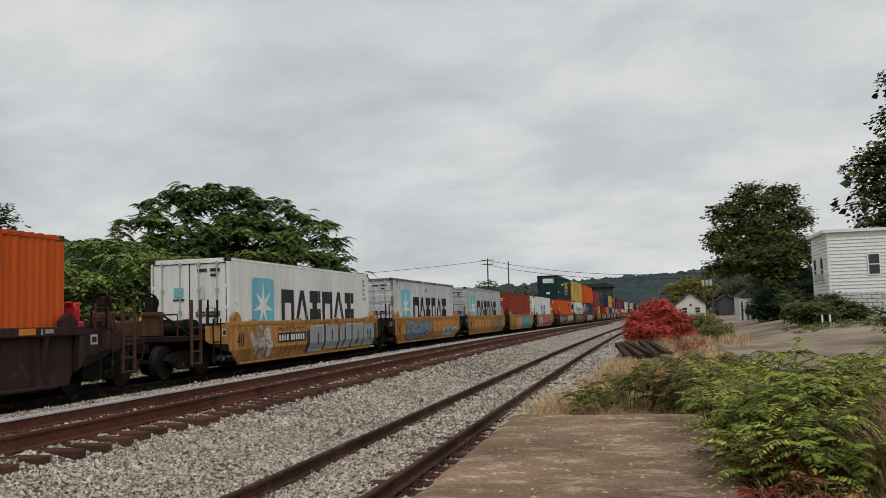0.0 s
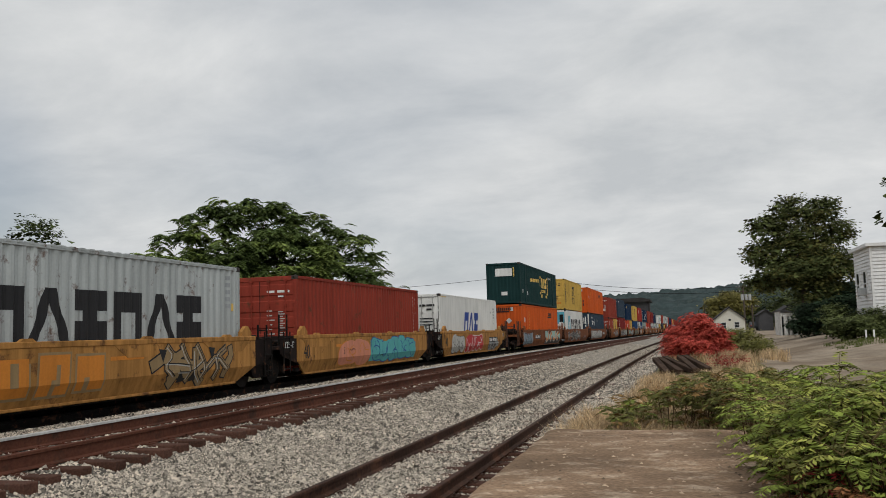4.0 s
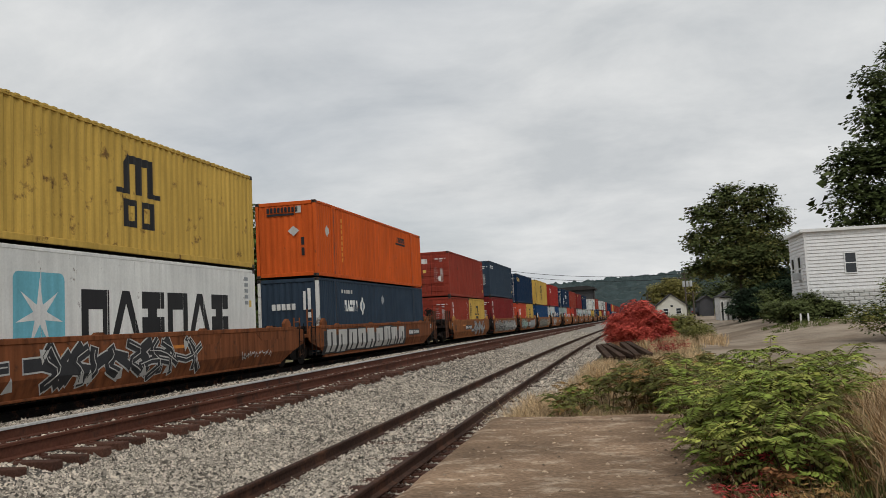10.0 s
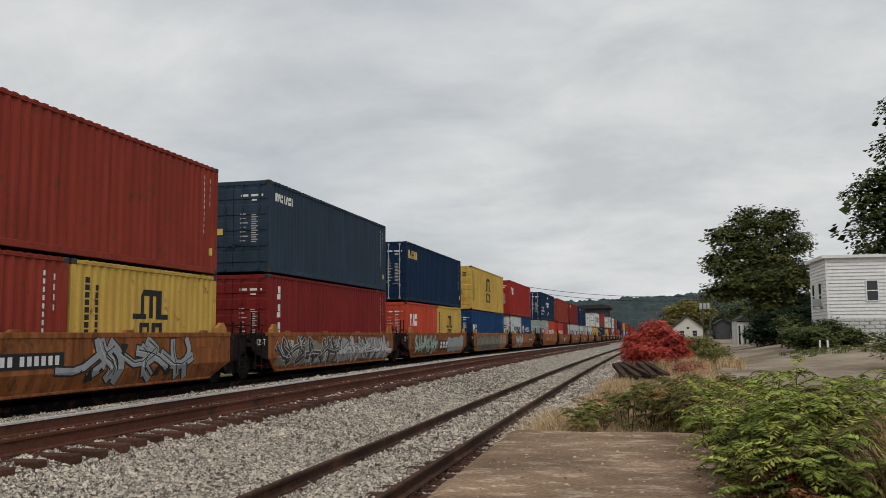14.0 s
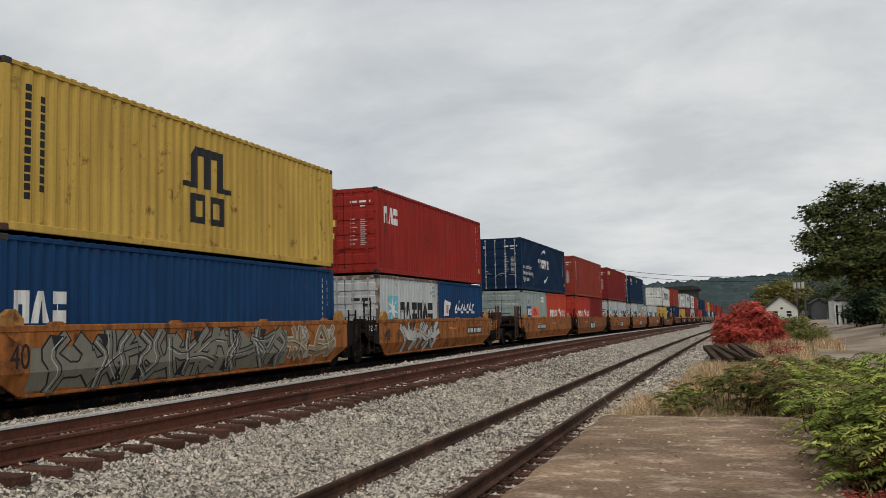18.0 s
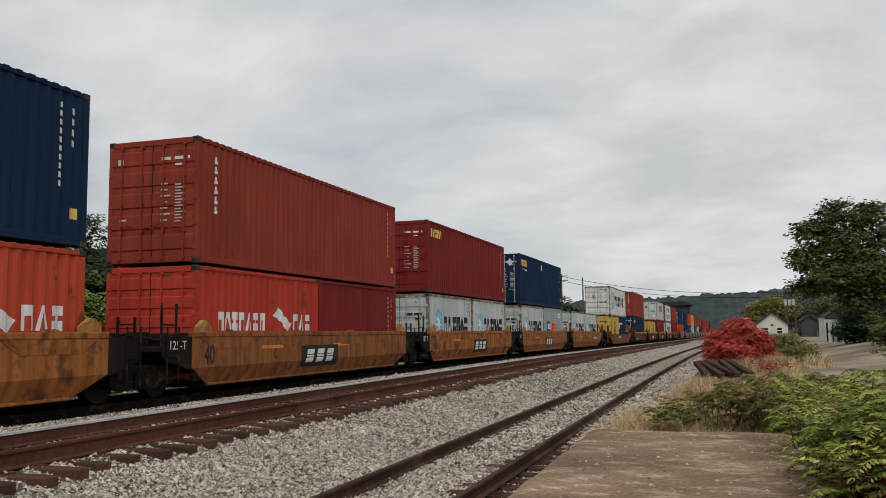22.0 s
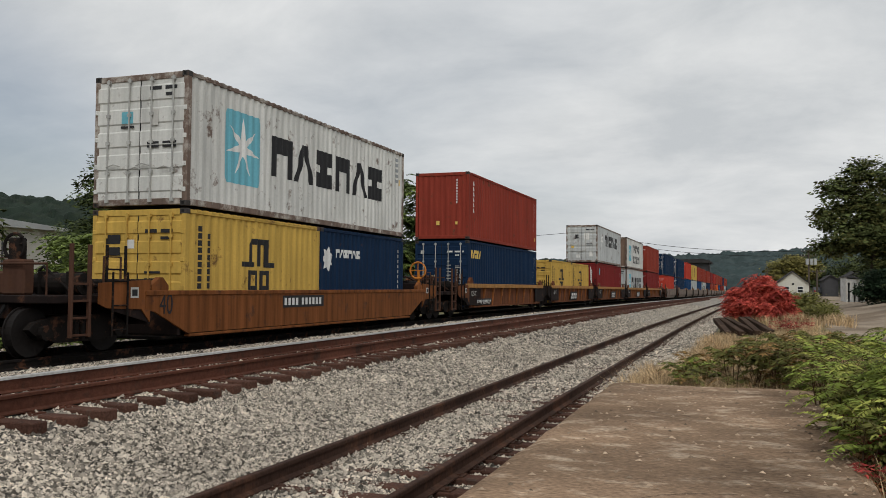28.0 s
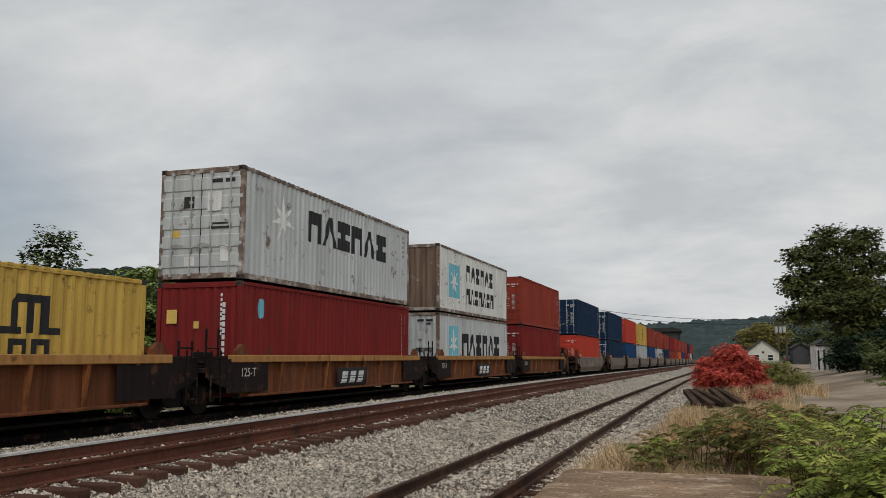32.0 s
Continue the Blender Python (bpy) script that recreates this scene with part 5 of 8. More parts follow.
    # thin scrawled tags beside it
    for k in range(2):
        yy, zz = rnd.uniform(y0, y1 - 0.3), rnd.uniform(z0 + 0.05, z1 - 0.15)
        pts = [(yy + 0.09 * i, zz + rnd.uniform(-0.07, 0.07)) for i in range(6)]
        s.stroke(pts, 0.022, "black" if k else line, 0.0215, s.group("sprayed_tag"), 1)
    s.finish(ob)


def scribble(ob, y0, y1, z, col, seed, h=0.12):
    """A thin hand-sprayed scrawl."""
    rnd = random.Random(seed)
    s = Sheet()
    g = s.group("sprayed_tag", "stuff")
    y = y0
    while y < y1:
        s.stroke([(y + 0.05 * i, z + rnd.uniform(-h, h)) for i in range(5)], 0.028, col, 0.006, g, 1)
        y += 0.27
    s.finish(ob)


def two_tone(ob, y0, y1):
    """A large sprayed piece: pale green above, black below, cream loops and bars with orange."""
    s = Sheet()
    k, rnd = 16, random.Random(3)
    g = s.group("sprayed_patch")
    ys = [y0 + (y1 - y0) * i / k for i in range(k + 1)]
    mid = [0.72 + 0.12 * math.sin(i * 1.1) for i in range(k + 1)]
    for i in range(k):
        s.poly([(ys[i], 0.20), (ys[i + 1], 0.20), (ys[i + 1], mid[i + 1]), (ys[i], mid[i])], "black", 0.003, g)
        s.poly([(ys[i], mid[i]), (ys[i + 1], mid[i + 1]), (ys[i + 1], 1.27), (ys[i], 1.27)], "mint", 0.003, g)
    for i, yc in enumerate([y0 + 0.6, y0 + 2.3, y0 + 4.0, y0 + 5.7]):
        if yc + 0.9 > y1:
            break
        for w, col, lift in ((0.36, "dirty_white", 0.006), (0.19, "orange", 0.0095)):
            s.stroke([(yc + 1.0, 1.19), (yc + 0.80, 0.70), (yc + 0.30, 0.56), (yc - 0.25, 0.66), (yc - 0.30, 0.80)] if i % 2 == 0 else [(yc + 0.9, 1.12), (yc + 0.2, 0.98), (yc - 0.2, 0.70), (yc + 0.5, 0.60)], w, col, lift, s.group("sprayed_shape"))
    for pts, w in (([(y0 - 0.1, 0.22), (y0 + 0.3, 0.9), (y0 + 0.5, 1.25)], 0.06), ([(y0 + 3.0, 0.25), (y0 + 3.25, 0.8), (y0 + 3.2, 1.1)], 0.05), ([(y1 - 0.1, 1.25), (y1 + 0.1, 0.9), (y1 - 0.5, 0.22)], 0.07)):
        s.stroke(pts, w, "dirty_white", 0.0125, s.group("sprayed_stroke"))
    for k in range(5):
        s.stroke([(y0 + 0.5 + 0.13 * k + 0.05 * q, 0.36 + 0.07 * (q % 2)) for q in range(4)], 0.02, "dirty_white", 0.013, s.group("sprayed_tag"), 1)
    s.finish(ob)

# ---- what is painted on the containers ----
def big_word(mk, ob, L, H, y0=3.5, h=1.02, z0=1.06, star=True, square=True, n=6):
    """Sky-blue square with a white star, and a row of heavy black shapes after it."""
    a = -L / 2
    if square:
        mk.panel(a + 1.42, a + 2.95, 0.68, 2.38, "sky")
    if star:
        mk.star(a + 2.18, 1.55, 0.72, "white")
    mk.word(a + y0, z0, h, n, "black", 0.98, 0.24)
    mk.column(a + L - 0.75, H - 0.25, 5, "grey", 0.11, 0.07, 0.25)
    mk.column(a + L - 0.45, H - 0.95, 1, "gold", 0.2, 0, 0.16)


def m_maersk(mk, ob, L, H):
    big_word(mk, ob, L, H)
    end_marks(ob, L, H, "charcoal", [(0.25, 0.55, 2.52, 2.6), (0.65, 0.95, 2.52, 2.6), (0.66, 0.86, 2.38, 2.45), (0.2, 0.5, 1.35, 1.4), (0.6, 0.95, 1.35, 1.4), (0.2, 0.5, 1.27, 1.32), (0.6, 0.95, 1.27, 1.32), (-0.5, -0.15, 1.72, 1.77)])
    end_marks(ob, L, H, "sky", [(-0.48, -0.18, 1.82, 2.08)])
    end_marks(ob, L, H, "dirty_white", [(0.28, 0.48, 1.75, 2.1)])


def m_maersk_faded(mk, ob, L, H):
    a = -L / 2
    mk.star(a + 2.15, H * 0.62, 0.70, "white")
    mk.word(a + 3.65, H * 0.52 - 0.1, 0.92, 6, "black", 0.98, 0.24)
    mk.column(a + L - 0.7, H - 0.3, 5, "grey", 0.11, 0.07, 0.22)
    end_marks(ob, L, H, "charcoal", [(0.3, 0.62, 2.48, 2.58), (0.7, 0.98, 2.48, 2.58), (-0.5, -0.2, 1.85, 2.15), (0.25, 0.85, 1.4, 1.45), (0.25, 0.85, 1.3, 1.35)])
    end_marks(ob, L, H, "white", [(0.2, 0.6, 1.75, 2.25), (-0.45, -0.15, 0.35, 0.6), (0.6, 0.9, 0.45, 0.85)])
    end_marks(ob, L, H, "gold", [(-0.82, -0.6, 1.1, 1.28)])


def m_two_lines(mk, ob, L, H):
    a = -L / 2
    mk.rect(a + 1.5, a + 3.1, 0.7, 2.2, "sky")
    mk.star(a + 2.3, 1.45, 0.68, "white")
    mk.word(a + 4.2, 1.6, 0.78, 6, "black", 0.92, 0.24)
    mk.word(a + 4.2, 0.55, 0.72, 7, "black", 0.86, 0.24)


def m_maersk20(mk, ob, L, H):
    a = -L / 2
    mk.rect(a + 0.95, a + 1.75, 1.0, 1.9, "sky")
    mk.star(a + 1.3, 1.42, 0.5, "white")
    mk.word(a + 1.98, 1.02, 0.68, 6, "black", 0.70, 0.22)
    mk.column(a + L - 0.6, H - 0.25, 3, "grey", 0.1, 0.06, 0.3)
    end_marks(ob, L, H, "charcoal", [(0.25, 0.55, 1.72, 1.82), (0.62, 0.95, 1.72, 1.82), (0.66, 0.9, 1.55, 1.62)])
    end_marks(ob, L, H, "sky", [(-0.7, -0.42, 1.5, 1.85)])


def m_two_box(mk, ob, L, H):
    """Blue panel with white shapes beside a salmon panel with red-brown ones."""
    a = -L / 2
    mk.rect(a + 1.05, a + 2.1, 1.08, 1.72, "royal")
    mk.rect(a + 2.1, a + 4.15, 1.08, 1.72, "salmon")
    mk.word(a + 1.18, 1.22, 0.36, 3, "white", 0.66, 0.22, 0, 0.008)
    mk.word(a + 2.25, 1.2, 0.40, 8, "red", 0.42, 0.16, 0, 0.008)
    mk.column(a + L - 1.4, H - 0.3, 2, "white", 0.12, 0.06, 0.8)
    end_marks(ob, L, H, "dirty_white", [(0.2, 0.55, 1.8, 1.9), (0.62, 0.95, 1.8, 1.9), (-0.8, -0.3, 1.3, 1.6)])


def m_yellow(mk, ob, L, H, small=False):
    """Black rounded emblem of two lines on yellow, writing down the wall beside the doors."""
    a = -L / 2
    y = a + (5.2 if not small else 2.5)
    s = 1.0 if not small else 0.72
    z = H * 0.50 if not small else 1.42
    g, zt = mk.group(), z + 0.72 * s
    for i in range(3):
        c0 = y + i * 0.48 * s
        mk.poly([(c0, z), (c0 + 0.25 * s, z), (c0 + 0.25 * s, zt), (c0, zt)], "black", 0.004, g)
        mk.poly([(c0, zt), (c0 + 0.25 * s, zt), (c0 + 0.25 * s, zt + 0.2 * s), (c0 + (0.12 if i == 0 else 0), zt + 0.2 * s)], "black", 0.004, g)
        if i < 2:
            mk.poly([(c0 + 0.25 * s, zt), (c0 + 0.48 * s, zt), (c0 + 0.48 * s, zt + 0.2 * s), (c0 + 0.25 * s, zt + 0.2 * s)], "black", 0.004, g)
    mk.rect(y - 0.3, y + 0.25, z - 0.02, z + 0.10, "black", 0.006)
    mk.rect(y + 0.95 * s, y + 1.6 * s, z - 0.02, z + 0.10, "black", 0.006)
    for yy in (y - 0.02, y + 0.70 * s):
        b, t, zb, zt = yy + 0.56 * s, 0.15 * s, z - 0.80 * s, z - 0.14 * s
        g = mk.group()
        for p in ([(yy, zb), (b, zb), (b - t, zb + t), (yy + t, zb + t)], [(b, zb), (b, zt), (b - t, zt - t), (b - t, zb + t)], [(b, zt), (yy, zt), (yy + t, zt - t), (b - t, zt - t)], [(yy, zt), (yy, zb), (yy + t, zb + t), (yy + t, zt - t)]):
            mk.poly(p, "black", 0.004, g)
    mk.column(a + 0.5, H - 0.35, 13, "black", 0.12, 0.035, 0.11)
    mk.column(a + 0.82, H - 0.5, 11, "black", 0.12, 0.035, 0.11)
    end_marks(ob, L, H, "black", [(-0.85, -0.45, H - 0.75, H - 0.55), (-0.85, -0.45, H - 1.0, H - 0.82), (0.2, 0.5, H - 0.52, H - 0.44), (0.6, 0.9, H - 0.52, H - 0.44), (0.6, 0.82, H - 0.66, H - 0.6), (0.2, 0.6, 1.2, 1.25), (0.2, 0.6, 1.05, 1.1)])
    end_marks(ob, L, H, "white", [(-0.28, -0.08, H - 0.85, H - 0.66)])
    end_marks(ob, L, H, "orange", [(0.45, 0.85, 0.55, 0.68)])


def m_yellow_small(mk, ob, L, H):
    m_yellow(mk, ob, L, H, True)


def m_dal(mk, ob, L, H):
    a = -L / 2
    mk.word(a + 4.35, 1.02, 1.05, 3, "royal", 0.82, 0.24, 0.25)
    for i in range(3):
        mk.rect(a + 0.12 + i * 0.35, a + 0.34 + i * 0.35, H - 0.16, H - 0.10, "gold")
    mk.column(a + L - 1.0, H - 0.5, 6, "grey", 0.1, 0.07, 0.14)
    mk.column(a + L - 0.8, H - 0.5, 4, "grey", 0.1, 0.07, 0.14)
    end_marks(ob, L, H, "charcoal", [(0.2, 0.5, 2.3, 2.4), (0.55, 0.95, 2.3, 2.4), (0.55, 0.8, 2.12, 2.2), (0.2, 0.85, 1.7, 1.75), (0.2, 0.85, 1.55, 1.6), (0.2, 0.85, 1.4, 1.45)])
    end_marks(ob, L, H, "royal", [(-0.85, -0.45, 1.7, 1.85), (-0.72, -0.5, 1.45, 1.6)])


def m_csx(mk, ob, L, H):
    """Gold figures on dark green: a broken line of small shapes, a bracketed block and two dots."""
    a = -L / 2
    for i in range(11):
        mk.rect(a + 4.0 + i * 0.34, a + 4.24 + i * 0.34, 1.72 + 0.01 * i, 1.98 + 0.01 * i, "gold")
    for yy in (8.0, 11.45):
        mk.rect(a + yy, a + yy + 0.16, 0.95, 2.35, "gold")
        s = 1 if yy < 9 else -1
        mk.rect(a + yy + (0.16 if s > 0 else -0.3), a + yy + (0.46 if s > 0 else 0.0), 2.2, 2.35, "gold")
        mk.rect(a + yy + (0.16 if s > 0 else -0.3), a + yy + (0.46 if s > 0 else 0.0), 0.95, 1.1, "gold")
    mk.word(a + 8.65, 1.45, 0.78, 3, "gold", 0.92, 0.28)
    mk.word(a + 8.6, 1.08, 0.24, 9, "gold", 0.75, 0.3)
    for yy in (8.6, 9.0, 10.7, 11.1):
        mk.poly([(a + yy + 0.15 * math.cos(t), 0.80 + 0.15 * math.sin(t)) for t in [i * 0.785 for i in range(8)]], "gold")
    for i in range(9):
        mk.rect(a + 11.9 + i * 0.16, a + 12.0 + i * 0.16, 2.3, 2.44, "white")
    mk.rect(a + 0.85, a + 1.1, 0.78, 1.02, "white")
    mk.rect(a + 2.6, a + 2.85, 0.70, 0.94, "white")
    end_marks(ob, L, H, "white", [(-0.55, 0.65, 1.95, 2.5), (-0.15, 0.28, 0.6, 0.85)])
    end_marks(ob, L, H, "gold", [(0.72, 0.82, 1.9 + 0.1 * i, 1.97 + 0.1 * i) for i in range(7)])


def m_orange(mk, ob, L, H):
    """Black bar and shapes on the orange nose and a small black block near the far end."""
    a = -L / 2
    mk.word(a + 11.2, H - 0.72, 0.26, 9, "black", 0.55, 0.26)
    mk.rect(a + 11.15, a + 12.9, H - 0.86, H - 0.76, "black")
    mk.column(a + 2.9, H - 0.45, 8, "orange", 0.16, 0.07)
    end_marks(ob, L, H, "black", [(-0.75 + i * 0.145, -0.65 + i * 0.145, H - 0.42, H - 0.22) for i in range(9)] + [(-0.75, 0.35, H - 0.54, H - 0.46), (0.62, 0.74, 1.2, 1.5), (0.62, 0.74, 0.8, 1.1)])
    end_marks(ob, L, H, "dirty_white", [(0.42, 0.64, H - 0.46, H - 0.2)])
    mb = MB()
    yy = -L / 2 - 0.012
    mb.add([(0.32, yy, 1.55), (0.55, yy, 1.75), (0.32, yy, 1.95), (0.09, yy, 1.75)], [(0, 1, 2, 3)])
    part("placard", mb, DECAL["dirty_white"], ob)
    mk.poly([(a + 1.25, 1.55), (a + 1.5, 1.8), (a + 1.25, 2.05), (a + 1.0, 1.8)], "dirty_white")


def m_umax(mk, ob, L, H):
    a = -L / 2
    mk.word(a + 3.0, 1.62, 0.46, 5, "white", 0.62, 0.2)
    mk.poly([(a + 5.0, 1.85), (a + 5.35, 2.25), (a + 5.7, 1.85), (a + 5.35, 1.45)], "white", 0.006)
    mk.poly([(a + 5.18, 1.85), (a + 5.35, 2.05), (a + 5.52, 1.85), (a + 5.35, 1.65)], "slateblue", 0.009)
    mk.poly([(a + 8.2, 2.15), (a + 8.45, 2.4), (a + 8.7, 2.15), (a + 8.45, 1.9)], "grey", 0.006)
    for i in range(5):
        mk.rect(a + 2.7 + i * 0.28, a + 2.9 + i * 0.28, 2.35, 2.5, "dirty_white")
    end_marks(ob, L, H, "white", [(-0.65 + 0.2 * i, -0.5 + 0.2 * i, 1.72, 1.95) for i in range(5)] + [(0.8, 0.92, 1.4, 1.6), (0.8, 0.92, 1.7, 2.5), (0.62, 0.72, 1.7, 2.4)])


def box_marks(ink, top=True, big=None, gold=False):
    """Plain marks of a leased box: bars on the doors, writing by the far end."""
    def f(mk, ob, L, H):
        a = -L / 2
        mk.column(a + L - 0.75, H - 0.3, 10, ink, 0.1, 0.06, 0.09)
        mk.column(a + L - 0.45, H - 0.35, 4, ink, 0.12, 0.08, 0.09)
        mk.column(a + L - 0.45, 0.7, 1, "gold", 0.2, 0, 0.2)
        if mk.end == "door":
            pale = "dirty_white" if ink == "white" else ink
            end_marks(ob, L, H, ink, [(0.25, 0.50, H - 0.51, H - 0.44), (0.60, 0.86, H - 0.51, H - 0.44), (0.95, 1.0, H - 0.51, H - 0.44), (0.62, 0.80, H - 0.65, H - 0.60)])
            end_marks(ob, L, H, pale, [(0.24, 0.24 + 0.18 + 0.08 * (i % 3 == 1), 0.98 + 0.14 * i, 1.015 + 0.14 * i) for i in range(7)] + [(0.62, 0.62 + 0.16 + 0.1 * (i % 2), 0.95 + 0.07 * i, 0.98 + 0.07 * i) for i in range(13)]
                      + [(-0.95, -0.80, H - 0.56, H - 0.42), (-0.88, -0.70, 1.02, 1.06)])
        else:
            end_marks(ob, L, H, ink, [(0.66, 0.71, 1.55 + 0.12 * i, 1.63 + 0.12 * i) for i in range(9)])
            end_marks(ob, L, H, "gold", [(-0.25, -0.10, 0.62, 0.80), (0.62, 0.72, 0.64, 0.76)])
        if big:
            big(mk, ob, L, H)
    return f


def corner_word(n, h, col, y=0.48, top=0.62, second=None):
    def g(mk, ob, L, H):
        mk.word(-L / 2 + y, H - top - h * 0.4, h, n, col, 0.62, 0.24)
        if second:
            mk.word(-L / 2 + y, H - top - h * 1.1, h * 0.4, 5, second, 0.9, 0.3)
        end_marks(ob, L, H, "gold", [(-0.55, -0.35, 1.2, 1.4)])
    return g


def down_word(n, h, col):
    def g(mk, ob, L, H):
        for i in range(n):
            z = H - 0.35 - i * h * 1.18
            mk.rect(-L / 2 + 0.72, -L / 2 + 0.72 + h * 0.5, z - h * 0.86, z - h * 0.5, col)
            mk.rect(-L / 2 + 0.72 + h * 0.12, -L / 2 + 0.72 + h * 0.38, z - h * 0.46, z, col)
    return g


def red_plate(mk, ob, L, H):
    end_marks(ob, L, H, "white", [(-0.58, -0.2, H - 0.75, H - 0.45), (-0.9, -0.72, H - 0.52, H - 0.36), (0.5, 0.66, 1.0, 1.3)])
    end_marks(ob, L, H, "gold", [(-0.5, -0.28, 1.55, 1.75)])


def cma(mk, ob, L, H):
    """White shapes and two curved strokes, with the words about the box beside them."""
    a = -L / 2
    mk.word(a + 4.25, 1.42, 0.52, 6, "white", 0.78, 0.2)
    for k, (y0, z0, s) in enumerate(((5.0, 2.2, 1), (6.9, 1.05, -1))):
        for i in range(6):
            t0, t1 = i / 6, (i + 1) / 6
            w0, w1 = 0.20 * t0, 0.20 * t1
            mk.poly([(a + y0 + s * 1.2 * t0, z0 + s * 0.35 * math.sin(t0 * 1.9) - w0), (a + y0 + s * 1.2 * t1, z0 + s * 0.35 * math.sin(t1 * 1.9) - w1),
                     (a + y0 + s * 1.2 * t1, z0 + s * 0.35 * math.sin(t1 * 1.9) + 0.02), (a + y0 + s * 1.2 * t0, z0 + s * 0.35 * math.sin(t0 * 1.9) + 0.02)], "white")
    for i, w in enumerate(("eco container", "bamboo flooring", "light steel")):
        text(ob, w, 0.36, "white", side_pose(a + 0.4, 1.12 - i * 0.34, BW - 0.006), 1.0, "slogan")


def hamburg(mk, ob, L, H):
    a = -L / 2
    mk.word(a + 0.9, 1.12, 0.44, 7, "white", 0.56, 0.16)
    mk.word(a + 4.6, 1.12, 0.44, 3, "white", 0.6, 0.16)
    mk.poly([(a + 3.5, 1.5), (a + 3.9, 1.35), (a + 4.3, 1.05), (a + 4.45, 1.3), (a + 4.1, 1.5), (a + 3.75, 1.75)], "white")


def scrawl(mk, ob, L, H):
    a = -L / 2
    mk.poly([(a + 0.55, 1.2), (a + 0.8, 1.85), (a + 1.5, 1.75), (a + 1.2, 1.2)], "white")
    mk.poly([(a + 0.85, 1.3), (a + 0.95, 1.65), (a + 1.2, 1.65), (a + 1.1, 1.3)], "salmon", 0.008)
    for i in range(7):
        z = 1.3 + 0.12 * (i % 2)
        mk.poly([(a + 2.0 + 0.4 * i, z), (a + 2.1 + 0.4 * i, z), (a + 2.36 + 0.4 * i, z + 0.42), (a + 2.26 + 0.4 * i, z + 0.42)], "white")
        mk.rect(a + 2.0 + 0.4 * i, a + 2.42 + 0.4 * i, z, z + 0.09, "white")


def cronos(mk, ob, L, H):
    a = -L / 2
    mk.poly([(a + 0.45 + 0.36 * math.cos(t) * (1 if i % 2 else 0.6), 1.72 + 0.36 * math.sin(t) * (1 if i % 2 else 0.6)) for i, t in enumerate([k * 0.4488 for k in range(14)])], "white")
    mk.word(a + 1.0, 1.78, 0.24, 6, "white", 0.95, 0.24)
    mk.column(a + L - 0.5, H - 0.4, 8, "dirty_white", 0.1, 0.07, 0.08)


def cai(mk, ob, L, H):
    corner_word(3, 0.58, "white", 0.65, 0.92)(mk, ob, L, H)
    end_marks(ob, L, H, "white", [(-0.95 + 0.17 * i, -0.83 + 0.17 * i, H - 0.82, H - 0.55) for i in range(3)])
    end_marks(ob, L, H, "gold", [(-0.85, -0.65, 1.62, 1.84), (-0.45, -0.25, 1.62, 1.84)])


def spot_circle(mk, ob, L, H):
    a = -L / 2
    mk.poly([(a + 1.05 + 0.2 * math.cos(t), 2.25 + 0.26 * math.sin(t)) for t in [i * 0.5236 for i in range(12)]], "sky")
    end_marks(ob, L, H, "gold", [(-0.9, -0.6, 1.85, 2.2), (-0.1, 0.05, 1.72, 1.9)])
    end_marks(ob, L, H, "white", [(0.72, 0.8, 0.8 + 0.16 * i, 0.92 + 0.16 * i) for i in range(10)])


def end_diamonds(mk, ob, L, H):
    a = -L / 2
    mk.poly([(a + 5.62, 2.45), (a + 5.85, 2.65), (a + 5.85, 2.25)], "white", 0.006)
    mk.poly([(a + 5.86, 2.65), (a + 6.1, 2.45), (a + 5.86, 2.25)], "red", 0.006)
    mk.word(a + 0.4, 2.22, 0.36, 5, "gold", 0.68, 0.28)
    mk.rect(a + 0.6, a + 1.1, 2.02, 2.12, "red")
    mk.rect(a + 1.15, a + 1.7, 1.96, 2.06, "white")
    yy = -L / 2 - 0.012
    for x, col in ((0.1, "red"), (0.62, "white")):
        part("placard", MB().add([(x, yy, H - 0.72), (x + 0.2, yy, H - 0.5), (x, yy, H - 0.28), (x - 0.2, yy, H - 0.5)], [(0, 1, 2, 3)]), DECAL[col], ob)


# ---- the train: wells with what they carry, from the head of the part that is seen to its tail ----
C40, R40, C20, D53 = "c40h", "r40", "c20", "d53"
wh = box_marks("white")
W_, G_, R_, N_ = "white", "silver", "rust_red", "navy"
PLAIN = {"rust_red": "rust-red", "navy": "navy blue", "slate": "faded slate blue", "white": "dirty white", "silver": "weathered silver-grey", "grey": "grey", "maroon": "dark maroon", "yellow": "mustard yellow", "orange": "bright orange",
         "reefer": "clean white", "blue": "mid blue", "red": "red", "scarlet": "bright red", "coral": "coral red", "sage": "grey-green", "teal_black": "dark green"}


def lab(kind, col, extra):
    size = {"c20": "short corrugated steel", "c40": "corrugated steel", "c40h": "tall corrugated steel", "r40": "smooth-sided refrigerated", "d53": "long ribbed domestic"}[kind]
    return f"{PLAIN[col]} {size} container{extra}"


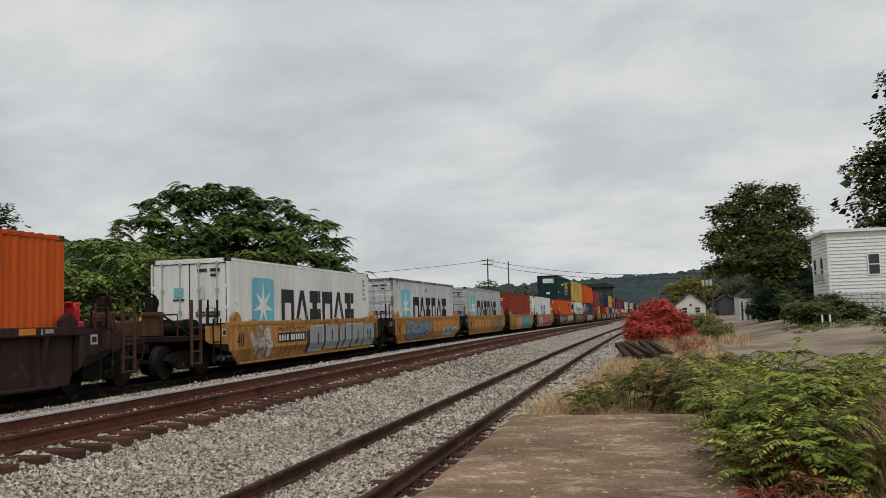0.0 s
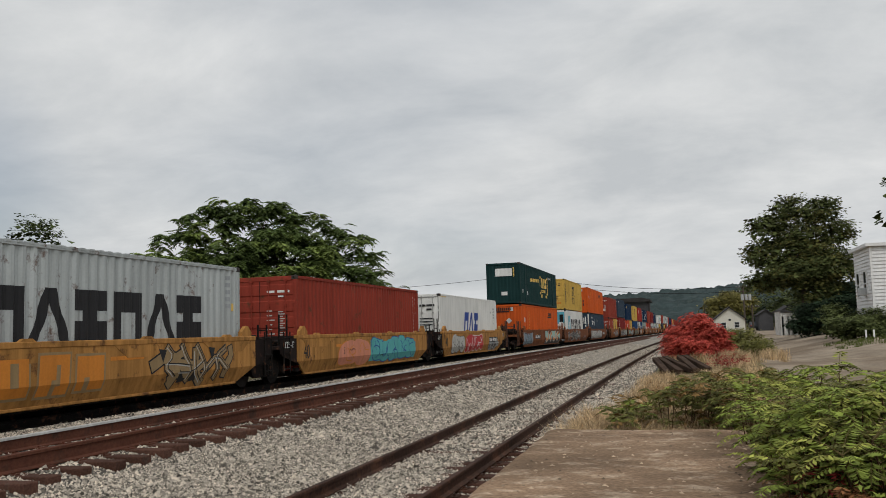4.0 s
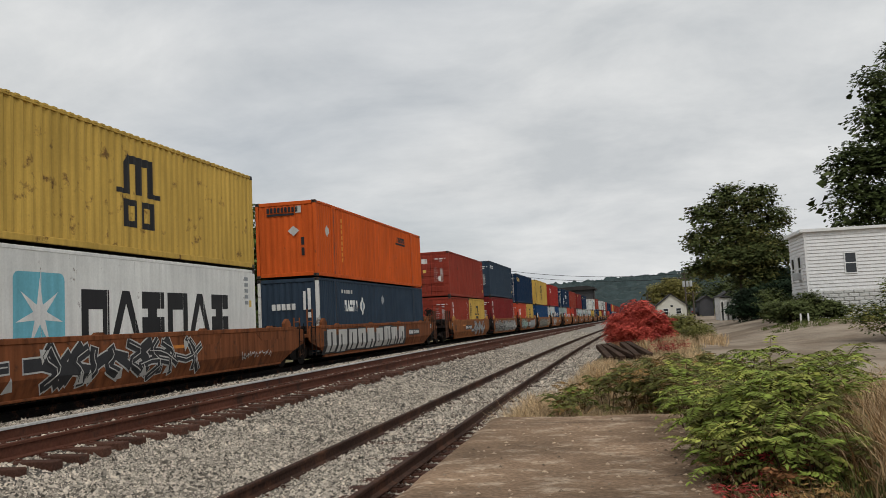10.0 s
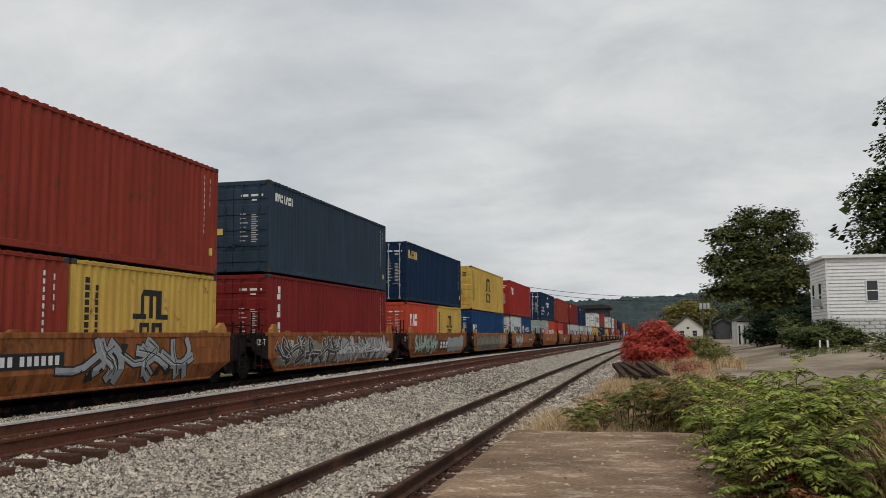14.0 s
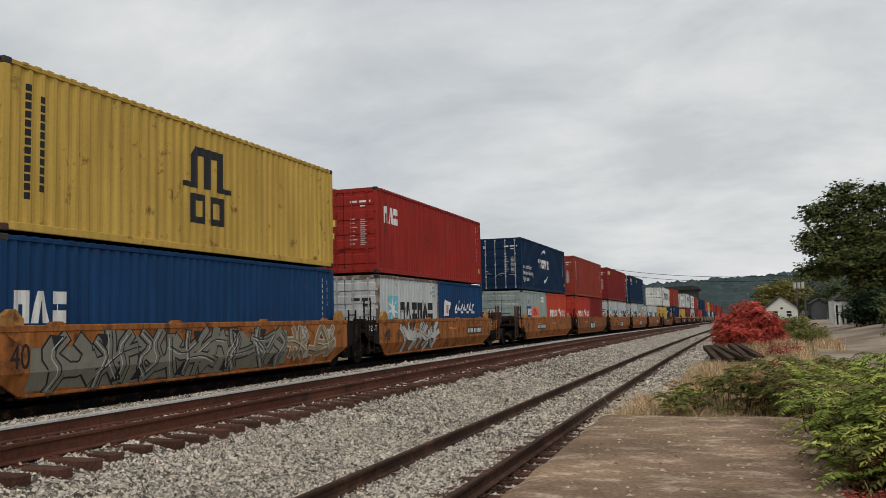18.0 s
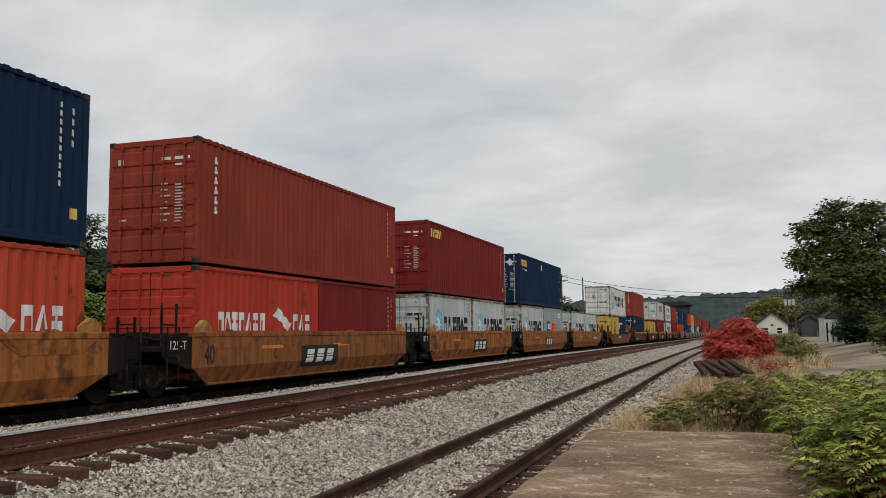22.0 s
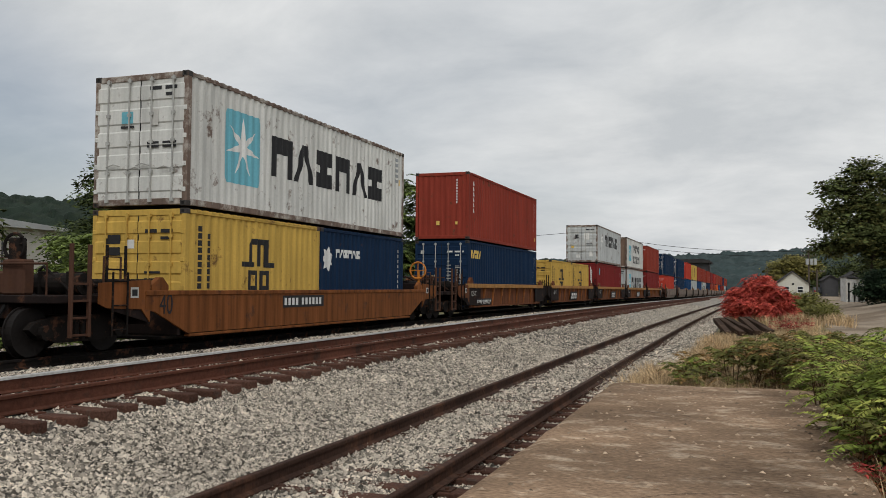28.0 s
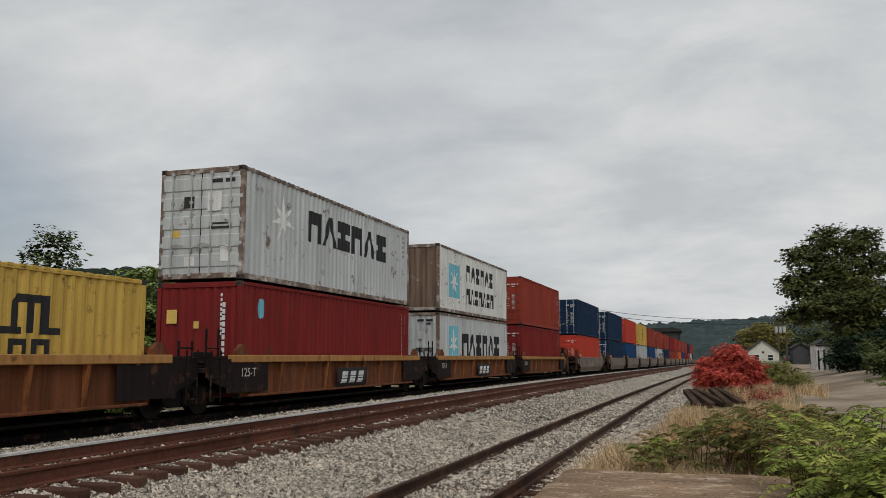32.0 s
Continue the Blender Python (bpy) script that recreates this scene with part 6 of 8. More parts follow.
# kind of car, middle at the clip's start, lower boxes, upper box, paint on the car's side
A, B = "y40", "b53"
TRAIN = [
    ("dark53", 6.9, [(D53, "orange", m_orange, "end")], None, None),
    (A, 28.0, [(R40, "reefer", m_maersk, "door")], None, ("gf", [(-0.9, 6.1, "grey", "dirty_white", 5, "charcoal", "block", 0.30, 1.26), (-4.9, -3.9, "dirty_white", "khaki", 2, None, "wild"), ("num", -3.4), ("tag", -3.2, -1.2, 0.5, "black"), ("tag", -3.4, -1.4, 1.18, "black")])),
    (A, 43.6, [(C40, "silver", m_maersk, "door")], None, ("gf", [(-4.7, -0.6, "slateblue", "black", 3, None), (0.2, 5.4, "orange", "khaki", 6, None, "block"), (2.6, 5.6, "mint", "black", 5, None, "wild", 0.34, 0.8)])),
    (A, 59.2, [(C40, "grey", m_maersk, "door")], None, ("gf", [(-4.6, 0.4, "orange", "khaki", 5, None, "block"), (1.8, 5.0, "khaki", "black", 4, None, "wild")])),
    (A, 74.8, [(C40, "rust_red", wh, "door")], None, ("gf", [(-3.2, -0.6, "salmon", "orange", 2, None), (-0.2, 4.6, "teal", "royal", 5, "teal")])),
    (A, 90.4, [(R40, "reefer", m_dal, "door")], None, ("gf", [(-4.9, -2.6, "dirty_white", "black", 3, None), (-2.2, 1.4, "red", "white", 5, None), ("num", 3.0), (2.9, 5.1, "grey", "black", 4, None, "wild", 0.26, 0.70)])),
    (B, 112.5, [(D53, "orange", m_orange, "end")], (D53, "teal_black", m_csx, "end"), ("gf", [(-8.4, -5.4, "slateblue", "charcoal", 3, "grey", "block"), ("num", -4.2), ("tone", 0.2)])),
    (B, 131.8, [(R40, "reefer", m_maersk, "machine")], (C40, "yellow", m_yellow, "door"), ("gf", [(-6.0, 2.2, "charcoal", "dirty_white", 8, None, "wild"), ("tag", 4.6, 6.6, 0.6, "dirty_white")])),
    (B, 151.5, [(D53, "slate", m_umax, "end")], (D53, "orange", m_orange, "end"), ("gf", [(-8.0, 3.2, "dirty_white", "charcoal", 9, "charcoal", "block", 0.28, 1.3), ("num", 4.0)])),
    (A, 173.0, [(C20, "rust_red", box_marks("white", big=down_word(4, 0.34, "white")), "door"), (C20, "yellow", m_yellow_small, "end")], (C40, "rust_red", box_marks("white", big=red_plate), "door"), ("gf", [("num", -2.6), (0.0, 4.4, "grey", "black", 4, None, "wild")])),
    (A, 188.5, [(C40, "maroon", box_marks("white", big=down_word(3, 0.48, "white")), "door")], (C40, "slate", box_marks("white", big=corner_word(7, 0.26, "white", 0.5, 0.5)), "door"), ("gf", [(-5.6, -1.0, "charcoal", "dirty_white", 5, "olive_grey", "wild"), (-0.8, 5.6, "dirty_white", "charcoal", 7, "grey", "wild")])),
    (A, 204.1, [(C20, "coral", box_marks("white", big=cai), "door"), (C20, "yellow", m_yellow_small, "end")], (C40, "navy", box_marks("white", big=corner_word(5, 0.40, "gold", 0.48, 0.62)), "door"), ("gf", [(-5.3, -1.4, "mint", "charcoal", 5, None, "wild"), ("brand", -0.6), (1.6, 5.4, "grey", "grey", 3, None)])),
    (A, 219.6, [("c40", "blue", box_marks("white", big=corner_word(3, 0.55, "white", 0.3, 1.25)), "door")], (C40, "yellow", m_yellow, "door"), ("gf", [(-5.4, 2.6, "olive_grey", "black", 10, "olive_grey", "wild", 0.26, 1.28), (3.0, 5.4, "khaki", "dirty_white", 3, None, "wild")])),
    (A, 235.1, [(C20, "silver", m_maersk20, "door"), (C20, "blue", scrawl, "end")], (C40, "red", box_marks("white", big=cai), "door"), ("gf", [(-4.6, -0.8, "dirty_white", "charcoal", 4, None, "wild", 0.28, 1.32), ("num", 3.0)])),
    (A, 255.1, [(C20, "sage", m_two_box, "door"), (C20, "coral", hamburg, "end")], (C40, "navy", box_marks("white", big=cma), "door"), ("gf", [("num", -3.6)])),
    (A, 270.8, [(C20, "scarlet", hamburg, "door"), (C20, "maroon", box_marks("white"), "end")], (C40, "rust_red", box_marks("white", big=down_word(6, 0.2, "white")), "door"), ("gf", [("brand", -1.5)])),
    (A, 286.5, [(C20, "silver", m_maersk20, "door"), (C20, "silver", m_maersk20, "end")], (C40, "maroon", box_marks("white", big=corner_word(5, 0.34, "gold", 0.5, 0.5)), "door"), ("gf", [("brand", -0.6)])),
    (A, 302.3, [(C20, "silver", m_maersk20, "door"), (C20, "sage", m_two_box, "end")], (C40, "navy", box_marks("white", big=end_diamonds), "door"), ("gf", [("brand", -0.6)])),
    (A, 318.1, [(C20, "silver", m_maersk20, "door"), (C20, "silver", m_maersk20, "end")], None, ("gf", [("num", 2.6)])),
    ("one48", 339.0, [(C20, "yellow", m_yellow_small, "door"), (C20, "navy", cronos, "end")], (C40, "white", m_maersk, "door"), ("gf", [("num", -2.4)])),
    ("rib40", 358.5, [(C40, "navy", box_marks("white", big=corner_word(5, 0.36, "gold", 0.48, 0.6)), "door")], (C40, "rust_red", box_marks("white", big=down_word(6, 0.2, "white")), "end"), ("gf", [("num", -5.6)])),
    ("rib40", 374.4, [(C20, "yellow", m_yellow_small, "door"), (C20, "yellow", m_yellow_small, "end")], None, ("gf", [("brand", -1.5)])),
    ("rib40", 390.3, [(C40, "maroon", box_marks("white", big=spot_circle), "end")], (C40, "silver", m_maersk_faded, "door"), ("gf", [("brand", -0.8)])),
    ("rib40", 406.2, [(C40, "silver", m_maersk, "end")], (C40, "white", m_two_lines, "end"), ("gf", [("brand", -0.8)])),
    ("rib40", 422.0, [(C40, "maroon", wh, "door")], (C40, "rust_red", wh, "door"), None),
]
# the tail that stays far off: colours of lower and upper boxes
TAIL = [(442.5, "scarlet", "navy"), (461.5, "navy", "navy"), (477.2, "blue", "scarlet"), (492.9, "grey", "yellow"), (508.6, "blue", "rust_red"), (524.3, "silver", "rust_red"), (543.5, "navy", "rust_red"), (559.2, "rust_red", "maroon"),
        (574.9, "rust_red", "red"), (590.6, "orange", "rust_red"), (606.3, "blue", "rust_red"), (625.5, "maroon", "rust_red"), (641.2, "rust_red", "navy"), (656.9, "grey", "rust_red"), (672.6, "navy", "rust_red")]
for u_, lo_, up_ in TAIL:
    TRAIN.append((A if u_ > 450 else "y40", u_, [(C40, lo_, wh if lo_ not in ("white", "silver") else m_maersk, "door")], (C40, up_, wh if up_ not in ("white", "silver", "yellow") else (m_yellow if up_ == "yellow" else m_maersk), "door"), None))

CAR_WORDS = {"y40": "rusty yellow well of an articulated container car", "b53": "rust-brown long well of an articulated container car", "rib40": "brown ribbed well of an articulated container car with a yellow rim",
             "one48": "rusty orange single well car with sloping ends", "dark53": "dark brown ribbed long well car"}
RUSTY = {"white": "rusty_white", "silver": "rusty_white"}
RIDERS = []
for i_, (ck, u_, lower, upper, art) in enumerate(TRAIN):
    half = {"y40": 6.5, "b53": 8.55, "rib40": 6.75, "one48": 7.6, "dark53": 8.4}
    last = i_ + 1 == len(TRAIN) or TRAIN[i_ + 1][1] - half[TRAIN[i_ + 1][0]] - u_ - half[ck] > 4.5
    first = i_ == 0 or u_ - half[ck] - TRAIN[i_ - 1][1] - half[TRAIN[i_ - 1][0]] > 4.5
    sprayed = bool(art) and any(len(a) > 2 for a in art[1])
    car = well_car(ck, CAR_WORDS[ck] + (" covered in sprayed graffiti" if sprayed else ""), last, "53" if ck == "b53" else ("40" if ck in ("y40", "one48") else "125-T"), first, i_)
    RIDERS.append((car, u_, 0.0, 0.0))
    if art:
        for k_, a_ in enumerate(art[1]):
            if a_[0] == "brand":
                brand_plate(car, a_[1])
            elif a_[0] == "tone":
                two_tone(car, a_[1], 7.7)
            elif a_[0] == "tag":
                scribble(car, *a_[1:], i_ * 3 + k_)
            elif a_[0] == "num":
                plate(car, a_[1], z=0.46 if ck == "rib40" else 0.72)
            else:
                graffiti(car, a_[0], a_[1], a_[2], a_[3], a_[4], i_ * 7 + k_, *(a_[7:9] if len(a_) > 7 else (0.34, 1.22)), back=a_[5], style=a_[6] if len(a_) > 6 else "bubble")
    if ck in ("y40", "b53") and u_ < 330:
        s_ = Sheet()
        for y_ in (-3.6, 0.5):
            s_.rect(y_, y_ + 1.1, 0.98, 1.06, "orange", 0.0015)
        s_.finish(car, "reflector")
    z_ = 0.345 if ck == "rib40" else 0.31
    for j_, (k_, c_, mk_, dr_) in enumerate(lower):
        off = 0.0 if len(lower) == 1 else (-3.067 if j_ == 0 else 3.067)
        RIDERS.append((container(k_, c_, lab(k_, c_, ", low in the well"), mk_, dr_, RUSTY.get(c_), far=u_ > 440), u_ + off, z_, 0.0))
    if upper:
        k_, c_, mk_, dr_ = upper
        h_ = {"c20": 2.591, "c40": 2.591}.get(lower[0][0], 2.896)
        RIDERS.append((container(k_, c_, lab(k_, c_, ", stacked on another"), mk_, dr_, RUSTY.get(c_), far=u_ > 440), u_, z_ + h_ + 0.05, 0.0))

SPEED_T = [0, 4, 8, 12, 16, 20, 24, 28, 30, 32]
SPEED_V = [11.2, 11.23, 11.43, 11.21, 11.18, 11.38, 11.55, 11.67, 11.6, 11.58]


def run(t):
    """Metres that the train has gone at t seconds."""
    s = 0.0
    for a, b, va, vb in zip(SPEED_T, SPEED_T[1:], SPEED_V, SPEED_V[1:]):
        if t <= a:
            break
        d = min(t, b) - a
        s += va * d + (vb - va) / (b - a) * d * d / 2
    return s


def on_track(y, dz):
    slope = (bend(y + 1) - bend(y - 1)) / 2
    tilt = (fall(y + 1) - fall(y - 1)) / 2
    return pose(X_TRAIN + bend(y), y, Z_TRAIN + fall(y) + dz, math.degrees(math.atan(tilt)), 0, -math.degrees(math.atan(slope)))


def motions():
    times = [2.0 * i for i in range(17)]
    for ob, u, dz, _ in RIDERS:
        walk(ob, [(t, on_track(u - run(t), dz)) for t in times])

# ---- plants ----
LEAF = {k: mat("leaf_" + k, c, 0.75, 0, 0.25, 0.1, 0, 1.0, None, 0, 0, island=0.5) for k, c in {
    "sumac": (0.205, 0.255, 0.048), "sumac_pale": (0.295, 0.31, 0.068), "sumac_dark": (0.115, 0.115, 0.030), "bronze": (0.235, 0.14, 0.05), "ailanthus": (0.084, 0.120, 0.034), "lime": (0.155, 0.205, 0.052), "oak": (0.088, 0.106, 0.036), "dark": (0.020, 0.036, 0.018),
    "maple": (0.066, 0.086, 0.028), "red": (0.60, 0.105, 0.075), "crimson": (0.33, 0.050, 0.042), "brown": (0.19, 0.085, 0.035), "olive": (0.15, 0.145, 0.04), "straw": (0.53, 0.385, 0.225), "ochre": (0.30, 0.175, 0.082),
    "walnut": (0.125, 0.122, 0.038), "grass": (0.095, 0.115, 0.03), "gold": (0.21, 0.185, 0.055)}.items()}
STALK = mat("leaf_stalk", (0.13, 0.10, 0.04), 0.8)
BARK = mat("grey_bark", (0.085, 0.068, 0.052), 0.95, 0, 0.3, 0.25, 0.8, 2.0)
STEM = mat("brown_stem", (0.10, 0.06, 0.035), 0.9, 0, 0.2, 0.2, 0.2)


def leaf_mesh(name, C, U, Wd, m):
    """Leaves as folded diamonds: C bases, U along (with length), Wd across (half width)."""
    n = len(C)
    up = np.cross(U, Wd)
    up /= np.linalg.norm(up, axis=1, keepdims=True) + 1e-9
    fold = up * np.linalg.norm(Wd, axis=1, keepdims=True) * 0.45
    V = np.stack([C, C + U * 0.45 + Wd + fold, C + U, C + U * 0.45 - Wd + fold], 1).reshape(-1, 3)
    k = np.arange(n)[:, None] * 4
    F = np.concatenate([k + np.array([[0, 1, 2]]), k + np.array([[0, 2, 3]])], 1).reshape(-1)
    return fast_mesh(name, V, F, 3, m)


def frond_arrays(rng, base, azim, length, rise, droop, pairs, leaflet, width):
    """One pinnate leaf: leaflets in pairs along an arching stalk."""
    t = np.linspace(0.16, 1.0, pairs)
    h = np.array([math.cos(azim), math.sin(azim), 0.0])
    side = np.array([-h[1], h[0], 0.0])
    P_ = base + np.outer(t * length, h) * (1 - 0.15 * t[:, None]) + np.outer(rise * length * t - droop * length * t * t, (0, 0, 1))
    dz = (rise - 2 * droop * t)[:, None] * np.array([[0, 0, 1.0]])
    tang = h + dz
    tang /= np.linalg.norm(tang, axis=1, keepdims=True)
    C, U, Wd = [], [], []
    size = leaflet * (1 - 0.45 * np.abs(2 * t - 0.9) ** 2)[:, None]
    for s in (-1, 1):
        d = s * side * 0.92 + tang * 0.38 + np.array([0, 0, -0.30]) + rng.normal(0, 0.07, (pairs, 3))
        d /= np.linalg.norm(d, axis=1, keepdims=True)
        C.append(P_)
        U.append(d * size)
        w = np.cross(d, np.array([0, 0, 1.0]) + rng.normal(0, 0.25, (pairs, 3)))
        w /= np.linalg.norm(w, axis=1, keepdims=True)
        Wd.append(w * size * width)
    C.append(P_[-1:])
    U.append(tang[-1:] * leaflet * 0.8)
    Wd.append(side[None] * leaflet * 0.8 * width)
    return np.concatenate(C), np.concatenate(U), np.concatenate(Wd), P_


def sumac(x, y, z, height, spread, stems, fronds, flen, m, label, seed, name="sumac_shrub", pairs=10, leaflet=0.125, category="shrub", droop=0.75):
    """A shrub of thin stems, each with a head of pinnate leaves."""
    rng = np.random.default_rng(seed)
    ob = tagged(new(name), label, category)
    mats = m if isinstance(m, (list, tuple)) else [m]
    part_stalks = MB()
    C, U, Wd = [[] for _ in mats], [[] for _ in mats], [[] for _ in mats]
    for s in range(stems):
        a, r = rng.uniform(0, 6.283), spread * math.sqrt(rng.uniform(0.02, 1))
        tip = np.array([x + r * math.cos(a), y + r * math.sin(a), z + height * rng.uniform(0.55, 0.92) * (1 - 0.25 * (r / max(spread, 0.1)) ** 2)])
        foot = np.array([x + 0.35 * r * math.cos(a), y + 0.35 * r * math.sin(a), z - 0.05])
        mid = (foot + tip) / 2 + rng.normal(0, 0.05, 3)
        mb = MB().tube([tuple(foot), tuple(mid), tuple(tip)], 0.008 + 0.004 * height, 6, 0.004)
        part("stem", mb, STEM, ob)
        for k in range(fronds):
            q = rng.uniform(0.42, 0.95) if k % 2 else 1.0
            b = foot + (tip - foot) * q
            c, u, w, pl = frond_arrays(rng, b, rng.uniform(0, 6.283), flen * rng.uniform(0.75, 1.15), rng.uniform(0.5, 1.05) * (0.6 + 0.5 * q), droop * rng.uniform(0.8, 1.2), pairs, leaflet, 0.20)
            j = int(rng.integers(0, len(mats)))
            C[j].append(c)
            U[j].append(u)
            Wd[j].append(w)
            pl = [tuple(b)] + [tuple(v) for v in pl[::3]]
            part_stalks.tube(pl, 0.0045, 4, 0.0015, 0, False)
    tagged(part("stalk", part_stalks, STALK, ob), kind="stuff")
    for j, lm in enumerate(mats):
        if C[j]:
            part("leaves", leaf_mesh("leaves", np.concatenate(C[j]), np.concatenate(U[j]), np.concatenate(Wd[j]), lm), None, ob)
    return ob


def tree(name, x, y, z, blobs, n, leaf, m, label, seed, trunk_r=0.25, trunk_h=None, width=0.45, frond=None, category="tree", lean=(0, 0), shell=0.55, rosette=9):
    """Tapered trunk, limbs to each mass of leaves, and a ragged crown: tufts of single leaves, or rosettes of pinnate fronds at the twigs' ends."""
    rng = np.random.default_rng(seed)
    ob = tagged(new(name), label, category)
    bl = np.array([(bx, by, bz, r, rz) for bx, by, bz, r, rz in blobs], float)
    top = bl[:, 2].max()
    th = trunk_h or top * 0.55
    part("trunk", MB().tube([(x, y, z - 0.2), (x + 0.04, y, z + th * 0.4), (x + lean[0], y + lean[1], z + th)], trunk_r, 10, trunk_r * 0.45), BARK, ob)
    for bx, by, bz, r, rz in blobs:
        s = (x + lean[0] * 0.6, y + lean[1] * 0.6, z + th * rng.uniform(0.55, 0.95))
        e = (x + bx, y + by, z + bz)
        mid = ((s[0] + e[0]) / 2 + rng.normal(0, 0.2), (s[1] + e[1]) / 2 + rng.normal(0, 0.2), (s[2] + e[2]) / 2 + 0.2)
        part("limb", MB().tube([s, mid, e], trunk_r * 0.42, 6, trunk_r * 0.1), BARK, ob)
    per = rosette if frond else 32
    tn = max(12, n // per)
    vol = (bl[:, 3] ** 2 * bl[:, 4]) ** 0.8
    pick = rng.choice(len(bl), tn, p=vol / vol.sum())
    d = rng.normal(0, 1, (tn, 3)) + np.array([0, 0, 0.25])
    d /= np.linalg.norm(d, axis=1, keepdims=True)
    rad = rng.uniform(shell, 1.0, tn) ** 0.6 * rng.lognormal(0, 0.08, tn) * (0.95 if frond else 0.84)
    tip = bl[pick, :3] + d * np.stack([bl[pick, 3], bl[pick, 3], bl[pick, 4]], 1) * rad[:, None] + np.array([x, y, z])
    mats = m if isinstance(m, list) else [m]
    if frond:
        C, U, Wd = [[] for _ in mats], [[] for _ in mats], [[] for _ in mats]
        for k in range(tn):
            a0, j = rng.uniform(0, 6.283), int(rng.integers(0, len(mats)))
            for q in range(per):
                a_, b_, w_, _ = frond_arrays(rng, tip[k] + rng.normal(0, 0.06, 3), a0 + q * 6.283 / per + rng.normal(0, 0.25), frond * rng.uniform(0.65, 1.2), rng.uniform(0.0, 0.65), rng.uniform(0.45, 0.8), 7, leaf, 0.26)
                C[j].append(a_)
                U[j].append(b_)
                Wd[j].append(w_)
        for j, lm in enumerate(mats):
            if C[j]:
                part("crown", leaf_mesh("crown", np.concatenate(C[j]), np.concatenate(U[j]), np.concatenate(Wd[j]), lm), None, ob)
        return ob
    # each tuft is a flat dome of drooping leaves
    k = np.repeat(np.arange(tn), per)
    n = len(k)
    size = leaf * rng.lognormal(0, 0.28, tn)[k]
    off = np.clip(rng.normal(0, 1, (n, 3)), -1.5, 1.5) * np.array([1.6, 1.6, 0.8]) * size[:, None]
    c = tip[k] + off
    up = np.array([0, 0, 1.0]) + d[k] * 0.55 + rng.normal(0, 0.22, (n, 3))
    up /= np.linalg.norm(up, axis=1, keepdims=True)
    u = off * np.array([1, 1, 0.3]) + rng.normal(0, 0.8, (n, 3)) * leaf + np.array([0, 0, -0.4]) * leaf
    u -= up * (u * up).sum(1, keepdims=True) * 0.8
    u /= np.linalg.norm(u, axis=1, keepdims=True)
    w = np.cross(u, up)
    w /= np.linalg.norm(w, axis=1, keepdims=True) + 1e-9
    sz = (size * rng.lognormal(0, 0.2, n))[:, None]
    mi = rng.integers(0, len(mats), tn)[k]
    for j, lm in enumerate(mats):
        if (mi == j).any():
            part("crown", leaf_mesh("crown", c[mi == j], (u * sz)[mi == j], (w * sz * width)[mi == j], lm), None, ob)
    return ob


def blades(name, label, m, patches, seed, height, width=0.012, lean=0.5):
    """Grass as single bent blades: patches (x0, x1, y0, y1, count, height factor)."""
    rng = np.random.default_rng(seed)
    V, F, o = [], [], 0
    for x0, x1, y0, y1, n, hf in patches:
        # tufts rather than an even lawn
        tn = max(6, n // 26)
        tx, ty = rng.uniform(x0, x1, tn), rng.uniform(y0, y1, tn)
        k = rng.integers(0, tn, n)
        x, y = tx[k] + rng.normal(0, 0.11, n), ty[k] + rng.normal(0, 0.11, n)
        z = np.array([ground_z(a, b) for a, b in zip(x, y)]) - 0.03
        h = np.minimum(height * hf * rng.lognormal(0, 0.32, n) * (0.6 + 0.7 * rng.uniform(0, 1, tn)[k]), height * hf * 1.4)
        a = rng.uniform(0, 6.283, n)
        l = h * lean * rng.uniform(0.1, 1.0, n)
        dx, dy = np.cos(a), np.sin(a)
        w = width * rng.uniform(0.6, 1.5, n)
        p0 = np.stack([x, y, z], 1)
        s = np.stack([-dy * w, dx * w, np.zeros(n)], 1)
        p1 = p0 + np.stack([dx * l * 0.35, dy * l * 0.35, h * 0.6], 1)
        p2 = p0 + np.stack([dx * l, dy * l, h * rng.uniform(0.8, 1.0, n)], 1)
        V.append(np.stack([p0 - s, p0 + s, p1 + s * 0.7, p1 - s * 0.7, p2], 1).reshape(-1, 3))
        b = np.arange(n)[:, None] * 5 + o
        F.append(np.concatenate([b + np.array([[0, 1, 2]]), b + np.array([[0, 2, 3]]), b + np.array([[3, 2, 4]])], 1).reshape(-1))
        o += n * 5
    return tagged(new(name, fast_mesh(name, np.concatenate(V), np.concatenate(F), 3, m)), label, "grass", kind="stuff")


def gz(x, y):
    return ground_z(x, y)


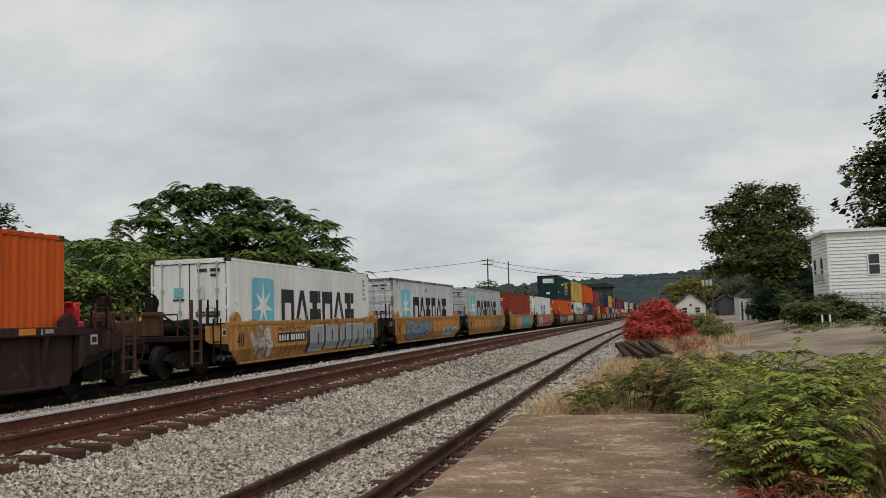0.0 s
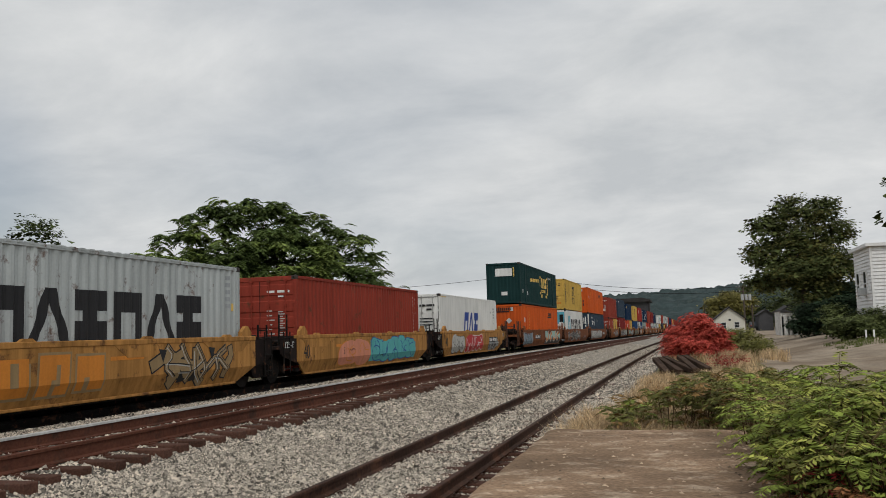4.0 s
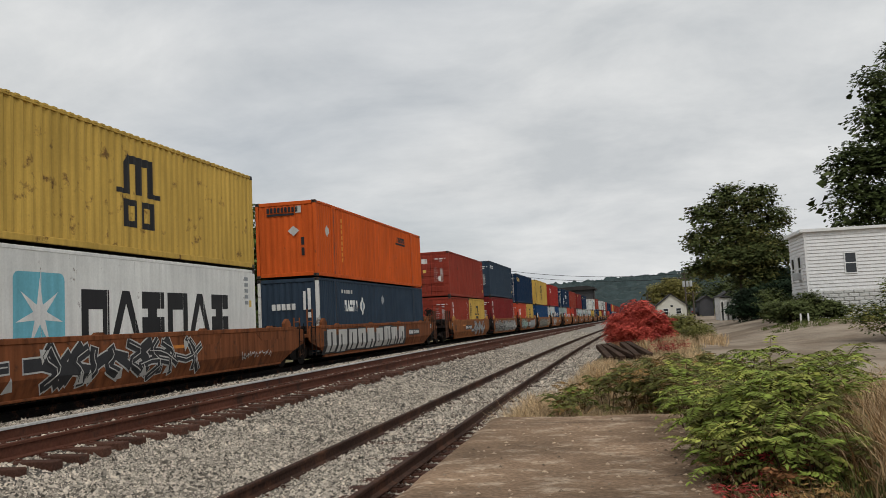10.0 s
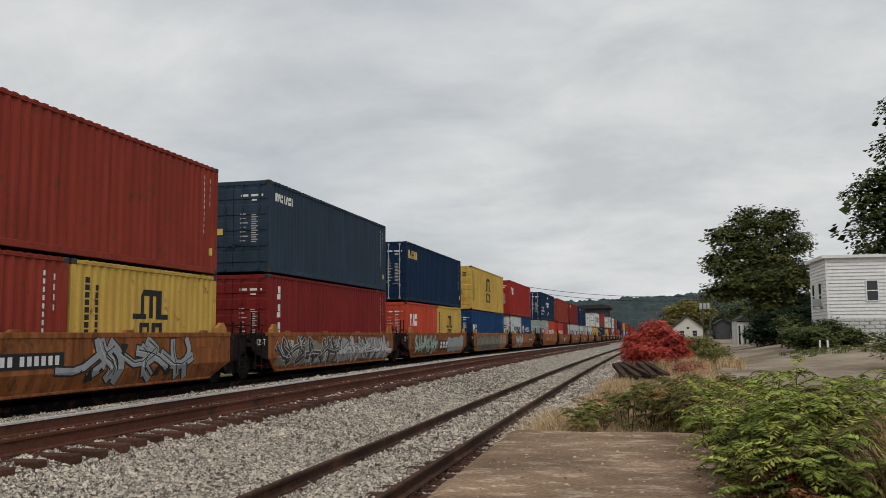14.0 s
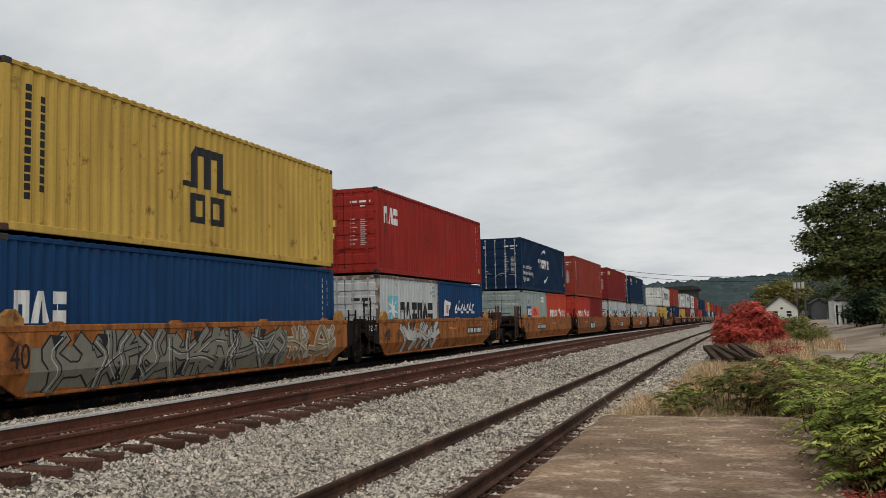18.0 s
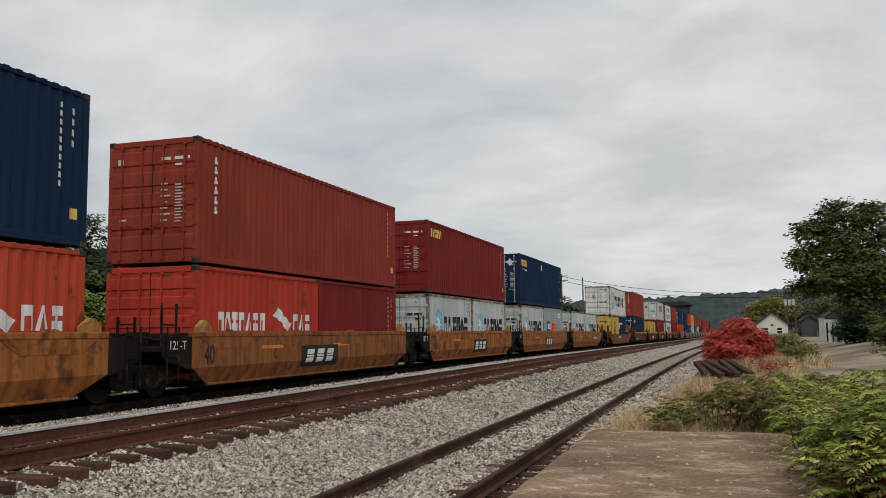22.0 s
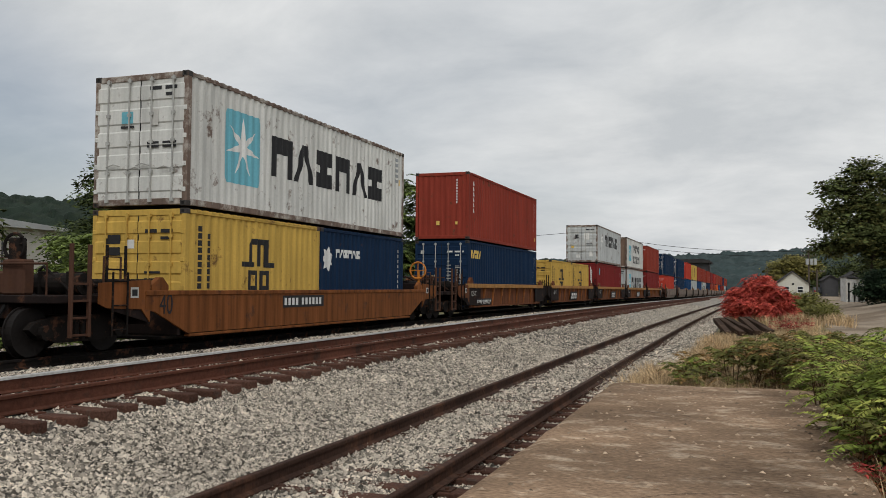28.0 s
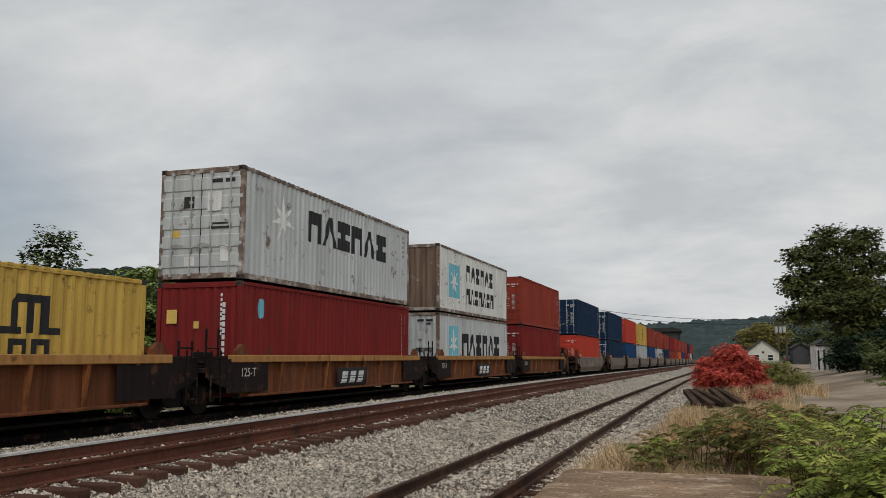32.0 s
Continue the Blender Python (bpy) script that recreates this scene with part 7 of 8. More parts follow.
# near the dock: green sumac, brown undergrowth, straw-coloured grass
# the darker sumac copy goes to random fronds, painting in shaded-leaf contrast
GREEN, WEEDY = [LEAF["sumac"], LEAF["sumac"], LEAF["sumac_pale"], LEAF["sumac_dark"]], [LEAF["olive"], LEAF["sumac_dark"], LEAF["bronze"]]
for i, (x, y, h, sp, st) in enumerate([
        (0.92, 8.7, 1.36, 0.30, 6), (1.22, 8.3, 1.40, 0.34, 7), (1.55, 8.6, 1.38, 0.34, 7), (1.85, 8.9, 1.30, 0.30, 5), (1.15, 9.6, 1.42, 0.40, 6), (1.75, 9.9, 1.40, 0.45, 6),
        (0.95, 7.6, 1.02, 0.24, 4), (1.30, 7.4, 1.05, 0.26, 4), (1.65, 7.7, 1.10, 0.28, 4), (0.95, 10.8, 1.25, 0.4, 6), (1.6, 11.4, 1.28, 0.55, 7), (2.3, 10.8, 1.25, 0.5, 6), (0.85, 12.6, 1.15, 0.45, 6), (1.6, 13.6, 1.15, 0.6, 7), (2.9, 12.6, 1.15, 0.6, 6), (3.3, 10.4, 1.05, 0.5, 5)]):
    sumac(x, y, gz(x, y), h, sp, st, 10, 0.50, GREEN, "green sumac shrub with arching pinnate leaves beside the dock", 100 + i, pairs=12, leaflet=0.094, droop=0.72)
for i, (x, y, h, sp, st) in enumerate([
        (-0.72, 13.5, 1.0, 0.36, 6), (-0.15, 13.5, 1.1, 0.42, 7), (0.4, 13.3, 1.15, 0.42, 7), (-0.9, 14.4, 1.0, 0.4, 6), (0.15, 14.6, 1.15, 0.5, 7), (0.75, 14.4, 1.2, 0.5, 7),
        (-0.55, 15.6, 0.95, 0.45, 6), (1.2, 17.2, 1.0, 0.7, 8), (0.2, 18.0, 0.9, 0.6, 7), (1.8, 20.5, 0.9, 0.8, 8), (0.8, 22.5, 0.8, 0.7, 7)]):
    sumac(x, y, gz(x, y), h, sp, st, 8, 0.34, WEEDY if i % 3 else WEEDY + [LEAF["sumac"]], "weedy olive-green shrub turning bronze behind the dock", 200 + i, "weed_shrub", 7, 0.125)
for i, (x, y, h, m) in enumerate([(0.85, 6.3, 0.5, "brown"), (1.25, 6.1, 0.5, "ochre"), (0.84, 7.0, 0.5, "crimson"), (1.1, 6.9, 0.6, "brown"), (1.45, 6.9, 0.55, "bronze"), (0.85, 5.5, 0.4, "brown"), (0.82, 8.0, 0.55, "ochre"), (1.2, 6.5, 0.5, "bronze"), (1.6, 6.2, 0.5, "brown"), (1.05, 7.5, 0.7, "crimson"), (0.8, 8.9, 0.5, "brown")]):
    sumac(x, y, gz(x, y), h, 0.26, 4, 7, 0.24, LEAF[m], "small red-leaved weed beside the dock" if m == "red" else "small withered brown weed beside the dock", 260 + i, "weed", 6, 0.075)

blades("straw_grass", "dry straw-coloured grass behind the dock and along the siding", LEAF["straw"],
       [(-1.9, 0.6, 12.45, 13.3, 6000, 0.95), (-1.9, -0.6, 12.6, 17.0, 8000, 1.15), (-1.0, 1.8, 13.0, 17.5, 4500, 1.3), (-1.3, 2.4, 17.5, 27, 6500, 0.75), (-1.5, -0.5, 17, 34, 4000, 0.65), (-1.2, 2.7, 27, 34, 3500, 0.6), (0.9, 2.7, 34, 42, 2500, 0.6), (1.95, 3.6, 6.6, 10.5, 15000, 1.9), (3.4, 6.5, 7.5, 12.5, 8000, 1.5), (2.6, 8.0, 11.0, 19, 5000, 0.4), (0.78, 1.7, 4.8, 7.6, 2600, 0.95), (-2.2, -1.9, 6, 13, 350, 0.35)], 31, 0.40, 0.0055, 0.9)
blades("ochre_grass", "rusty brown seed grass among the weeds", LEAF["ochre"],
       [(-1.7, 1.6, 12.5, 16, 3600, 0.8), (-1.2, 2.2, 16, 28, 4500, 0.7), (1.9, 5.0, 6.4, 11, 11000, 1.7), (0.8, 2.0, 5.0, 8.0, 2400, 0.8)], 32, 0.46, 0.006, 0.8)
blades("green_grass", "green grass in the undergrowth beside the dock", LEAF["grass"],
       [(0.8, 2.8, 5.2, 11.5, 4500, 0.8), (1.6, 3.6, 4.2, 7.4, 7000, 0.9), (0.5, 3.0, 12.4, 22, 4500, 0.8), (7.5, 16, 46.5, 53, 6000, 0.35)], 33, 0.45, 0.010)

# the red shrub, the olive one beside it, and a little red one before them
tree("red_shrub", 0.42, 46, gz(0.45, 46), [(-0.7, 0, 1.2, 0.80, 0.8), (0.1, 0, 1.65, 0.85, 0.8), (0.95, 0, 1.25, 0.8, 0.8), (0.1, -0.4, 0.8, 1.25, 0.7), (-1.0, 0, 0.65, 0.65, 0.55), (1.35, 0, 0.65, 0.6, 0.6), (0.4, 0.2, 2.05, 0.45, 0.35)], 3800, 0.115, [LEAF["red"], LEAF["red"], LEAF["red"], LEAF["crimson"]], "bright red autumn sumac shrub beside the siding", 41, 0.06, 0.6, frond=0.36, category="shrub", shell=0.2, rosette=6)
tree("olive_shrub", 2.75, 50, gz(2.9, 50), [(-0.6, 0, 0.9, 0.95, 0.7), (0.3, 0, 0.95, 0.95, 0.65), (1.0, -0.6, 0.55, 0.8, 0.55), (0.6, -2.0, 0.5, 0.8, 0.5), (1.1, -2.4, 0.3, 0.7, 0.4)], 7500, 0.12, LEAF["olive"], "olive-brown rounded shrub beside the red one", 42, 0.06, 0.5, 0.3, category="shrub", shell=0.35)
tree("red_weed", 1.7, 36.5, gz(1.7, 36.5), [(0, 0, 0.3, 0.45, 0.25), (0.45, 0.3, 0.28, 0.35, 0.2), (-0.4, 0.2, 0.2, 0.3, 0.2)], 700, 0.085, LEAF["crimson"], "low red weeds in the straw-coloured grass", 43, 0.03, 0.2, 0.3, category="shrub", shell=0.3)
blades("shrub_skirt", "withered grass round the feet of the shrubs", LEAF["straw"], [(-0.9, 4.6, 40, 52, 5000, 1.0)], 34, 0.45, 0.009, 0.9)

# old ties stacked beside the siding
stack = [(-0.95 + 0.29 * k, 37.4, 0.085, (k * 37) % 5 - 2, 0) for k in range(6)] + [(-0.85 + 0.3 * k, 37.5, 0.255, (k * 23) % 7 - 3, 0) for k in range(5)] + [(-0.95 + 0.34 * k, 35.75 + 0.06 * (k % 3), 0.34, -12 - (k * 7) % 19, 10) for k in range(5)]
OLDTIE = mat("bleached_tie", (0.060, 0.038, 0.027), 0.95, 0.0, 0.4, 0.3, 0.6, 2.0, (0.10, 0.07, 0.05), 0.4, 0, 3.0)
for x, y, dz, a, up in stack:
    me = MB().cbox(-0.115, 0.115, -1.25, 1.25, -0.085, 0.085, 0.012)
    ob = tagged(part("old_tie", me, OLDTIE), "weathered dark wooden tie on a loose pile", "railway tie", "pile of old ties")
    ob.matrix_basis = pose(x, y, gz(x, y) + dz, up, 0, -a)

# across the tracks: ailanthus, light fronds and smaller trees
AIL = [(-5.1, 0, 7.1, 1.4, 1.0), (-3.4, 0, 8.1, 1.8, 1.4), (-1.0, 0, 8.4, 2.0, 1.4), (1.3, 0, 8.0, 1.7, 1.1), (3.2, 0, 7.0, 1.6, 1.1), (4.5, 0, 5.7, 1.3, 1.0), (5.4, 0, 4.1, 1.4, 1.0), (0.0, -1.5, 6.0, 3.0, 1.8), (-3.2, -1.2, 5.4, 2.6, 1.8), (2.6, -1.0, 4.8, 2.6, 1.7), (0.0, 2.0, 6.4, 3.4, 1.7), (-2.0, -1.6, 3.6, 3.0, 1.3), (2.5, -1.4, 3.0, 3.0, 1.2)]
CA, SA = math.cos(radians(26)), math.sin(radians(26))
tree("ailanthus_tree", -20.3, 41.3, -1.0, [(p * CA - q * SA, p * SA + q * CA, h, r, rz) for p, q, h, r, rz in AIL], 6300, 0.25, [LEAF["ailanthus"], LEAF["ailanthus"], LEAF["ailanthus"], LEAF["lime"]], "broad dark green ailanthus tree behind the train", 51, 0.3, 5.0, frond=0.72, shell=0.45)
for i, (x, y, h, r) in enumerate([(-17.8, 26.3, 5.6, 1.7), (-17.8, 28.6, 5.2, 1.7), (-18.0, 24.4, 4.6, 1.5), (-18.4, 20.5, 4.0, 1.5), (-18.6, 31, 5.4, 1.8)]):
    tree("ailanthus_sapling", x, y, -0.95, [(0, 0, h - 1.4, r, 1.2), (0.3, 0.6, h - 2.6, r * 1.1, 1.3), (-0.2, -0.5, h - 3.4, r, 1.0)], 1000, 0.215, LEAF["lime"], "light green young ailanthus with drooping fronds", 60 + i, 0.10, h - 1.6, frond=0.85)
for i, (x, y, h, r, k) in enumerate([(-30, 34.3, 8.6, 1.8, "maple"), (-33, 27, 7.0, 2.4, "oak"), (-27, 24, 5.2, 2.0, "oak"), (-24, 31, 4.6, 2.0, "maple"), (-23, 17, 4.0, 2.0, "oak"), (-26, 14, 5.0, 2.4, "maple")]):
    tree("small_tree", x, y, -1.1, [(0, 0, h - r * 0.8, r * 0.75, r), (0.4, 0.5, h - r * 2.0, r, r), (-0.5, -0.4, h - r * 2.6, r * 1.1, r)], 6500, 0.17, LEAF[k], "small round green tree beyond the tracks", 70 + i, 0.13, h * 0.5)
for i, (x, y, h, r) in enumerate([(-27, 152, 9.0, 3.6), (-21.5, 156, 7.6, 3.0), (-34, 150, 7.0, 3.5)]):
    tree("far_tree", x, y, -1.2, [(0, 0, h - r * 0.7, r * 0.8, r * 0.8), (1.0, 0, h - r * 1.5, r, r), (-1.2, 0, h - r * 1.7, r, r)], 2200, 0.45, LEAF["maple"], "green tree beside the poles beyond the tracks", 80 + i, 0.2, h * 0.5)

# the yard's trees
tree("walnut_tree", 9.6, 76, 0.0, [(-3.0, 0, 6.9, 1.5, 1.4), (-2.4, 0, 9.3, 1.5, 1.2), (-0.4, 0, 10.6, 1.6, 1.2), (1.7, 0, 10.3, 1.6, 1.3), (3.0, 0.5, 8.6, 1.5, 1.3), (0.5, 0, 8.3, 2.0, 1.6), (-1.2, -0.5, 5.3, 2.2, 1.6), (1.8, -0.5, 5.8, 2.2, 1.8), (3.4, 0, 5.6, 1.5, 1.5), (-3.2, 0, 4.6, 1.2, 1.0), (0.8, 0, 3.8, 1.9, 1.3), (2.8, 0, 3.4, 1.7, 1.4), (-1.0, 0, 7.4, 1.8, 1.5), (1.3, 0, 7.0, 1.9, 1.6), (0.2, 0, 5.4, 2.0, 1.4)], 42000, 0.20, [LEAF["oak"], LEAF["oak"], LEAF["walnut"]], "tall dark green tree at the edge of the yard", 91, 0.30, 7.5, shell=0.45)
for i, (x, y, r, h) in enumerate([(9.4, 70, 1.4, 2.9), (10.9, 71, 1.5, 3.0), (12.4, 71, 1.8, 3.6), (14.0, 75, 2.4, 5.0)]):
    tree("dark_shrub", x, y, gz(x, y), [(0, 0, h - r, r, r * 0.9), (0.7, 0, r * 0.6, r * 0.9, r * 0.7), (-0.6, 0, r * 0.6, r * 0.8, r * 0.7)], 8000, 0.15, LEAF["dark"], "dense dark shrub under the tall tree", 95 + i, 0.08, h * 0.5, category="shrub", shell=0.3)
tree("maple_tree", 25.5, 78, 0.2, [(-6.0, 0, 9.2, 2.7, 2.4), (-5.6, 0, 12.6, 2.9, 2.2), (-3.4, 0, 16.2, 2.7, 2.2), (-3.2, 0, 19.2, 2.4, 1.8), (-0.8, 0, 21.4, 2.6, 2.2), (2.2, 0, 21.8, 3.0, 2.4), (5.2, 0, 18.5, 4.2, 3.6), (0.0, -1, 17.0, 3.6, 3.0), (-2.0, -1.5, 13.0, 3.6, 3.0), (2.5, -1, 13.0, 4.4, 3.6), (5.5, 0, 10.5, 4.8, 4.0), (-2.5, -1, 8.6, 3.8, 2.8), (1.0, -1, 8.0, 4.4, 3.0)], 58000, 0.29, [LEAF["maple"], LEAF["maple"], LEAF["oak"]], "very tall dark green maple behind the white house", 101, 0.5, 12, shell=0.4)
tree("leaning_sumac", 11.1, 36, -0.4, [(-1.9, 0, 1.1, 1.0, 0.7), (-0.6, 0, 1.9, 1.2, 0.7), (0.9, 0, 2.6, 1.3, 0.8), (2.2, 0, 2.4, 1.4, 0.85), (0.2, 0, 1.2, 2.2, 0.8), (2.6, 0, 1.0, 1.6, 0.8)], 11000, 0.13, [LEAF["oak"], LEAF["maple"], LEAF["olive"]], "rusty green sumac thicket before the white house", 111, 0.10, 1.6, 0.3, shell=0.2)
for i, (x, y, r, h) in enumerate([(10.6, 34.5, 1.1, 0.8), (12.9, 32, 1.6, 1.3), (15, 31, 1.8, 1.4), (9.7, 53, 0.9, 1.3), (10.5, 53.6, 0.8, 1.6), (9.2, 58, 1.3, 2.2), (8.7, 54, 0.9, 1.5), (11.3, 53.4, 0.7, 1.2)]):
    tree("low_shrub", x, y, gz(x, y), [(0, 0, h * 0.55, r, h * 0.5), (r * 0.7, 0, h * 0.4, r * 0.8, h * 0.4)], 4000, 0.11, LEAF["olive" if i < 3 else "oak"], "low leafy shrub at the edge of the yard", 120 + i, 0.05, h * 0.5, category="shrub", shell=0.3)
tree("yellowing_tree", 8.2, 172, 0.2, [(-2.2, 0, 4.0, 2.6, 2.2), (0.2, 0, 5.4, 2.6, 2.2), (2.6, 0, 4.6, 2.6, 2.2)], 9000, 0.3, LEAF["gold"], "yellowing tree behind the small white house", 131, 0.25, 4)
for i, (x, y, h, r) in enumerate([(13.5, 190, 9.5, 4.0), (19, 185, 9, 4), (25, 170, 9, 4.5), (34, 120, 10, 4.5), (44, 90, 11, 5), (16, 110, 7, 3.0)]):
    tree("street_tree", x, y, 0.0, [(0, 0, h - r * 0.7, r * 0.8, r * 0.8), (1.2, 0, h - r * 1.5, r, r), (-1.2, 0, h - r * 1.6, r, r)], 6000, 0.3, LEAF["oak"], "dark green tree along the street", 140 + i, 0.25, h * 0.5)

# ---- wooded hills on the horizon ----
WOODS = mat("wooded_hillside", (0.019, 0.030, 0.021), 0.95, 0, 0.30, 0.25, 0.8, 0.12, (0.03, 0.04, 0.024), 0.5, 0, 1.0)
# haze of distance is mixed into this paler, bluer woods colour
HAZEWOODS = mat("hazed_woods", (0.040, 0.058, 0.058), 0.95, 0, 0.28, 0.25, 0.8, 0.10, (0.06, 0.075, 0.07), 0.5, 0, 1.0)


def hill(name, dist, az, depth, m, label, seed, bump, step):
    """A ridge of tree crowns: az lists (azimuth in degrees, elevation of the crest)."""
    a = np.arange(az[0][0], az[-1][0] + 0.01, step)
    el = np.interp(a, [p[0] for p in az], [p[1] for p in az])
    rows = 24
    vs, fs = [], []
    for j in range(rows):
        q = j / (rows - 1)
        for ang, e in zip(a, el):
            r = dist + depth * q
            x, y = r * math.sin(radians(ang)), r * math.cos(radians(ang))
            top = 1.3 + dist * 1.0 * math.tan(radians(max(e, 0.0))) * (1 + depth / dist)
            nz = noise.noise((x / bump, y / bump, seed)) * 0.6 + noise.noise((x / bump * 2.7, y / bump * 2.7, seed + 5)) * 0.45
            vs.append((x, y, -3 + (top + 3) * math.sin(q * math.pi / 2) ** 0.8 + nz * bump * 0.62 * (0.3 + 0.7 * q)))
    n = len(a)
    for j in range(rows - 1):
        for i in range(n - 1):
            fs.append((j * n + i, j * n + i + 1, (j + 1) * n + i + 1, (j + 1) * n + i))
    me = bpy.data.meshes.new(name)
    me.from_pydata(vs, [], fs)
    me.materials.append(m)
    return tagged(new(name, me), label, "hill", kind="structure")


hill("backdrop_1", 300, [(-100, 3.0), (-75, 5.0), (-50, 5.2), (-44, 4.9), (-38, 5.3), (-30, 4.6), (-24, 3.2), (-16, 2.0), (-8, 1.1), (-4, 0.4)], 130, WOODS, "dark wooded hillside beyond the tracks", 1.0, 8.0, 0.13)
hill("backdrop_2", 900, [(-24, 1.0), (-16, 1.6), (-8, 1.85), (-4, 1.98), (0, 2.18), (4, 2.35), (10, 2.2), (20, 2.5), (35, 2.2), (60, 2.0), (90, 1.5)], 260, HAZEWOODS, "distant wooded hill on the horizon, its colour hazed blue-green", 2.0, 14.0, 0.09)

# ---- buildings ----
SIDING = mat("white_clapboard", (0.74, 0.74, 0.735), 0.7, 0, 0.05, 0.05, 0.05, 1, (0.62, 0.62, 0.6), 0.2, 0.08)
BLOCK = mat("rough_block", (0.56, 0.56, 0.54), 0.9, 0, 0.08, 0.15, 0.5, 1, (0.36, 0.36, 0.34), 0.4)
GREYSIDE = mat("grey_shadow_siding", (0.62, 0.63, 0.64), 0.75, 0, 0.06, 0.06, 0.05)
TRIM = mat("white_trim", (0.76, 0.76, 0.75), 0.6, 0, 0.05, 0.05, 0.03)
ROOF = mat("dark_shingle", (0.045, 0.042, 0.042), 0.9, 0, 0.2, 0.25, 0.4)
GLASS = mat("window_glass", (0.03, 0.034, 0.04), 0.12, 0, 0.1, 0.05, 0)
CREAM = mat("cream_boards", (0.66, 0.64, 0.57), 0.75, 0, 0.06, 0.06, 0.1)
GREYWALL = mat("grey_boards", (0.075, 0.075, 0.08), 0.85, 0, 0.15, 0.1, 0.15)
BEIGE = mat("beige_metal_wall", (0.52, 0.50, 0.45), 0.7, 0, 0.08, 0.05, 0.05)
POLE = mat("weathered_pole", (0.10, 0.08, 0.065), 0.95, 0, 0.2, 0.2, 0.3)
CAN = mat("pale_transformer", (0.45, 0.46, 0.46), 0.6, 0.1, 0.1, 0.05, 0)


def window(parent, x0, x1, z0, z1, y, axis="front", sash=True):
    """A double-hung window with its frame standing proud of the wall at y (front) or x (side, facing -x)."""
    w = part("window", MB().box(x0, x1, y - 0.05, y + 0.03, z0, z1) if axis == "front" else MB().box(y - 0.05, y + 0.03, x0, x1, z0, z1), GLASS, parent)
    mb = MB()
    t = 0.06
    for a, b, c, d in ((x0 - t, x0, z0 - t, z1 + t), (x1, x1 + t, z0 - t, z1 + t), (x0, x1, z1, z1 + t), (x0, x1, z0 - t, z0), (x0, x1, (z0 + z1) / 2 - 0.03, (z0 + z1) / 2 + 0.03)):
        if axis == "front":
            mb.box(a, b, y - 0.075, y + 0.02, c, d)
        else:
            mb.box(y - 0.075, y + 0.02, a, b, c, d)
    part("window_frame", mb, TRIM, w)
    return w


wh_ = tagged(new("house"), "two-storey white clapboard house on a rough block base", "house")
X0, X1, Y0, Y1, ZB, ZS, ZT = 10.72, 19.6, 55.0, 60.0, 0.2, 2.02, 5.68
part("wall", MB().box(X0 + 0.04, X1, Y0 + 0.04, Y1, ZB, ZT - 0.1), SIDING, wh_)
n_ = 17
for i in range(n_):
    z = ZS + i * (ZT - 0.16 - ZS) / n_
    h = (ZT - 0.16 - ZS) / n_
    mb = MB()
    mb.prism([(Y0 + 0.04, z), (Y0 - 0.035, z), (Y0 + 0.022, z + h), (Y0 + 0.04, z + h)], 0, X0 + 0.1, X1)
    part("board", mb, SIDING, wh_)
    mb = MB()
    mb.prism([(X0 + 0.04, z), (X0 - 0.035, z), (X0 + 0.022, z + h), (X0 + 0.04, z + h)], 1, Y0 + 0.1, Y1)
    part("board", mb, SIDING, wh_)
for i in range(8):
    z = ZB + i * (ZS - ZB) / 8
    h = (ZS - ZB) / 8
    k = 0
    x = X0 - (0.28 if i % 2 else 0.0)
    while x < X1:
        a, b = max(x, X0), min(x + 0.55, X1)
        if b - a > 0.05:
            part("block", MB().cbox(a + 0.012, b - 0.012, Y0 - 0.05 - 0.012 * ((k * 7 + i * 3) % 3), Y0 + 0.04, z + 0.012, z + h - 0.012, 0.03), BLOCK, wh_)
        x += 0.56
        k += 1
    part("block_course", MB().cbox(X0 - 0.05, X0 + 0.04, Y0, Y1, z + 0.012, z + h - 0.012, 0.03), BLOCK, wh_)
part("corner_board", MB().box(X0 - 0.02, X0 + 0.1, Y0 - 0.02, Y0 + 0.1, ZS, ZT), TRIM, wh_)
part("sill_board", MB().box(X0 - 0.03, X1, Y0 - 0.035, Y0 + 0.05, ZS - 0.08, ZS + 0.04), TRIM, wh_)
part("roof", MB().prism([(X0 - 0.25, ZT - 0.12), (X0 - 0.25, ZT + 0.06), (X1 + 0.2, ZT + 0.02), (X1 + 0.2, ZT - 0.12)], 1, Y0 - 0.25, Y1 + 0.2), TRIM, wh_)
for a, b in ((12.92, 13.5), (15.35, 15.92), (17.72, 18.3)):
    window(wh_, a, b, 3.02, 4.18, Y0)
for a, b in ((56.3, 57.1), (58.4, 59.2)):
    window(wh_, a, b, 2.75, 4.15, X0, "side")
ac = part("air_conditioner", MB().cbox(X0 - 0.45, X0, 56.4, 57.0, 2.75, 3.2, 0.03), CAN, wh_)
part("annex", MB().cbox(X1 + 0.01, X1 + 5, Y0 + 1.2, Y1 - 0.6, ZB, 4.9, 0.02), GREYWALL, wh_)
part("annex_roof", MB().cbox(X1 + 0.01, X1 + 5.4, Y0 + 0.9, Y1 - 0.3, 4.9, 5.05, 0.02), ROOF, wh_)
for x in (9.55, 9.95):
    tagged(part("post", MB().cbox(x - 0.045, x + 0.045, 51.5, 51.6, 0.0, 0.75, 0.02), TRIM), "short white post at the edge of the yard", "post", "yard posts")


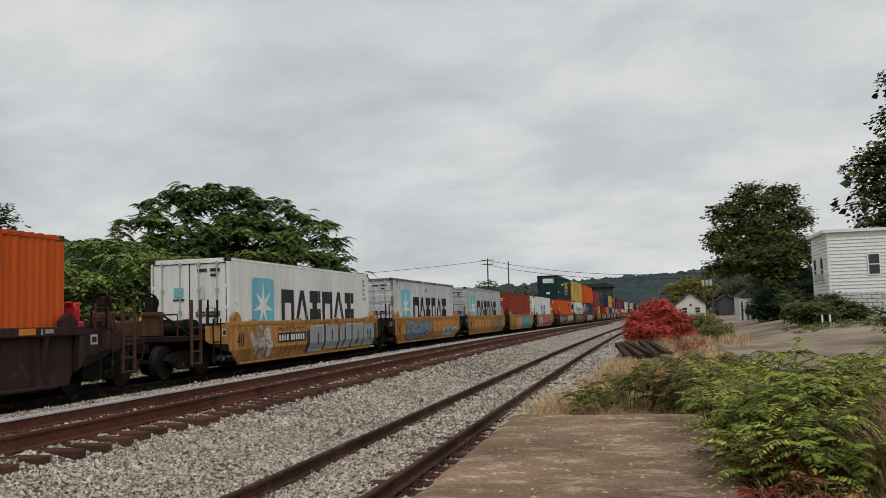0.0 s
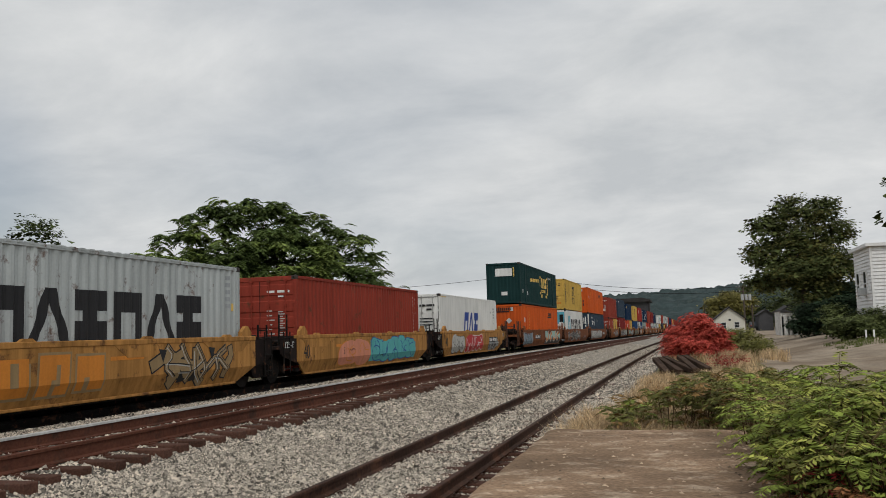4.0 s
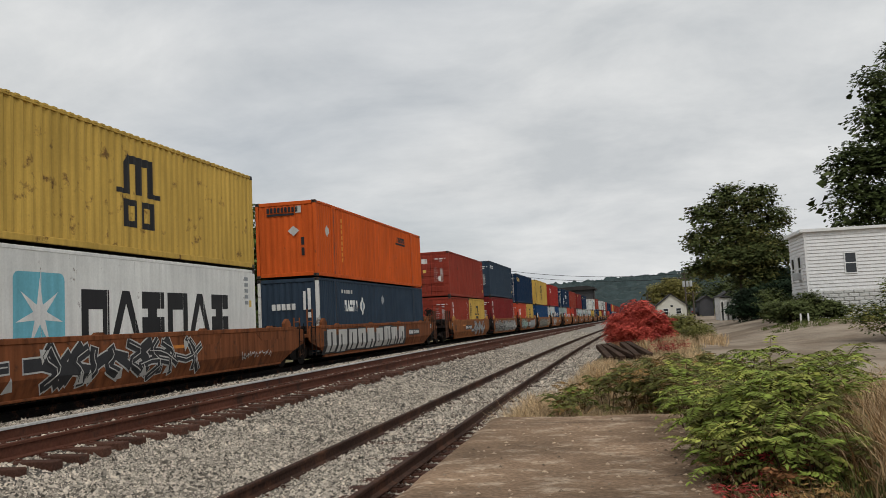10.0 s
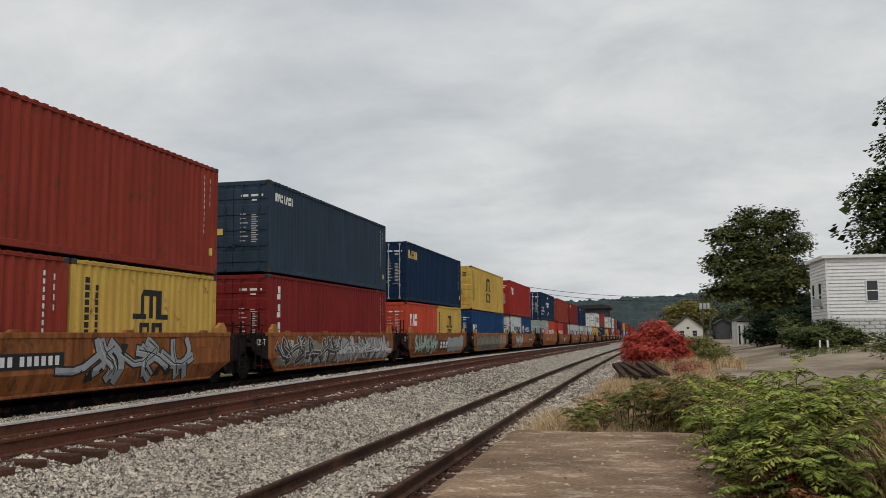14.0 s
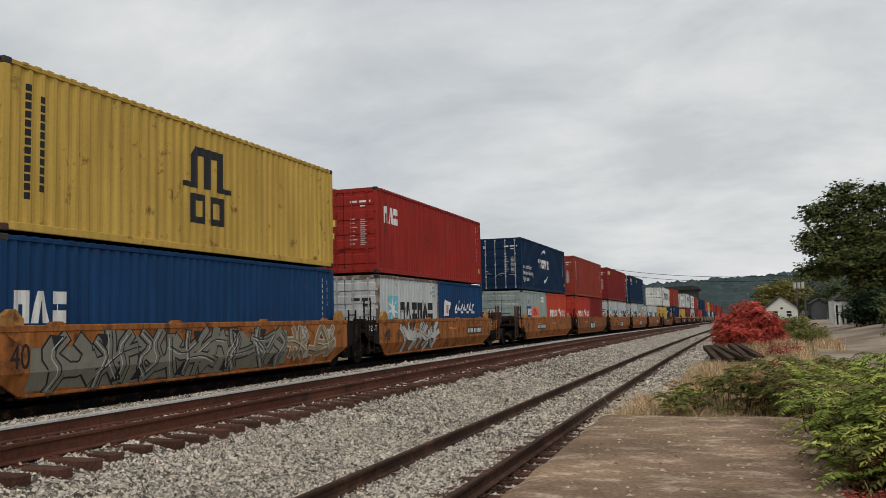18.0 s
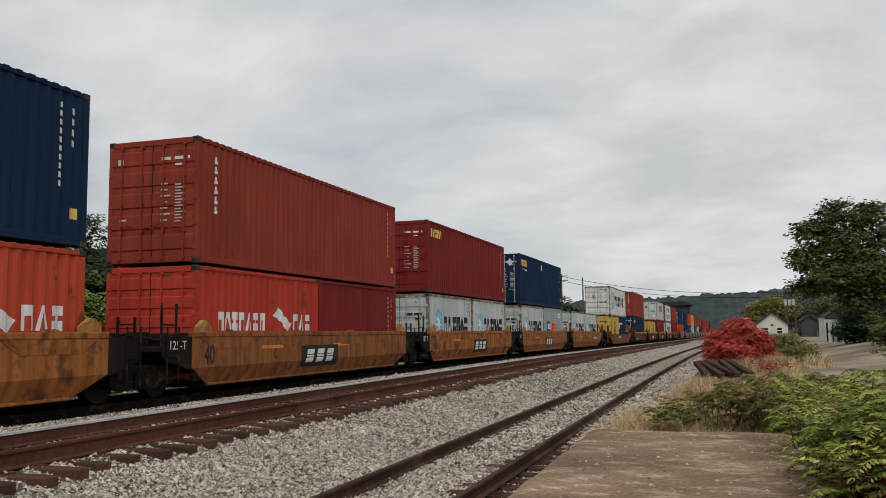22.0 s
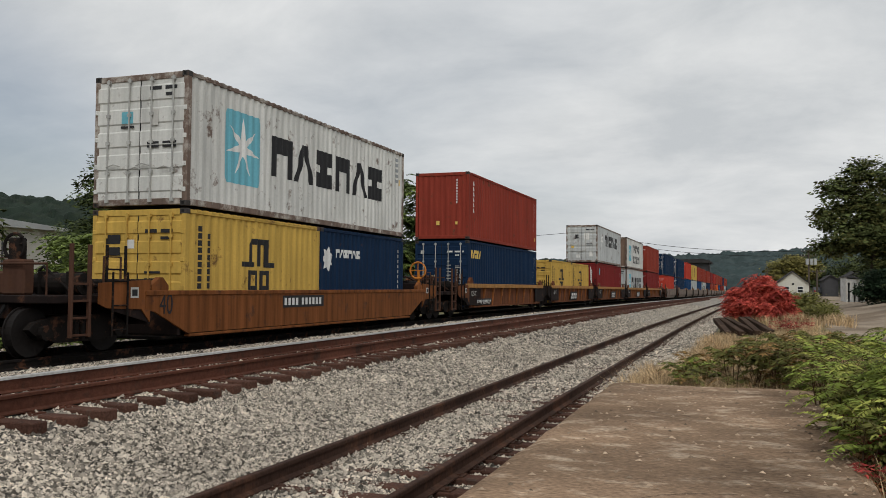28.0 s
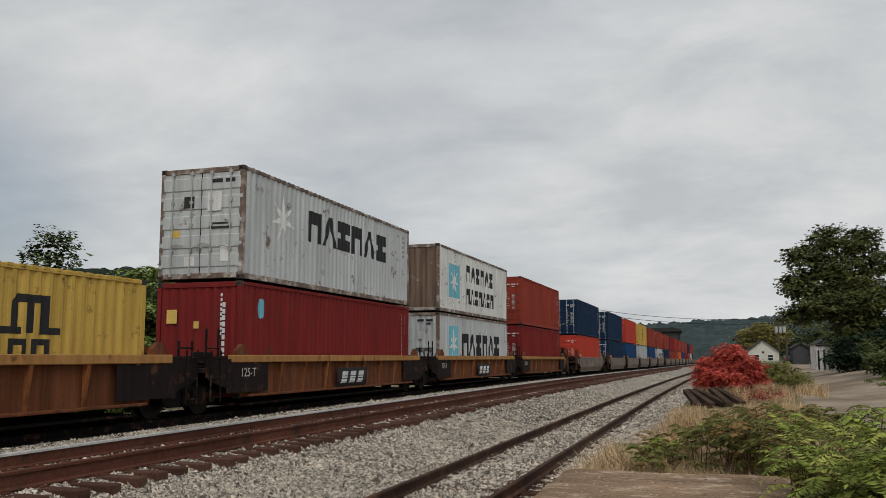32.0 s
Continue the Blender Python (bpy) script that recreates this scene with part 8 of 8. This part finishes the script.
def gable_house(name, x0, x1, y0, y1, zb, ze, zr, m, label, wins=(), front_roof=True):
    """A small gabled house whose gable faces -y."""
    ob = tagged(new(name), label, "house")
    xm = (x0 + x1) / 2
    part("wall", MB().prism([(x0, zb), (x1, zb), (x1, ze), (xm, zr), (x0, ze)], 1, y0, y1), m, ob)
    for s in (-1, 1):
        xe = x0 - 0.25 if s < 0 else x1 + 0.25
        zo = ze - (zr - ze) * 0.25 / (xm - x0)
        mb = MB()
        mb.prism([(xe, zo), (xm, zr + 0.02), (xm, zr + 0.16), (xe, zo + 0.14)], 1, y0 - 0.3, y1 + 0.3)
        part("roof", mb, ROOF, ob)
    for a, b, c, d in wins:
        window(ob, a, b, c, d, y0)
    return ob


gable_house("small_house", 4.3, 8.45, 130, 139, -0.4, 1.95, 3.52, CREAM, "small cream gabled house with a dark roof", [(5.2, 5.85, 0.7, 1.45), (7.0, 7.65, 0.7, 1.45)])
part("gable_vent", MB().box(6.22, 6.54, 129.96, 129.99, 1.7, 1.95), GLASS, bpy.data.objects["small_house"])
gable_house("dark_house", 12.1, 14.3, 152, 160, -0.2, 2.6, 3.3, GREYWALL, "dark grey gabled house at the end of the street", [])
gable_house("grey_house", 15.2, 18.6, 150, 160, -0.2, 3.0, 4.0, GREYWALL, "grey house behind the street trees", [])
gable_house("brown_house", 9.0, 12.0, 200, 210, 0.0, 3.6, 5.4, GREYWALL, "plain grey house far down the street", [])

# white lean-to garage with open bays
SHED = mat("weathered_white_boards", (0.64, 0.64, 0.62), 0.8, 0, 0.12, 0.08, 0.1, 1, (0.32, 0.31, 0.29), 0.5, 0.2)
gar = tagged(new("garage"), "white shed with dark open bays beside the street", "shed")
part("wall", MB().box(11.1, 11.2, 110, 116, -0.4, 2.6).box(11.2, 13.1, 115.9, 116, -0.4, 2.3).box(13.0, 13.1, 110, 115.9, -0.4, 2.3), SHED, gar)
part("roof", MB().prism([(10.95, 2.58), (10.95, 2.72), (13.3, 2.5), (13.3, 2.36)], 1, 109.7, 116.2), GREYWALL, gar)
for x, w in ((11.1, 0.2), (11.5, 0.42), (12.1, 0.3), (12.6, 0.5)):
    part("post", MB().cbox(x, x + w, 109.98, 110.1, -0.4, 2.2, 0.01), SHED, gar)
part("lintel", MB().box(11.1, 13.1, 109.97, 110.1, 1.95, 2.4), SHED, gar)

# long buildings beyond the train
wr = tagged(new("warehouse"), "old grey warehouse with a dark overhanging roof beyond the train", "warehouse")
part("wall", MB().box(-30, -12.4, 331, 352, -1, 10.4), GREYWALL, wr)
part("roof", MB().prism([(-31, 10.2), (-11.6, 10.4), (-11.6, 11.1), (-14.5, 11.9), (-31, 11.3)], 1, 329.5, 353), ROOF, wr)
part("corner_post", MB().box(-12.4, -11.9, 330.4, 331, -1, 10.4), ROOF, wr)
sh = tagged(new("metal_building"), "long low beige metal building beyond the tracks", "warehouse")
part("wall", MB().box(-60, -36, 12, 38, -1.3, 4.1), BEIGE, sh)
part("roof", MB().prism([(11.6, 4.1), (11.6, 4.25), (25, 5.0), (38.4, 4.25), (38.4, 4.1)], 0, -60.4, -35.6), CAN, sh)
for i in range(6):
    part("wall_seam", MB().box(-36.0, -35.97, 13 + 4.2 * i, 13.08 + 4.2 * i, -1.3, 4.1), GREYWALL, sh)


# ---- utility poles, wires, a parked car ----
def pole(x, y, z, h, arms, cans, label):
    ob = tagged(new("utility_pole"), label, "pole", "utility poles")
    part("shaft", MB().tube([(x, y, z - 0.5), (x, y, z + h)], 0.16, 8, 0.10), POLE, ob)
    for k in range(arms):
        zz = z + h - 0.35 - 0.75 * k
        part("crossarm", MB().cbox(x - 1.1, x + 1.1, y - 0.06, y + 0.06, zz - 0.06, zz + 0.06, 0.01), POLE, ob)
        for q in (-1.0, -0.55, 0.55, 1.0):
            part("insulator", MB().tube([(x + q, y, zz + 0.06), (x + q, y, zz + 0.22)], 0.05, 6), CAN, ob)
    for k in range(cans):
        part("transformer", MB().tube([(x + 0.35 + 0.55 * k - 0.55 * (k == 2) * 3, y - 0.1, z + h - 2.4), (x + 0.35 + 0.55 * k - 0.55 * (k == 2) * 3, y - 0.1, z + h - 1.5)], 0.22, 10), CAN, ob)
    return ob


pole(9.1, 140, 0.0, 7.2, 2, 3, "weathered utility pole with transformers on the street")
pole(10.3, 141, 0.0, 4.1, 1, 0, "weathered utility pole down the street")
pole(3.5, 150, -0.3, 4.4, 0, 0, "short weathered pole behind the small house")
pole(-26.9, 150, -1.2, 12.5, 2, 0, "tall utility pole beyond the tracks")
pole(-23.2, 150, -1.2, 11.8, 0, 0, "bare utility pole beyond the tracks")
pole(24.5, 64, -0.4, 9.0, 1, 0, "utility pole beside the white house")


def wire(a, b, sag, label):
    pts = [(a[0] + (b[0] - a[0]) * t, a[1] + (b[1] - a[1]) * t, a[2] + (b[2] - a[2]) * t - 4 * sag * t * (1 - t)) for t in [i / 14 for i in range(15)]]
    tagged(part("overhead_wire", MB().tube(pts, 0.035, 5), GASKET), label, "wire", "overhead wires")


wire((-26.9, 150, 10.9), (9.1, 140, 6.9), 1.2, "thin black wire across the tracks")
wire((-26.9, 150, 10.1), (9.1, 140, 6.2), 1.2, "thin black wire across the tracks")
wire((-90, 160, 10.5), (-26.9, 150, 10.9), 1.0, "thin black wire beside the tracks")
wire((9.1, 140, 6.9), (10.6, 165, 7.2), 0.3, "thin black wire along the street")

CARPAINT = mat("grey_car_paint", (0.09, 0.095, 0.10), 0.35, 0.4, 0.05, 0.03, 0)
car_ = tagged(new("parked_car"), "dark grey car parked on the street", "car")
cx, cy, cz = 11.8, 158.0, 0.0
part("body", MB().prism([(cy - 2.2, cz + 0.35), (cy + 2.2, cz + 0.35), (cy + 2.2, cz + 0.9), (cy + 1.2, cz + 1.0), (cy + 0.6, cz + 1.45), (cy - 1.4, cz + 1.48), (cy - 2.1, cz + 1.0), (cy - 2.25, cz + 0.7)], 0, cx - 0.88, cx + 0.88), CARPAINT, car_)
part("rear_window", MB().add([(cx - 0.7, cy - 2.03, cz + 1.02), (cx + 0.7, cy - 2.03, cz + 1.02), (cx + 0.62, cy - 1.48, cz + 1.42), (cx - 0.62, cy - 1.48, cz + 1.42)], [(0, 1, 2, 3)]), GLASS, car_)
for sx in (-0.75, 0.75):
    part("tail_light", MB().cbox(cx + sx - 0.12, cx + sx + 0.12, cy - 2.29, cy - 2.2, cz + 0.72, cz + 0.9, 0.01), DECAL["red"], car_)
    for sy in (-1.35, 1.35):
        wl_ = part("wheel", MB().tube([(cx + sx - 0.1, cy + sy, cz + 0.33), (cx + sx + 0.1, cy + sy, cz + 0.33)], 0.33, 16), GASKET, car_)

motions()
